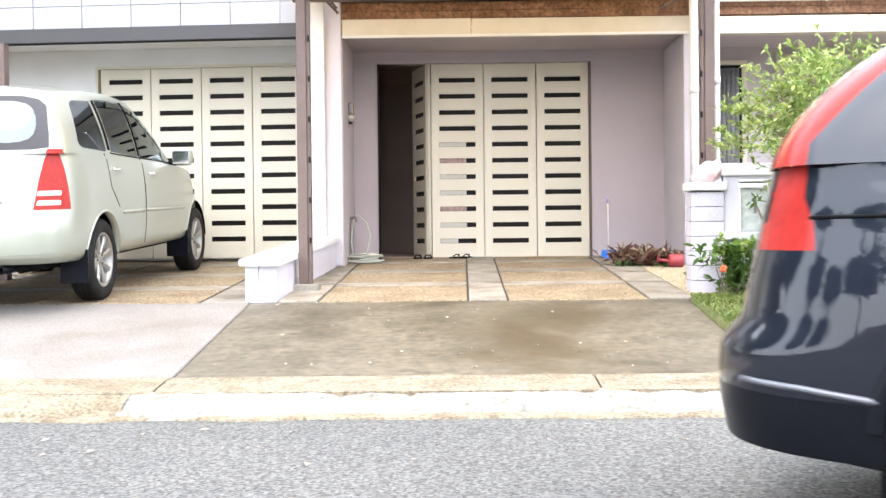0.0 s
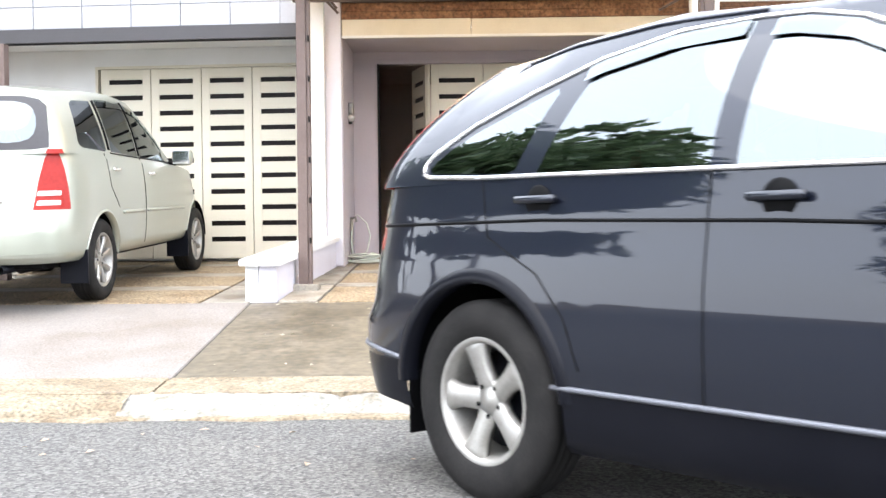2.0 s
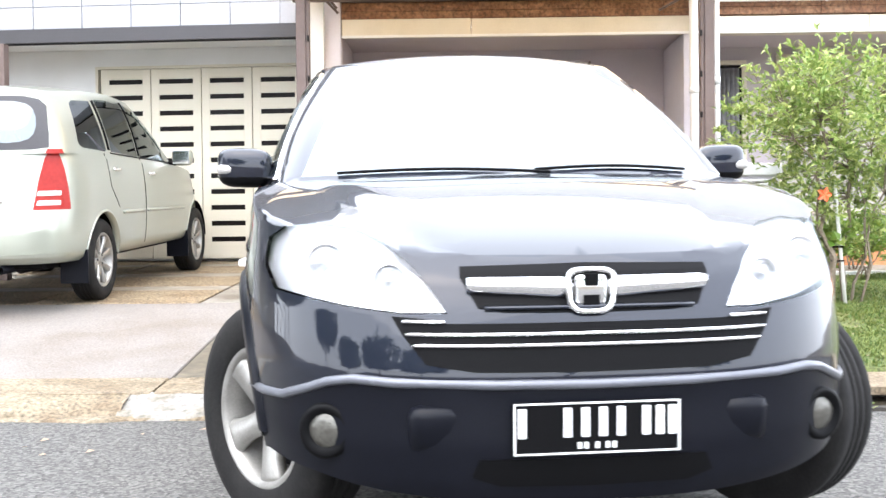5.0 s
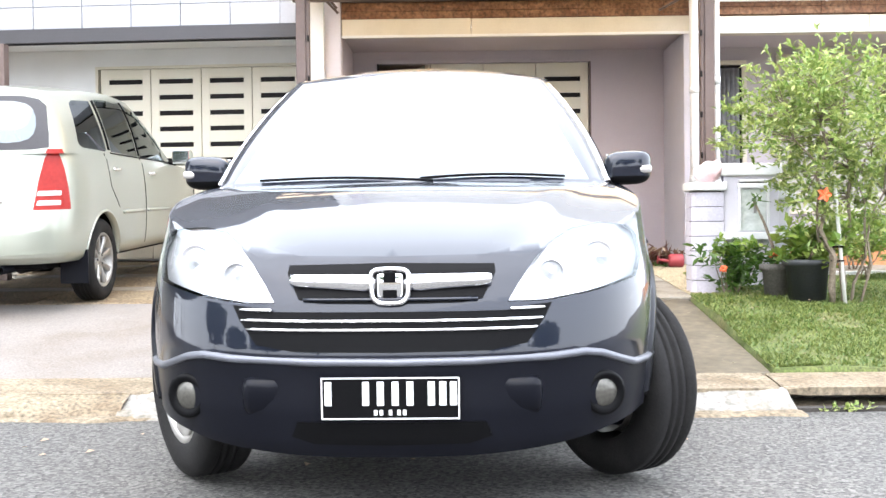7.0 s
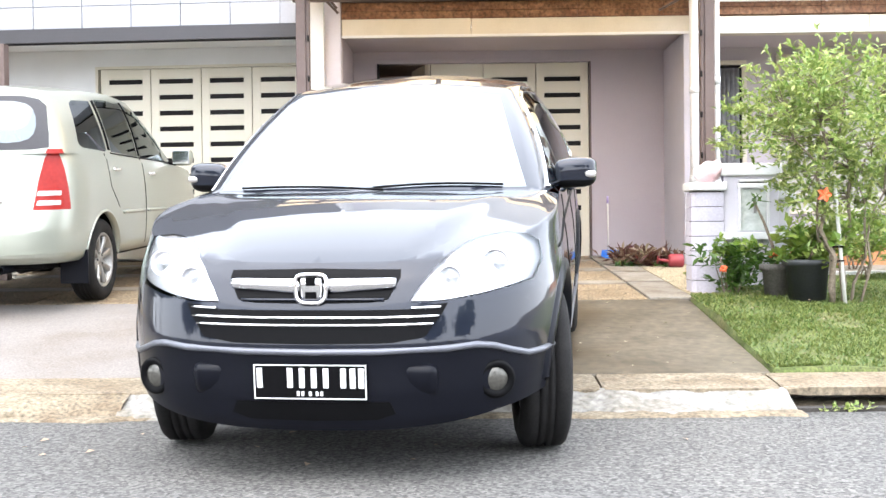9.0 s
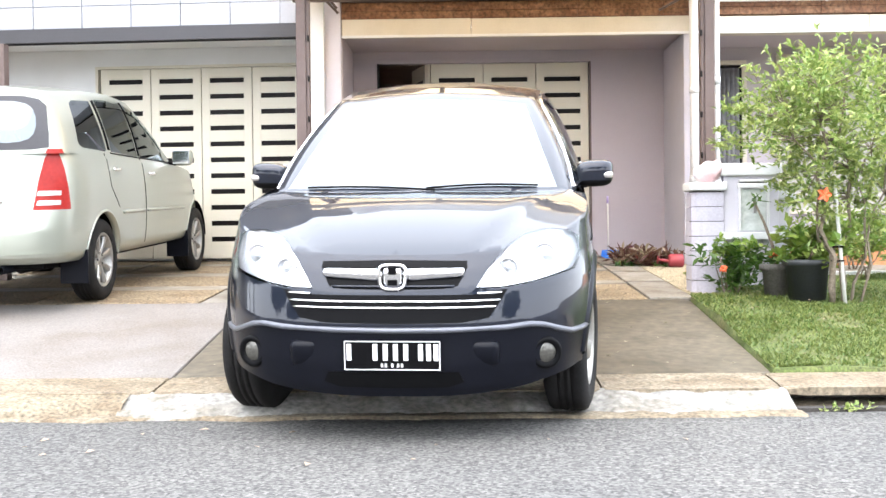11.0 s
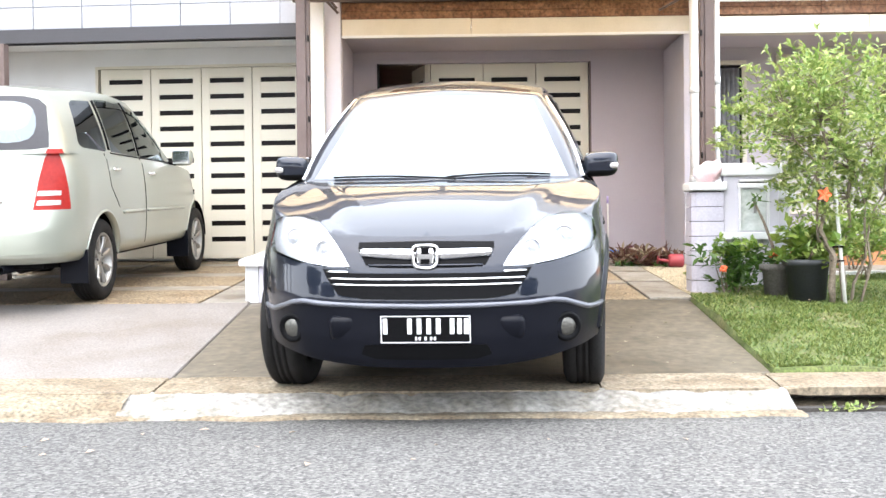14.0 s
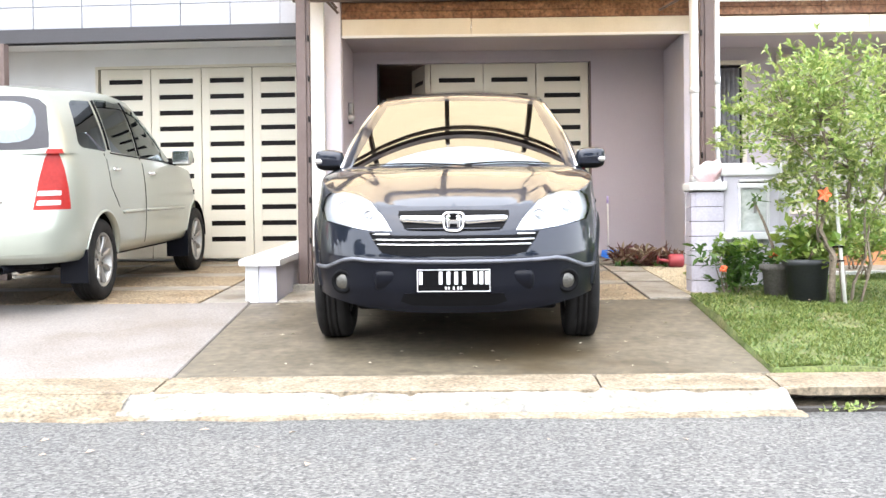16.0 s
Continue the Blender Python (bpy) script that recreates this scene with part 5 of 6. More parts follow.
def build_van():
    car = thing("minivan", "beige-green family van parked on the neighbour's carport floor", "car")
    from mathutils.bvhtree import BVHTree
    S = shell(VAN)
    src = S.copy()
    tree = BVHTree.FromBMesh(S)
    P = lambda *a, **k: part(*a, **k)
    side = lambda c: c.x > 0.45
    WB = 2.72
    for cy in (0.0, WB):
        bmesh.ops.delete(S, geom=cut(S, arch(30, cy, 0.33, 0.372), "X", lambda c: c.x > 0.45 and c.z < 0.9), context="FACES")
    P("windscreen", both(take(S, cut(S, [(-0.01, 1.115), (0.69, 1.10), (0.58, 1.61), (-0.01, 1.65)], "Y", lambda c: c.y > 1.0 and c.z > 1.09))), "glass_screen", car, "", smooth=True)
    wins = [[(-0.33, 1.225), (-0.27, 1.205), (0.20, 1.18), (0.23, 1.20), (0.24, 1.59), (0.05, 1.585), (-0.11, 1.577), (-0.18, 1.55), (-0.22, 1.49), (-0.34, 1.26)],
            [(0.33, 1.18), (0.98, 1.145), (1.0, 1.605), (0.37, 1.60)],
            [(1.06, 1.14), (2.06, 1.095), (1.90, 1.23), (1.62, 1.42), (1.38, 1.555), (1.08, 1.612)]]
    for wp in wins:
        pair("side_window", take(S, cut(S, wp, "X", lambda c: c.x > 0.4 and c.z > 1.05)), "glass_car", car, "tinted side window")
    # rear window: a dark rim round the pane
    rim = [(-0.01, 1.178), (0.64, 1.185), (0.735, 1.20), (0.725, 1.30), (0.70, 1.42), (0.675, 1.51), (0.63, 1.56), (0.54, 1.582), (-0.01, 1.587)]
    pane = [(-0.01, 1.235), (0.47, 1.235), (0.55, 1.243), (0.605, 1.262), (0.635, 1.30), (0.645, 1.36), (0.635, 1.43), (0.61, 1.485), (0.565, 1.522), (0.49, 1.54), (-0.01, 1.55)]
    back = lambda c: c.y < -0.45 and c.z > 1.1
    P("rear_window", both(take(S, cut(S, pane, "Y", back))), "glass_car", car, "rear window with a wide dark surround", smooth=True)
    P("window_surround", both(take(S, cut(S, rim, "Y", back))), "grey_band", car, "dark grey rear window surround", smooth=True)
    lamp = [(-0.61, 0.745), (-1.2, 0.745), (-1.2, 1.19), (-0.63, 1.19), (-0.615, 1.05), (-0.61, 0.90)]
    lamp_r = [(0.645, 0.745), (1.0, 0.745), (1.0, 1.19), (0.725, 1.19), (0.70, 1.12), (0.67, 0.95)]
    corner = lambda c: c.x > 0.5 and c.y < -0.3
    cut(S, lamp, "X", corner)
    lf = [f for f in cut(S, lamp_r, "Y", corner) if inside(lamp, f.calc_center_median().y, f.calc_center_median().z)]
    rl, ll = pair("tail_lamp", take(S, lf), "red_lens", car, "tall red tail lamp with clear bands")
    for z in (0.800, 0.870):
        bm = raised(src, [(0.665, z - 0.020), (0.80, z - 0.020), (0.80, z + 0.014), (0.675, z + 0.014)], "Y", lambda c: c.y < -0.6, -0.003, 0.002)
        b2 = flip(bm)
        P("clear_band", bm, "clear_lens", rl, "", smooth=False)
        P("clear_band", b2, "clear_lens", ll, "", smooth=False)
    head = [(0.45, 0.78), (0.55, 0.92), (0.80, 1.0), (0.82, 0.86), (0.7, 0.78)]
    pair("headlamp", take(S, cut(S, head, "Y", lambda c: c.y > 2.5)), "clear_lens", car, "clear headlamp")
    doors = [[(0.30, 0.36), (1.02, 0.36), (1.02, 1.13), (0.15, 1.165), (0.17, 0.9), (0.36, 0.72)], [(1.035, 0.36), (2.28, 0.36), (2.30, 0.8), (2.16, 1.07), (1.035, 1.13)]]
    ds = [pair("door", take(S, cut(S, d, "X", side)), "paint_beige", car, "beige car door") for d in doors]
    P("tailgate", both(take(S, cut(S, [(-0.02, 0.60), (0.52, 0.60), (0.60, 0.70), (0.565, 0.75), (0.66, 1.19), (0.62, 1.60), (-0.02, 1.66)], "Y", lambda c: c.y < -0.5))), "paint_beige", car, "beige tailgate", smooth=True)
    P("body", both(S), "paint_beige", car, "beige-green metallic body shell", smooth=True)

    def line(name, pts, r, material, off=0.004, label=""):
        bm = bmesh.new()
        fine = []
        for (y0, z0), (y1, z1) in zip(pts, pts[1:]):
            k = max(2, int(math.hypot(y1 - y0, z1 - z0) / 0.05))
            fine += [(y0 + (y1 - y0) * i / k, z0 + (z1 - z0) * i / k) for i in range(k)]
        fine.append(pts[-1])
        tube(bm, [on_side(tree, y, z, off) for y, z in fine], r, 6)
        return pair(name, bm, material, car, label)
    line("side_moulding", [(0.42, 0.685), (0.98, 0.68)], 0.016, "paint_beige", 0.004, "beige side moulding")
    line("side_moulding", [(1.05, 0.68), (2.2, 0.665)], 0.016, "paint_beige", 0.004, "beige side moulding")
    line("gap", [(1.028, 0.36), (1.028, 1.13), (1.03, 1.60)], 0.005, "black", 0.0)
    line("gap", [(0.15, 1.165), (0.17, 0.9), (0.34, 0.73)], 0.004, "black", 0.0)
    line("belt_seal", [(0.30, 1.170), (1.0, 1.138), (2.08, 1.09)], 0.006, "black", 0.0)
    line("pillar", [(0.28, 1.19), (0.31, 1.59)], 0.03, "black", -0.015, "black window pillar")
    line("pillar", [(1.02, 1.15), (1.04, 1.61)], 0.03, "black", -0.015, "black window pillar")
    bm = bmesh.new()
    pts = [(0.36, 1.61), (0.6, 1.617), (1.0, 1.62), (1.38, 1.565), (1.62, 1.43), (1.88, 1.25)]
    a = [bm.verts.new(on_side(tree, y, z, 0.006)) for y, z in pts]
    b = [bm.verts.new(on_side(tree, y, z - 0.06, 0.011)) for y, z in pts]
    for i in range(len(pts) - 1):
        bm.faces.new((a[i], a[i + 1], b[i + 1], b[i]))
    pair("rain_visor", bm, "visor", car, "smoked rain visor")
    for (r, l), (y, z) in zip(ds, ((0.32, 1.035), (1.22, 0.995))):
        p = on_side(tree, y, z)
        bm = boxed(p.x + 0.002, p.x + 0.03, y - 0.085, y + 0.085, z - 0.012, z + 0.016, 0.01)
        b2 = flip(bm)
        P("door_handle", bm, "chrome", r, "chrome door handle", smooth=True)
        P("door_handle", b2, "chrome", l, "chrome door handle", smooth=True)
    for s in (1, -1):
        bm = bmesh.new()
        bmesh.ops.create_icosphere(bm, subdivisions=3, radius=1)
        for v in bm.verts:
            f = lambda q: math.copysign(abs(q) ** 0.7, q)
            v.co = Vector((s * (0.95 + 0.10 * f(v.co.x)), 1.98 + 0.06 * f(v.co.y), 1.15 + 0.085 * f(v.co.z)))
        mi = P("wing_mirror", bm, "paint_beige", car, "beige wing mirror", smooth=True)
        P("mirror_glass", boxed(s * 0.95 - 0.08, s * 0.95 + 0.08, 1.905, 1.917, 1.085, 1.215, 0.004), "chrome", mi)
        P("mirror_stalk", boxed(min(s * 0.80, s * 0.90), max(s * 0.80, s * 0.90), 1.95, 2.02, 1.07, 1.11, 0.01), "black", mi)
    for cy in (0.0, WB):
        pair("wheel_well", wheel_well(cy, 0.33, 0.385, 0.50, 0.85), "black", car)
        pair("arch_lip", arch_trim(tree, cy, 0.33, 0.372, 0.392, 2, 178, 0.006), "paint_beige", car)
    for x, y in ((0.77, 0.0), (-0.77, 0.0), (0.77, WB), (-0.77, WB)):
        w = wheel_part(car, 0.322, 0.20, 0.214, 8)
        w.matrix_basis = Matrix.Translation((x, y, 0.322)) @ (Matrix.Identity(4) if x > 0 else Matrix.Rotation(math.pi, 4, "Z"))
    for x, y in ((0.77, -0.39), (-0.77, -0.39), (0.77, WB - 0.38), (-0.77, WB - 0.38)):
        P("mud_flap", boxed(x - 0.11, x + 0.11, y - 0.014, y, 0.17, 0.43, 0.004), "plastic", car, "dark grey mud flap")
    P("floor_pan", boxed(-0.66, 0.66, -0.70, 3.1, 0.30, 0.40, 0.02), "black", car)
    P("axle", tube(bmesh.new(), [(-0.68, 0, 0.31), (0.68, 0, 0.31)], 0.05, 10), "black", car, smooth=True)
    P("spare_wheel", lathe(bmesh.new(), [(0.0001, 0.0), (0.24, 0.0), (0.31, 0.05), (0.31, 0.13), (0.24, 0.16)], 28, pose(-0.25, -0.50, 0.16)), "rubber", car, smooth=True)
    P("exhaust", lathe(bmesh.new(), [(0.030, 0.0), (0.034, 0.0), (0.034, 0.35), (0.06, 0.38), (0.06, 0.8)], 16, pose(0.40, -0.88, 0.315) @ Matrix.Rotation(radians(-90), 4, "X")), "plastic", car, "grey exhaust pipe", smooth=True)
    P("bumper_strip", both(raised(src, [(-0.01, 0.40), (0.80, 0.40), (0.86, 0.42), (0.86, 0.432), (-0.01, 0.425)], "Y", lambda c: c.y < -0.4, -0.008)), "paint_beige", car)
    P("badge", boxed(0.20, 0.36, -0.905, -0.885, 0.80, 0.82, 0.004), "chrome", car, "small chrome badge bars")
    P("badge", boxed(0.385, 0.45, -0.905, -0.88, 0.795, 0.825, 0.006), "chrome", car)
    P("badge", boxed(-0.12, 0.32, -0.905, -0.885, 0.955, 0.975, 0.004), "chrome", car, "thin chrome tailgate bar")
    P("cabin_floor", boxed(-0.70, 0.70, -0.7, 2.2, 0.40, 0.46), "seat", car)
    P("dashboard", boxed(-0.66, 0.66, 1.95, 2.3, 0.80, 1.04, 0.06), "seat", car, "", smooth=True)
    seats(car, (1.05, 0.2), 0.52)
    return car


van = build_van()
van.matrix_basis = pose(-3.72, 9.27, zg(9.27), math.degrees(math.atan(0.055)), 0, -2.5)


# ---- garden ----
def leaf_cloud(name, parent, sprigs, material, length, width, fold=0.25, seed=1, label=""):
    """Many small folded leaves along short sprigs, each leaf two triangles wide; sprigs are (start, direction, length, leaves)."""
    rnd = random.Random(seed)
    vs, fs = [], []
    for o, d, l, n in sprigs:
        o, d = Vector(o), Vector(d).normalized()
        for k in range(n):
            t = (k + rnd.random()) / n
            p = o + d * l * t + Vector((0, 0, -0.10 * l * t * t))
            a = Vector((rnd.gauss(0, 1), rnd.gauss(0, 1), rnd.gauss(0.1, 0.7))) + d * 0.8
            a.normalize()
            s = a.cross(Vector((rnd.gauss(0, 0.5), rnd.gauss(0, 0.5), 1))).normalized()
            u = s.cross(a).normalized()
            L, W = length * rnd.uniform(0.6, 1.25), width * rnd.uniform(0.7, 1.2)
            i = len(vs)
            vs += [p, p + a * L * 0.45 + s * W + u * W * fold, p + a * L - u * L * 0.12, p + a * L * 0.45 - s * W + u * W * fold]
            fs += [(i, i + 1, i + 2), (i, i + 2, i + 3)]
    me = bpy.data.meshes.new(name)
    me.from_pydata([tuple(v) for v in vs], [], fs)
    me.materials.append(M[material])
    ob = new(name, me)
    ob.parent = parent
    if label:
        tagged(ob, label=label)
    return ob


M["leaf_tree"] = leaf_mat("tree_leaves", (0.13, 0.22, 0.045), (0.42, 0.47, 0.16))
M["leaf_dark"] = leaf_mat("shrub_leaves", (0.035, 0.09, 0.015), (0.10, 0.18, 0.035))
M["leaf_big"] = leaf_mat("broad_leaves", (0.11, 0.21, 0.03), (0.26, 0.33, 0.07))
M["leaf_red"] = leaf_mat("red_leaves", (0.10, 0.022, 0.022), (0.20, 0.13, 0.08))
M["leaf_cream"] = leaf_mat("cream_striped_leaves", (0.30, 0.20, 0.15), (0.42, 0.38, 0.24))
M["leaf_far"] = leaf_mat("far_leaves", (0.09, 0.14, 0.075), (0.18, 0.24, 0.13))
M["bark"] = mat("thin_bark", (0.20, 0.16, 0.12), 0.9, spread=0.2, fine=60, coarse=12, bump=0.4)
M["flower"] = mat("orange_flower", (0.75, 0.14, 0.05), 0.6, spread=0.1, fine=60, bump=0.1)
M["pot_dark"] = mat("dark_plastic_pot", (0.028, 0.03, 0.033), 0.5, spread=0.1, fine=60, bump=0.05)
M["pot_grey"] = mat("grey_concrete_pot", (0.12, 0.11, 0.10), 0.8, spread=0.15, fine=60, bump=0.2)
M["pole"] = mat("white_pole", (0.6, 0.58, 0.54), 0.5, spread=0.05, bump=0.05)
M["bag"] = mat("white_plastic_bag", (0.65, 0.60, 0.61), 0.35, spread=0.04, fine=25, coarse=7, bump=0.5, second=(0.72, 0.34, 0.36), amount=0.7)
M["blue"] = mat("blue_plastic", (0.02, 0.16, 0.62), 0.4, spread=0.03, bump=0.02)
M["red_plastic"] = mat("dull_red_plastic", (0.27, 0.035, 0.045), 0.5, spread=0.08, bump=0.05)
M["hose"] = mat("pale_green_hose", (0.42, 0.44, 0.38), 0.5, spread=0.05, bump=0.02)
M["metal_grey"] = mat("grey_metal", (0.22, 0.21, 0.20), 0.4, 0.5, spread=0.1, bump=0.05)
M["lavender_stone"] = mat("pale_lavender_stone", (0.48, 0.46, 0.52), 0.7, spread=0.05, fine=60, coarse=4, bump=0.15, second=(0.40, 0.38, 0.43), amount=0.5, per_piece=0.05)
M["petal"] = mat("fallen_petal", (0.5, 0.47, 0.38), 0.8, spread=0.1, bump=0.0)
M["dry_leaf"] = mat("dry_leaf", (0.35, 0.26, 0.18), 0.8, spread=0.1, bump=0.0)


def mound(x, y):
    return 0.02 + 0.035 * noise.noise((x * 1.3, y * 1.1, 2)) + 0.03 * max(0.0, math.sin((y - 6.6) * 0.9))


def lawn():
    bm = bmesh.new()
    xs, ys = np.linspace(0, 1, 70), [6.49, 6.508] + list(np.linspace(6.53, 10.71, 70))
    g = []
    for y in ys:
        x0 = 1.72 + 0.03 * noise.noise((0, y * 5, 0)) if y < 8.95 else 1.80 + 0.25 * min(1, (y - 8.95) * 4)
        g.append([bm.verts.new((x0 + (8.0 - x0) * t ** 1.5, y, zg(y) + (mound(x0 + (8.0 - x0) * t ** 1.5, y) if t > 0 and y > 6.5 else -0.03))) for t in xs])
    for j in range(len(ys) - 1):
        for i in range(len(xs) - 1):
            bm.faces.new((g[j][i], g[j][i + 1], g[j + 1][i + 1], g[j + 1][i]))
    structure("lawn", bm, "soil", "uneven green lawn with a few dry patches", True)
    rnd = random.Random(11)
    vs, fs = [], []
    for _ in range(85000):
        y = 6.54 + 4.15 * rnd.random() ** 1.25
        xmax = 0.375 * y + 0.55
        x0 = 1.73 if y < 8.95 else 2.0
        x = x0 + (xmax - x0) * rnd.random()
        if noise.noise((x * 2.2, y * 2.2, 7)) > 0.22 and rnd.random() < 0.75:
            continue
        z = zg(y) + mound(x, y) - 0.004
        a, h = rnd.uniform(0, 6.28), rnd.uniform(0.010, 0.028)
        lean = rnd.uniform(0.3, 1.8)
        dx, dy = math.cos(a), math.sin(a)
        w = rnd.uniform(0.004, 0.010)
        i = len(vs)
        vs += [(x - dy * w, y + dx * w, z), (x + dy * w, y - dx * w, z), (x + dx * h * lean, y + dy * h * lean, z + h)]
        fs.append((i, i + 1, i + 2))
    me = bpy.data.meshes.new("grass")
    me.from_pydata(vs, [], fs)
    me.materials.append(M["grass"])
    tagged(new("grass", me), label="short broad-bladed green lawn grass", category="grass", kind="stuff")


lawn()


def stem_pts(a, b, wob, rnd, n=8):
    a, b = Vector(a), Vector(b)
    return [a.lerp(b, i / n) + Vector((rnd.gauss(0, wob), rnd.gauss(0, wob), 0)) * math.sin(i / n * math.pi) for i in range(n + 1)]


def young_tree():
    t = thing("young_tree", "slender young tree with light yellow-green leaves, tied to a white pole", "tree", (0, 0, 0))
    rnd = random.Random(21)
    base = Vector((2.72, 8.44, zg(8.44) + 0.01))
    bm = bmesh.new()
    tips = []
    for dx, dy, hx, hz, r in ((-0.05, 0.0, 2.52, 1.9, 0.02), (0.02, 0.05, 2.80, 2.0, 0.018), (0.10, 0.1, 3.05, 1.9, 0.012), (0.13, 0.02, 3.15, 1.7, 0.010), (0.05, 0.0, 2.35, 1.75, 0.012)):
        pts = stem_pts(base + Vector((dx, dy, -0.03)), (hx, 8.45 + rnd.uniform(-0.2, 0.2), hz), 0.05, rnd)
        tube(bm, pts, r, 6, False, r * 0.4)
        tips += pts[3:]
    part("trunk", bm, "bark", t, "thin brown stems", True)
    br = bmesh.new()
    C, R = Vector((2.80, 8.5, 1.59)), Vector((0.86, 0.62, 0.62))
    sprigs = []
    for _ in range(900):
        while True:
            q = Vector((rnd.uniform(-1, 1), rnd.uniform(-1, 1), rnd.uniform(-1, 1)))
            if 0.25 < q.length < 1 and noise.noise(q * 2.3 + Vector((3, 1, 5))) > -0.22:
                break
        o = Vector((C.x + q.x * R.x, C.y + q.y * R.y, C.z + q.z * R.z))
        if o.x < 2.42 and o.z < 1.46:
            continue
        # ragged upper edge, and a longer shoot to one side
        o.z += 0.10 * noise.noise((o.x * 4, 0, 3)) * (1 if q.z > 0.4 else 0)
        d = Vector((q.x * 0.9 + rnd.gauss(0, 0.35), q.y * 0.6 + rnd.gauss(0, 0.3), q.z * 0.4 + rnd.gauss(0.35, 0.4)))
        sprigs.append((o, d, rnd.uniform(0.10, 0.26), rnd.randint(9, 17)))
        if rnd.random() < 0.35:
            s = min(tips, key=lambda p: (p - o).length)
            tube(br, stem_pts(s, o + d.normalized() * 0.1, 0.02, rnd, 4), 0.005, 4, False, 0.002)
    for k in range(7):
        sprigs.append(((2.25 - k * 0.05, 8.45, 1.80 + 0.02 * math.sin(k)), (-1, 0, 0.15), 0.12, 9))
    for _ in range(70):
        x, z = rnd.uniform(2.55, 3.35), rnd.uniform(0.75, 1.25)
        sprigs.append(((x, 8.5 + rnd.uniform(-0.2, 0.3), z), (rnd.gauss(0, 1), rnd.gauss(0, 1), 0.4), rnd.uniform(0.08, 0.2), rnd.randint(5, 10)))
    part("branching", br, "bark", t, "", True)
    leaf_cloud("crown", t, sprigs, "leaf_tree", 0.064, 0.0135, seed=5, label="open crown of small yellow-green leaves")
    bm = bmesh.new()
    tube(bm, [(2.735, 8.38, zg(8.38) - 0.02), (2.665, 8.40, 1.25)], 0.014, 10)
    part("support_pole", bm, "pole", t, "white support pole", True)
    bm = bmesh.new()
    tube(bm, [(2.655, 8.43, zg(8.4)), (2.655, 8.43, 0.86)], 0.022, 10)
    part("support_pole", bm, "bark", t, "greenish bamboo stake", True)
    for z in (0.70, 0.80):
        bm = bmesh.new()
        tube(bm, [(2.685 + 0.045 * math.cos(a), 8.41 + 0.045 * math.sin(a), z) for a in np.linspace(0, 6.28, 13)[:-1]], 0.006, 5, True)
        part("tie", bm, "black", t)
    bm = bmesh.new()
    for k in range(5):
        c = Vector((2.475, 8.02, 1.165))
        a = k * 1.256
        vs = [bm.verts.new(c + Vector(p)) for p in ((0, 0, 0), (0.03 * math.cos(a) - 0.018 * math.sin(a), -0.012, 0.03 * math.sin(a) + 0.018 * math.cos(a)), (0.055 * math.cos(a), 0.0, 0.055 * math.sin(a)), (0.03 * math.cos(a) + 0.018 * math.sin(a), -0.012, 0.03 * math.sin(a) - 0.018 * math.cos(a)))]
        bm.faces.new(vs)
    part("flower", bm, "flower", t, "orange hibiscus flower")


young_tree()


def pot(name, label, x, y, r0, r1, h, material):
    z = zg(y) + mound(x, y) - 0.01
    p = thing(name, label, "plant pot", (x, y, z))
    part("pot", lathe(bmesh.new(), [(0.0001, 0.0), (r0, 0.0), (r1 - 0.01, h - 0.05), (r1 + 0.012, h - 0.045), (r1 + 0.014, h - 0.004), (r1 + 0.004, h), (r1 - 0.012, h), (r1 - 0.016, h - 0.04), (0.0001, h - 0.04)], 32), material, p, "", True)
    return p, z


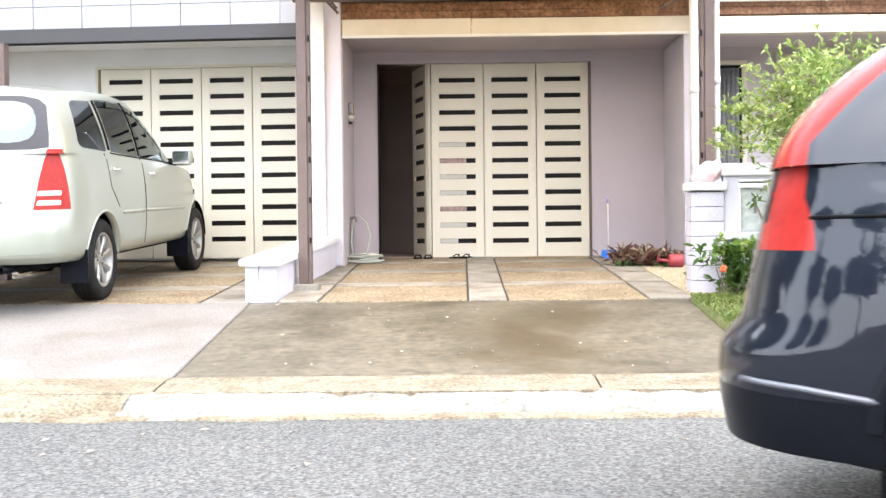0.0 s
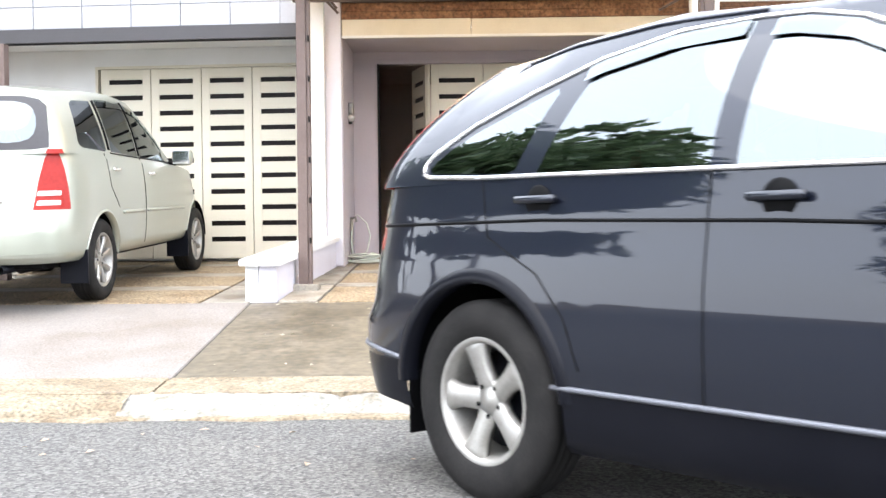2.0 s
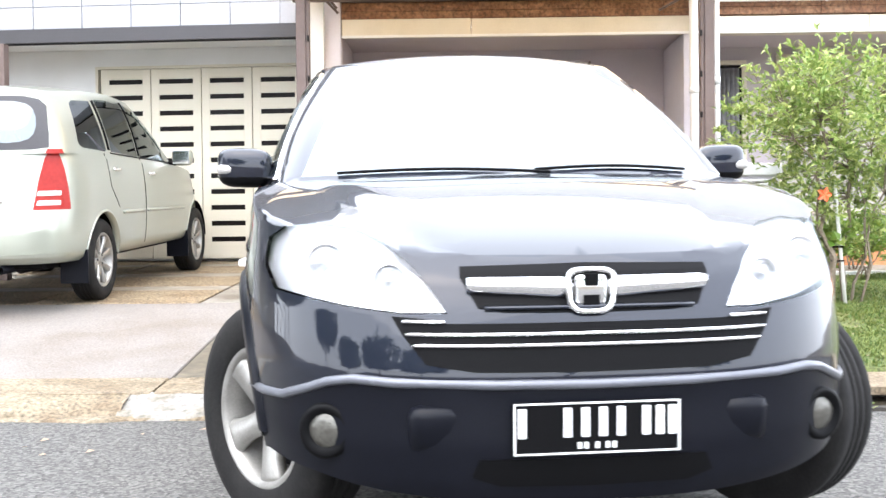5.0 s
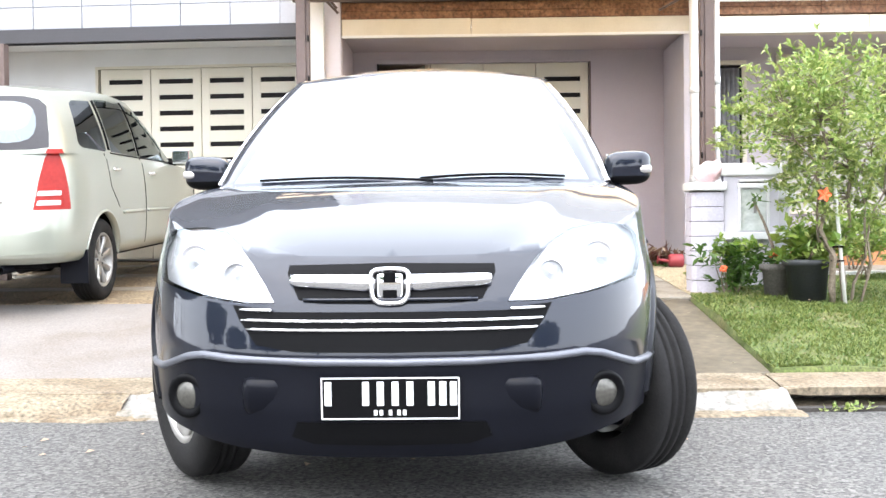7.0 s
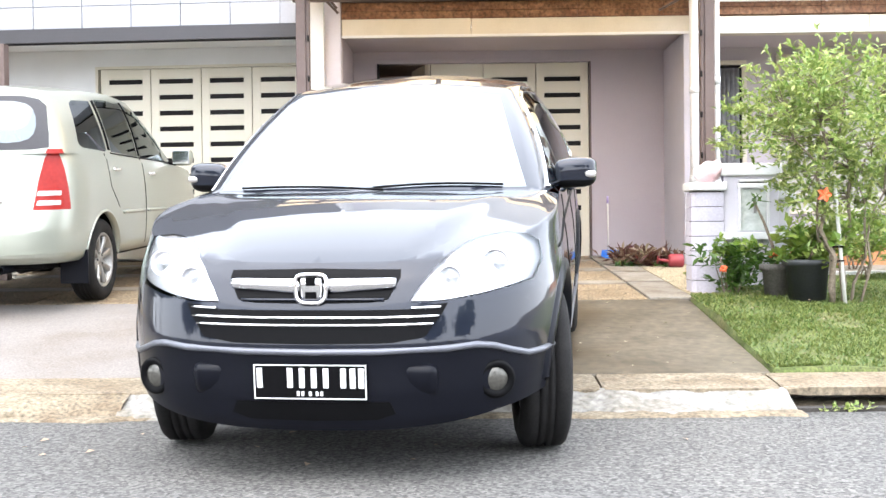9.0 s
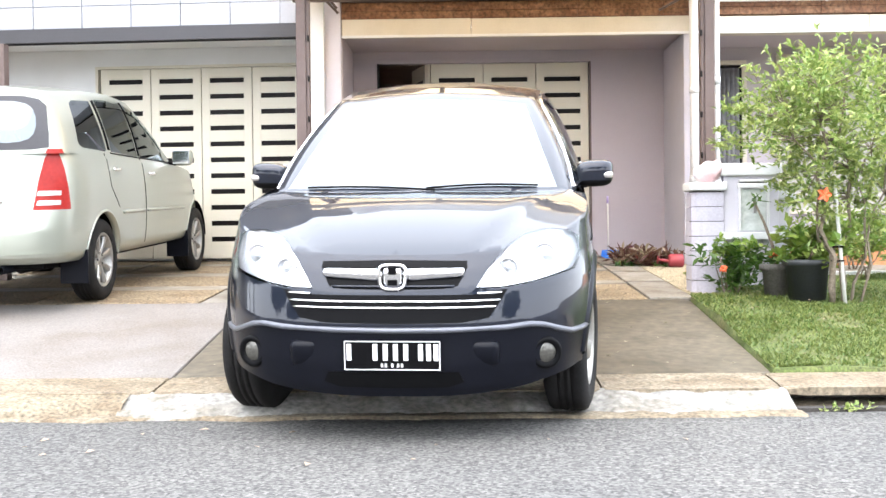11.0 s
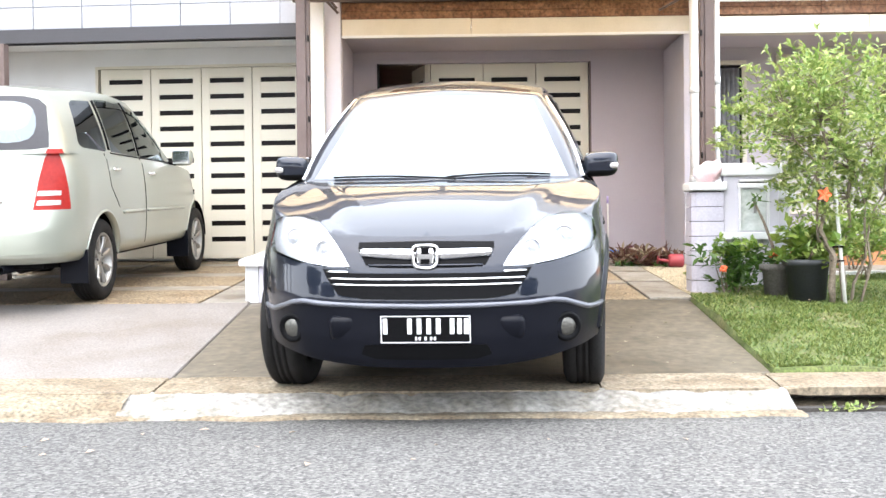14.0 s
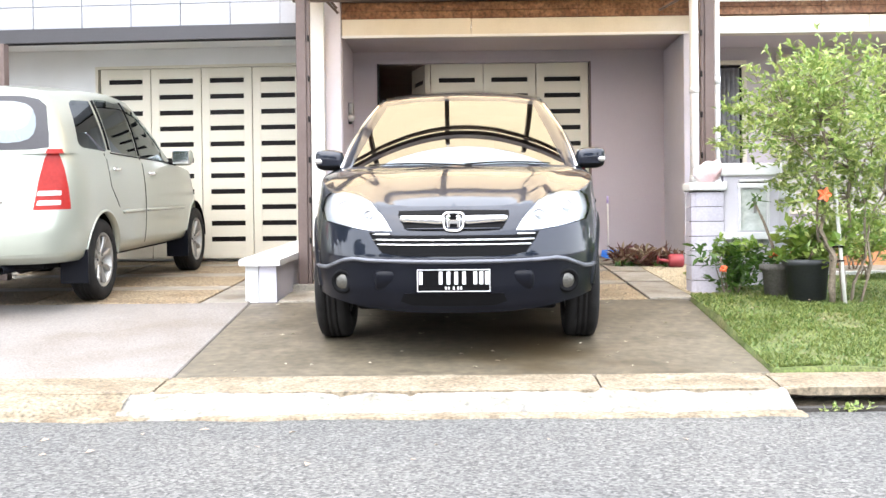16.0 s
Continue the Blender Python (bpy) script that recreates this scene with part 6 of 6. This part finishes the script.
def potted():
    p, z = pot("potted_shrub", "broad-leaved bright green shrub in a dark plastic pot", 2.53, 8.62, 0.13, 0.165, 0.31, "pot_dark")
    rnd = random.Random(9)
    sp = [((rnd.gauss(0, 0.10), rnd.gauss(0, 0.10), rnd.uniform(0.28, 0.52)), (rnd.gauss(0, 1), rnd.gauss(0, 1), rnd.uniform(-0.1, 0.9)), rnd.uniform(0.05, 0.13), 5) for _ in range(75)]
    leaf_cloud("foliage", p, sp, "leaf_big", 0.095, 0.034, seed=3)
    bm = bmesh.new()
    for _ in range(6):
        tube(bm, stem_pts((rnd.gauss(0, 0.03), rnd.gauss(0, 0.03), 0.25), (rnd.gauss(0, 0.1), rnd.gauss(0, 0.1), 0.5), 0.02, rnd, 4), 0.006, 5, False, 0.003)
    part("stems", bm, "bark", p, "", True)
    p, z = pot("potted_frangipani", "bare-stemmed plant with narrow leaves in a grey pot", 2.37, 8.86, 0.09, 0.115, 0.24, "pot_grey")
    sp = [((rnd.gauss(0, 0.03), rnd.gauss(0, 0.03), 0.24), (rnd.gauss(0, 1), rnd.gauss(0, 1), 0.7), 0.10, 6) for _ in range(16)]
    sp += [((-0.165, 0.0, 0.705), (rnd.gauss(0, 1), rnd.gauss(0, 1), 0.3), 0.04, 3) for _ in range(5)]
    leaf_cloud("foliage", p, sp, "leaf_dark", 0.10, 0.013, seed=4)
    bm = bmesh.new()
    tube(bm, [(0.0, 0, 0.2), (-0.03, 0, 0.38), (-0.09, 0, 0.55), (-0.165, 0, 0.71)], 0.014, 7, False, 0.009)
    part("stem", bm, "bark", p, "", True)
    # shrub with orange flowers before the letterbox
    x, y = 2.06, 9.05
    s = thing("ixora_shrub", "dark green flowering shrub with orange blooms beside the letterbox", "shrub", (x, y, zg(y)))
    sp = [((rnd.gauss(0.05, 0.12), rnd.gauss(0, 0.09), rnd.uniform(0.06, 0.36)), (rnd.gauss(0, 1), rnd.gauss(0, 1), rnd.uniform(0, 1)), rnd.uniform(0.06, 0.13), 7) for _ in range(80)]
    leaf_cloud("foliage", s, sp, "leaf_dark", 0.075, 0.019, seed=6)
    sp = [((rnd.gauss(0.0, 0.12), rnd.gauss(-0.05, 0.08), rnd.uniform(0.30, 0.42)), (rnd.gauss(0, 1), rnd.gauss(0, 1), 0.5), 0.08, 6) for _ in range(26)]
    leaf_cloud("young_foliage", s, sp, "leaf_big", 0.075, 0.02, seed=16)
    bm = bmesh.new()
    for _ in range(7):
        tube(bm, stem_pts((rnd.gauss(0, 0.03), rnd.gauss(0, 0.03), -0.03), (rnd.gauss(0.05, 0.12), rnd.gauss(0, 0.09), 0.3), 0.02, rnd, 4), 0.008, 5, False, 0.003)
    part("stems", bm, "bark", s, "", True)
    for fx, fy, fz in ((-0.09, -0.20, 0.215), (0.27, -0.25, 0.32)):
        bm = bmesh.new()
        for _ in range(22):
            a, b = rnd.uniform(0, 6.28), rnd.uniform(-0.6, 1.2)
            c = Vector((fx, fy, fz)) + Vector((math.cos(a) * math.cos(b), math.sin(a) * math.cos(b), math.sin(b))) * 0.026
            bmesh.ops.create_icosphere(bm, subdivisions=1, radius=0.010, matrix=Matrix.Translation(c))
        part("bloom", bm, "flower", s, "orange flower cluster")
    # red bed by the porch
    s = thing("red_leaf_bed", "low bed of dark red and cream striped foliage plants", "shrub", (1.86, 11.95, zg(11.95)))
    sp = []
    for _ in range(34):
        o = (rnd.uniform(-0.30, 0.30), rnd.uniform(-0.12, 0.15), 0.02)
        for _ in range(3):
            sp.append((o, (rnd.gauss(0, 0.7), rnd.gauss(0, 0.7), 1.0), rnd.uniform(0.08, 0.22), 4))
    leaf_cloud("foliage", s, sp, "leaf_red", 0.13, 0.022, seed=8)
    leaf_cloud("striped_foliage", s, sp[::3], "leaf_cream", 0.12, 0.016, seed=9, label="cream-striped leaves")
    sp = [((rnd.uniform(-0.3, 0.3), rnd.uniform(-0.2, 0.0), 0.0), (rnd.gauss(0, 1), rnd.gauss(0, 1), 0.4), 0.06, 6) for _ in range(26)]
    leaf_cloud("undergrowth", s, sp, "leaf_dark", 0.06, 0.012, seed=18)
    # shrubs behind the lawn
    for i, (x, y) in enumerate(((3.55, 10.3), (4.0, 10.45), (3.75, 11.3))):
        s = thing("border_shrub", "light green shrub at the back of the lawn", "shrub", (x, y, zg(y)), group="border shrubs")
        sp = [((rnd.gauss(0, 0.16), rnd.gauss(0, 0.14), rnd.uniform(0.12, 0.5)), (rnd.gauss(0, 1), rnd.gauss(0, 1), rnd.uniform(0, 1)), rnd.uniform(0.06, 0.16), 7) for _ in range(70)]
        leaf_cloud("foliage", s, sp, "leaf_big", 0.09, 0.022, seed=30 + i)
        bm = bmesh.new()
        for _ in range(5):
            tube(bm, stem_pts((rnd.gauss(0, 0.03), rnd.gauss(0, 0.03), -0.02), (rnd.gauss(0, 0.14), rnd.gauss(0, 0.12), 0.35), 0.02, rnd, 4), 0.008, 5, False, 0.003)
        part("stems", bm, "bark", s, "", True)
    w = thing("gutter_weed", "small green weed growing from the gutter", "weed", (1.98, 6.0, 0.0))
    sp = [((rnd.gauss(0, 0.06), rnd.gauss(0, 0.02), 0.0), (rnd.gauss(0, 1), rnd.gauss(0, 0.6), 0.7), 0.05, 6) for _ in range(14)]
    leaf_cloud("foliage", w, sp, "leaf_tree", 0.03, 0.007, seed=40)


potted()


def gate_pillar():
    """Stone pillar in curved courses, with the letterbox block beside it."""
    y0 = 9.40
    p = thing("gate_pillar", "pale lavender stone gate pillar in seven courses", "pillar", (1.955, y0, zg(y0) - 0.02))
    for i in range(7):
        z0 = i * 0.118
        bm = boxed(-0.125, 0.125, -0.02, 0.20, z0, z0 + 0.112, 0.004)
        prof = [(-0.125, -0.02), (-0.09, -0.055), (0.0, -0.065), (0.125, -0.065)]
        b2 = bmesh.new()
        lo = [b2.verts.new((x, y, z0)) for x, y in prof] + [b2.verts.new((0.125, -0.019, z0)), b2.verts.new((-0.125, -0.019, z0))]
        f = b2.faces.new(lo)
        r = bmesh.ops.extrude_face_region(b2, geom=[f])
        for v in r["geom"]:
            if isinstance(v, bmesh.types.BMVert):
                v.co.z += 0.112
        bm.free()
        box(b2, -0.125, 0.125, -0.018, 0.20, z0, z0 + 0.112)
        part("course", b2, "lavender_stone", p)
    part("core", boxed(-0.10, 0.12, -0.012, 0.19, 0, 0.83), "joint", p)
    part("cap", boxed(-0.15, 0.15, -0.09, 0.22, 0.832, 0.90, 0.012), "white", p, "white cap slab")
    w = structure("wall_garden", boxed(2.082, 2.64, 9.46, 9.58, 0.38, 1.17), "white_lav", "low pale garden wall of upright boards")
    for i in range(5):
        part("panel", boxed(2.085 + i * 0.11, 2.19 + i * 0.11, 9.445, 9.459, 0.42, 1.16, 0.003), "white_lav", w)
    part("cap", boxed(2.10, 2.68, 9.42, 9.62, 1.172, 1.24, 0.01), "white", w)
    b = thing("letterbox", "white masonry letterbox block with a recessed panel", "letterbox", (2.30, 9.36, 0.86))
    part("block", boxed(-0.215, 0.225, 0.0, 0.085, 0.05, 0.59, 0.006), "white_lav", b)
    part("top", boxed(-0.235, 0.245, -0.03, 0.20, 0.50, 0.60, 0.012), "white", b)
    part("base", boxed(-0.24, 0.25, -0.05, 0.085, -0.01, 0.05, 0.008), "white", b)
    for x0, x1, z0, z1 in ((-0.10, -0.08, 0.06, 0.42), (0.125, 0.145, 0.06, 0.42), (-0.11, 0.155, 0.40, 0.44), (-0.10, 0.145, 0.45, 0.47)):
        part("moulding", boxed(x0, x1, -0.03, -0.001, z0, z1, 0.005), "white", b)
    part("slot", boxed(-0.09, 0.13, -0.006, -0.002, 0.441, 0.449), "slot", b, "dark letter slot")
    part("plaque", boxed(-0.078, 0.123, -0.012, -0.002, 0.062, 0.395, 0.004), "plaque", b, "marbled grey-white plaque")
    part("number_bar", boxed(0.02, 0.045, -0.018, -0.013, 0.20, 0.28, 0.003), "metal_grey", b, "plain grey bar")
    bag = thing("plastic_bag", "crumpled white and pink plastic bag on the pillar cap", "bag", (1.955, 9.42, zg(9.4) + 0.878))
    bm = bmesh.new()
    bmesh.ops.create_icosphere(bm, subdivisions=4, radius=1)
    for v in bm.verts:
        n = noise.noise(v.co * 2.0) * 0.18 + noise.noise(v.co * 6) * 0.07
        v.co = Vector((v.co.x * 0.125, v.co.y * 0.10, v.co.z * 0.088)) * (1 + n)
        v.co.z = max(v.co.z + 0.080, 0.003) + (0.035 * max(0, v.co.x / 0.125))
        v.co.x += 0.03
    part("body", bm, "bag", bag, "", True)


M["plaque"] = mat("marbled_plaque", (0.52, 0.54, 0.52), 0.35, spread=0.08, fine=30, coarse=14, bump=0.02, second=(0.30, 0.34, 0.31), amount=0.8)
gate_pillar()


def clutter():
    # hose on the porch wall
    h = thing("garden_hose", "pale coiled garden hose heaped by the porch wall", "hose", (-1.13, 12.55, zg(12.55)))
    bm = bmesh.new()
    rnd = random.Random(2)
    pts = []
    for i in range(150):
        a = i * 0.26
        r = 0.13 + 0.035 * math.sin(i * 0.07) + rnd.uniform(-0.004, 0.004)
        pts.append((r * 1.25 * math.cos(a) + 0.06, r * 0.7 * math.sin(a), 0.014 + 0.0006 * i + 0.008 * math.sin(i * 0.6)))
    tube(bm, pts, 0.010, 6)
    part("coil", bm, "hose", h, "", True)
    bm = bmesh.new()
    tube(bm, [(-0.06, 0.0, 0.05), (-0.085, 0.05, 0.25), (-0.07, 0.08, 0.48), (-0.02, 0.08, 0.53), (0.08, 0.06, 0.44), (0.12, 0.05, 0.30), (0.09, 0.0, 0.14), (0.02, 0.0, 0.06)], 0.009, 6)
    part("loop", bm, "hose", h, "", True)
    t = thing("wall_tap", "small dark tap on a pipe at the porch wall", "tap", (-1.215, 12.62, zg(12.6)))
    bm = bmesh.new()
    tube(bm, [(0, 0, 0), (0, 0, 0.50)], 0.014, 8)
    part("pipe", bm, "metal_grey", t, "", True)
    bm = bmesh.new()
    tube(bm, [(0, 0, 0.48), (0.05, -0.02, 0.50), (0.06, -0.02, 0.45)], 0.014, 8)
    part("spout", bm, "metal_grey", t, "", True)
    m = thing("meter_box", "small grey water meter on the porch wall", "meter", (-1.243, 12.75, 2.16))
    part("case", boxed(0, 0.055, -0.055, 0.055, 0.06, 0.20, 0.012), "metal_grey", m)
    part("dial", lathe(bmesh.new(), [(0.045, 0), (0.045, 0.03), (0.0001, 0.035)], 20, pose(0.03, -0.056, 0.03, 90, 0, 0)), "clear_lens", m, "", True)
    part("bracket", boxed(0.0, 0.035, -0.035, 0.035, -0.03, 0.06, 0.006), "black", m)
    # dustpan with a long handle
    d = thing("long_dustpan", "blue dustpan with a white upright stick", "dustpan", (1.645, 12.95, zg(12.95)))
    bm = bmesh.new()
    prof = [(-0.13, -0.09), (0.13, -0.09), (0.10, 0.08), (-0.10, 0.08)]
    lo = [bm.verts.new((x, y, 0.0)) for x, y in prof]
    bm.faces.new(lo)
    r = bmesh.ops.extrude_face_region(bm, geom=list(bm.faces))
    for v in r["geom"]:
        if isinstance(v, bmesh.types.BMVert):
            v.co.z += 0.02 if v.co.y < 0 else 0.09
    part("pan", bm, "blue", d)
    bm = bmesh.new()
    tube(bm, [(-0.03, 0.06, 0.05), (-0.03, 0.10, 0.62)], 0.009, 8)
    part("stick", bm, "pole", d, "white stick", True)
    bm = bmesh.new()
    tube(bm, [(-0.03, 0.10, 0.61), (-0.03, 0.105, 0.69)], 0.012, 8)
    part("grip", bm, "grip", d, "lilac grip", True)
    # sandals
    for x, y, a in ((-0.52, 13.13, 8), (-0.09, 13.16, -12)):
        for k in (0, 1):
            s = thing("sandal", "black rubber sandal lying on the carport floor", "sandal", (x + 0.115 * k, y + 0.02 * k, zg(y)), "sandals by the door", a + 70)
            bm = bmesh.new()
            ring = []
            for i in range(18):
                q = 2 * math.pi * i / 18
                ring.append(bm.verts.new((0.125 * math.cos(q), 0.045 * math.sin(q) * (1 + 0.2 * math.cos(q)), 0.0)))
            bm.faces.new(ring)
            r = bmesh.ops.extrude_face_region(bm, geom=list(bm.faces))
            for v in r["geom"]:
                if isinstance(v, bmesh.types.BMVert):
                    v.co.z += 0.018
            part("sole", bm, "black", s)
            bm = bmesh.new()
            tube(bm, [(0.0, -0.045, 0.015), (0.04, -0.02, 0.045), (0.07, 0, 0.03)], 0.007, 6)
            tube(bm, [(0.0, 0.045, 0.015), (0.04, 0.02, 0.045), (0.07, 0, 0.03)], 0.007, 6)
            part("strap", bm, "black", s, "", True)
    r = thing("watering_can", "dull red plastic watering can lying by the plants", "watering can", (2.10, 11.70, zg(11.7)))
    part("body", lathe(bmesh.new(), [(0.0001, 0), (0.06, 0), (0.068, 0.02), (0.068, 0.13), (0.05, 0.15), (0.0001, 0.15)], 20, pose(0.10, 0, 0.068, 0, -90, 0)), "red_plastic", r, "", True)
    part("spout", lathe(bmesh.new(), [(0.02, 0), (0.012, 0.1), (0.045, 0.12), (0.0001, 0.125)], 14, pose(-0.04, 0, 0.06, 0, -80, 0)), "red_plastic", r, "", True)
    # litter
    rnd = random.Random(77)

    def bits(name, label, n, material, xr, yr, size):
        bm = bmesh.new()
        for _ in range(n):
            x, y = rnd.uniform(*xr), rnd.uniform(*yr)
            lift = mound(x, y) + 0.02 if x > 1.75 and y > 6.52 else 0.0
            a, s = rnd.uniform(0, 6.28), size * rnd.uniform(0.5, 1.3)
            z = zg(y) + 0.004 + lift
            c = [(1, 0, 0.2), (0.2, 0.5, 0.5), (-1, 0.1, 0.15), (-0.1, -0.5, 0.3)]
            vs = [bm.verts.new((x + s * (p * math.cos(a) - q * math.sin(a)), y + s * (p * math.sin(a) + q * math.cos(a)), z + s * h)) for p, q, h in c]
            bm.faces.new(vs)
        tagged(part(name, bm, material), label=label, category="litter", kind="stuff")
    bits("fallen_petals", "small pale petals scattered over the dark drive", 60, "petal", (-1.5, 1.65), (6.6, 8.9), 0.016)
    bits("lawn_litter", "dry brown leaf litter on the lawn and kerb", 90, "dry_leaf", (1.8, 3.6), (6.2, 9.0), 0.016)
    bits("road_leaves", "few dry brown leaves lying on the asphalt", 16, "dry_leaf", (-2.4, 2.6), (4.5, 5.8), 0.022)
    # near-black strip: the kerb's shade on the damp gutter, painted as colour
    structure("gutter", boxed(1.70, 8.0, 6.02, 6.094, -0.07, 0.008), "joint", "near-black strip under the kerb, shade and damp put into its colour")


M["grip"] = mat("lilac_plastic", (0.35, 0.28, 0.5), 0.5, bump=0.0)
clutter()


def street_trees():
    """The trees across and along the road, out of view, that show in the car's paint and glass."""
    rnd = random.Random(5)
    for i, (x, y, h) in enumerate(((-13, -12, 6.8), (-6.5, -14, 6.0), (5.5, -13, 6.6), (15, -12, 6.8), (-24, -12, 7.0), (-13.5, 8.6, 8.5), (-18, 7.8, 12.0), (-27, 8.6, 15.0), (-26, -5.0, 9.0))):
        t = thing("street_tree", "broad dark green street tree beside the road", "tree", (x, y, 0), "street trees")
        bm = bmesh.new()
        tube(bm, stem_pts((0, 0, -0.1), (0.2, 0, h * 0.6), 0.1, rnd), 0.12, 10, False, 0.07)
        for k in range(6):
            a = k * 1.05
            tube(bm, stem_pts((0.1, 0, h * 0.4), (1.5 * math.cos(a), 1.5 * math.sin(a), h * 0.75), 0.1, rnd, 5), 0.07, 6, False, 0.02)
        part("trunk", bm, "bark", t, "", True)
        sp = []
        for _ in range(680):
            while True:
                q = Vector((rnd.uniform(-1, 1), rnd.uniform(-1, 1), rnd.uniform(-1, 1)))
                if q.length < 1 and noise.noise(q * 2.1 + Vector((i, 0, 0))) > -0.15:
                    break
            wide = h / 6.6
            sp.append(((q.x * 3.6 * wide, q.y * 2.4 * wide, h * 0.66 + q.z * h * 0.31), (q.x + rnd.gauss(0, 0.4), q.y + rnd.gauss(0, 0.4), rnd.gauss(0.2, 0.4)), rnd.uniform(0.4, 0.8), 9))
        leaf_cloud("crown", t, sp, "leaf_far", 0.34 * wide, 0.12 * wide, seed=50 + i)


street_trees()


def row_houses():
    """The houses that go on along the road past the neighbour's, out of view, that show in the car's glass."""
    for x, hw, z1, tone in ((-11.6, 2.9, 5.6, "white"), (-17.8, 2.9, 5.2, "cream")):
        h = thing("row_house", "two-storey terraced house with a grey pitched roof beside the road", "house", (x, 12.6, 0), "houses along the road")
        part("wall", boxed(-hw, hw, 0, 6.0, 0.5, z1), tone, h)
        bm = bmesh.new()
        a = [bm.verts.new(p) for p in ((-hw - 0.3, -0.7, z1 - 0.1), (hw + 0.3, -0.7, z1 - 0.1), (hw + 0.3, 3.0, z1 + 1.7), (-hw - 0.3, 3.0, z1 + 1.7), (hw + 0.3, 6.7, z1 - 0.1), (-hw - 0.3, 6.7, z1 - 0.1))]
        bm.faces.new((a[0], a[1], a[2], a[3]))
        bm.faces.new((a[3], a[2], a[4], a[5]))
        r = bmesh.ops.extrude_face_region(bm, geom=list(bm.faces))
        for v in r["geom"]:
            if isinstance(v, bmesh.types.BMVert):
                v.co.z += 0.12
        part("roof", bm, "clad", h, "grey roof")
        part("canopy_slab", boxed(-hw, hw, -2.6, -0.003, 2.95, 3.12, 0.01), "clad", h, "grey carport slab")
        for px in (-hw + 0.1, hw - 0.1):
            part("carport_post", boxed(px - 0.06, px + 0.06, -2.5, -2.38, 0.40, 2.948), "brown", h)
        for wx in (-1.5, 1.3):
            w = part("window", boxed(wx - 0.75, wx + 0.75, -0.03, -0.004, 3.6, 4.9), "curtain_dark", h, "window with a drawn grey curtain")
            for b in ((wx - 0.80, wx - 0.752, 3.55, 4.95), (wx + 0.752, wx + 0.80, 3.55, 4.95), (wx - 0.02, wx + 0.02, 3.6, 4.9)):
                part("window_frame", boxed(b[0], b[1], -0.06, -0.031, b[2], b[3]), "white", w)
        part("garage_door", boxed(-1.6, 1.6, -0.05, -0.004, 0.66, 2.7), "ivory", h, "ivory garage door")


row_houses()


def motions():
    ts = [r[0] for r in CAR_ROWS]
    walk(suv, [(t, pose(x, y, z, p, r, a)) for t, x, y, z, p, r, a in CAR_ROWS])
    # the wheels roll by the way that the rear axle goes, and the front pair steers
    way, total = [0.0], 0.0
    for a, b in zip(CAR_ROWS, CAR_ROWS[1:]):
        h = radians((a[6] + b[6]) / 2)
        total += (b[1] - a[1]) * -math.sin(h) + (b[2] - a[2]) * math.cos(h)
        way.append(total)
    st, sa = [0, 2, 4, 6.3, 7.5, 8.3, 9.0, 9.2, 10.2, 11.3, 12, 13, 14, 15, 16], [33, 33, 35, 34, 31, 24, 9, 4, -5, -8, -12, -9, -5, -1, 0]
    for w, x, y in suv_wheels:
        rows = []
        for k in range(65):
            t = k * 0.25
            roll = -float(np.interp(t, ts, way)) / 0.352
            steer = radians(float(np.interp(t, st, sa))) if y > 1 else 0.0
            side = Matrix.Identity(4) if x > 0 else Matrix.Rotation(math.pi, 4, "Z")
            m = Matrix.Translation((x, y, 0.352)) @ Matrix.Rotation(steer, 4, "Z") @ Matrix.Rotation(roll, 4, "X") @ side
            rows.append((t, m))
        walk(w, rows)


motions()
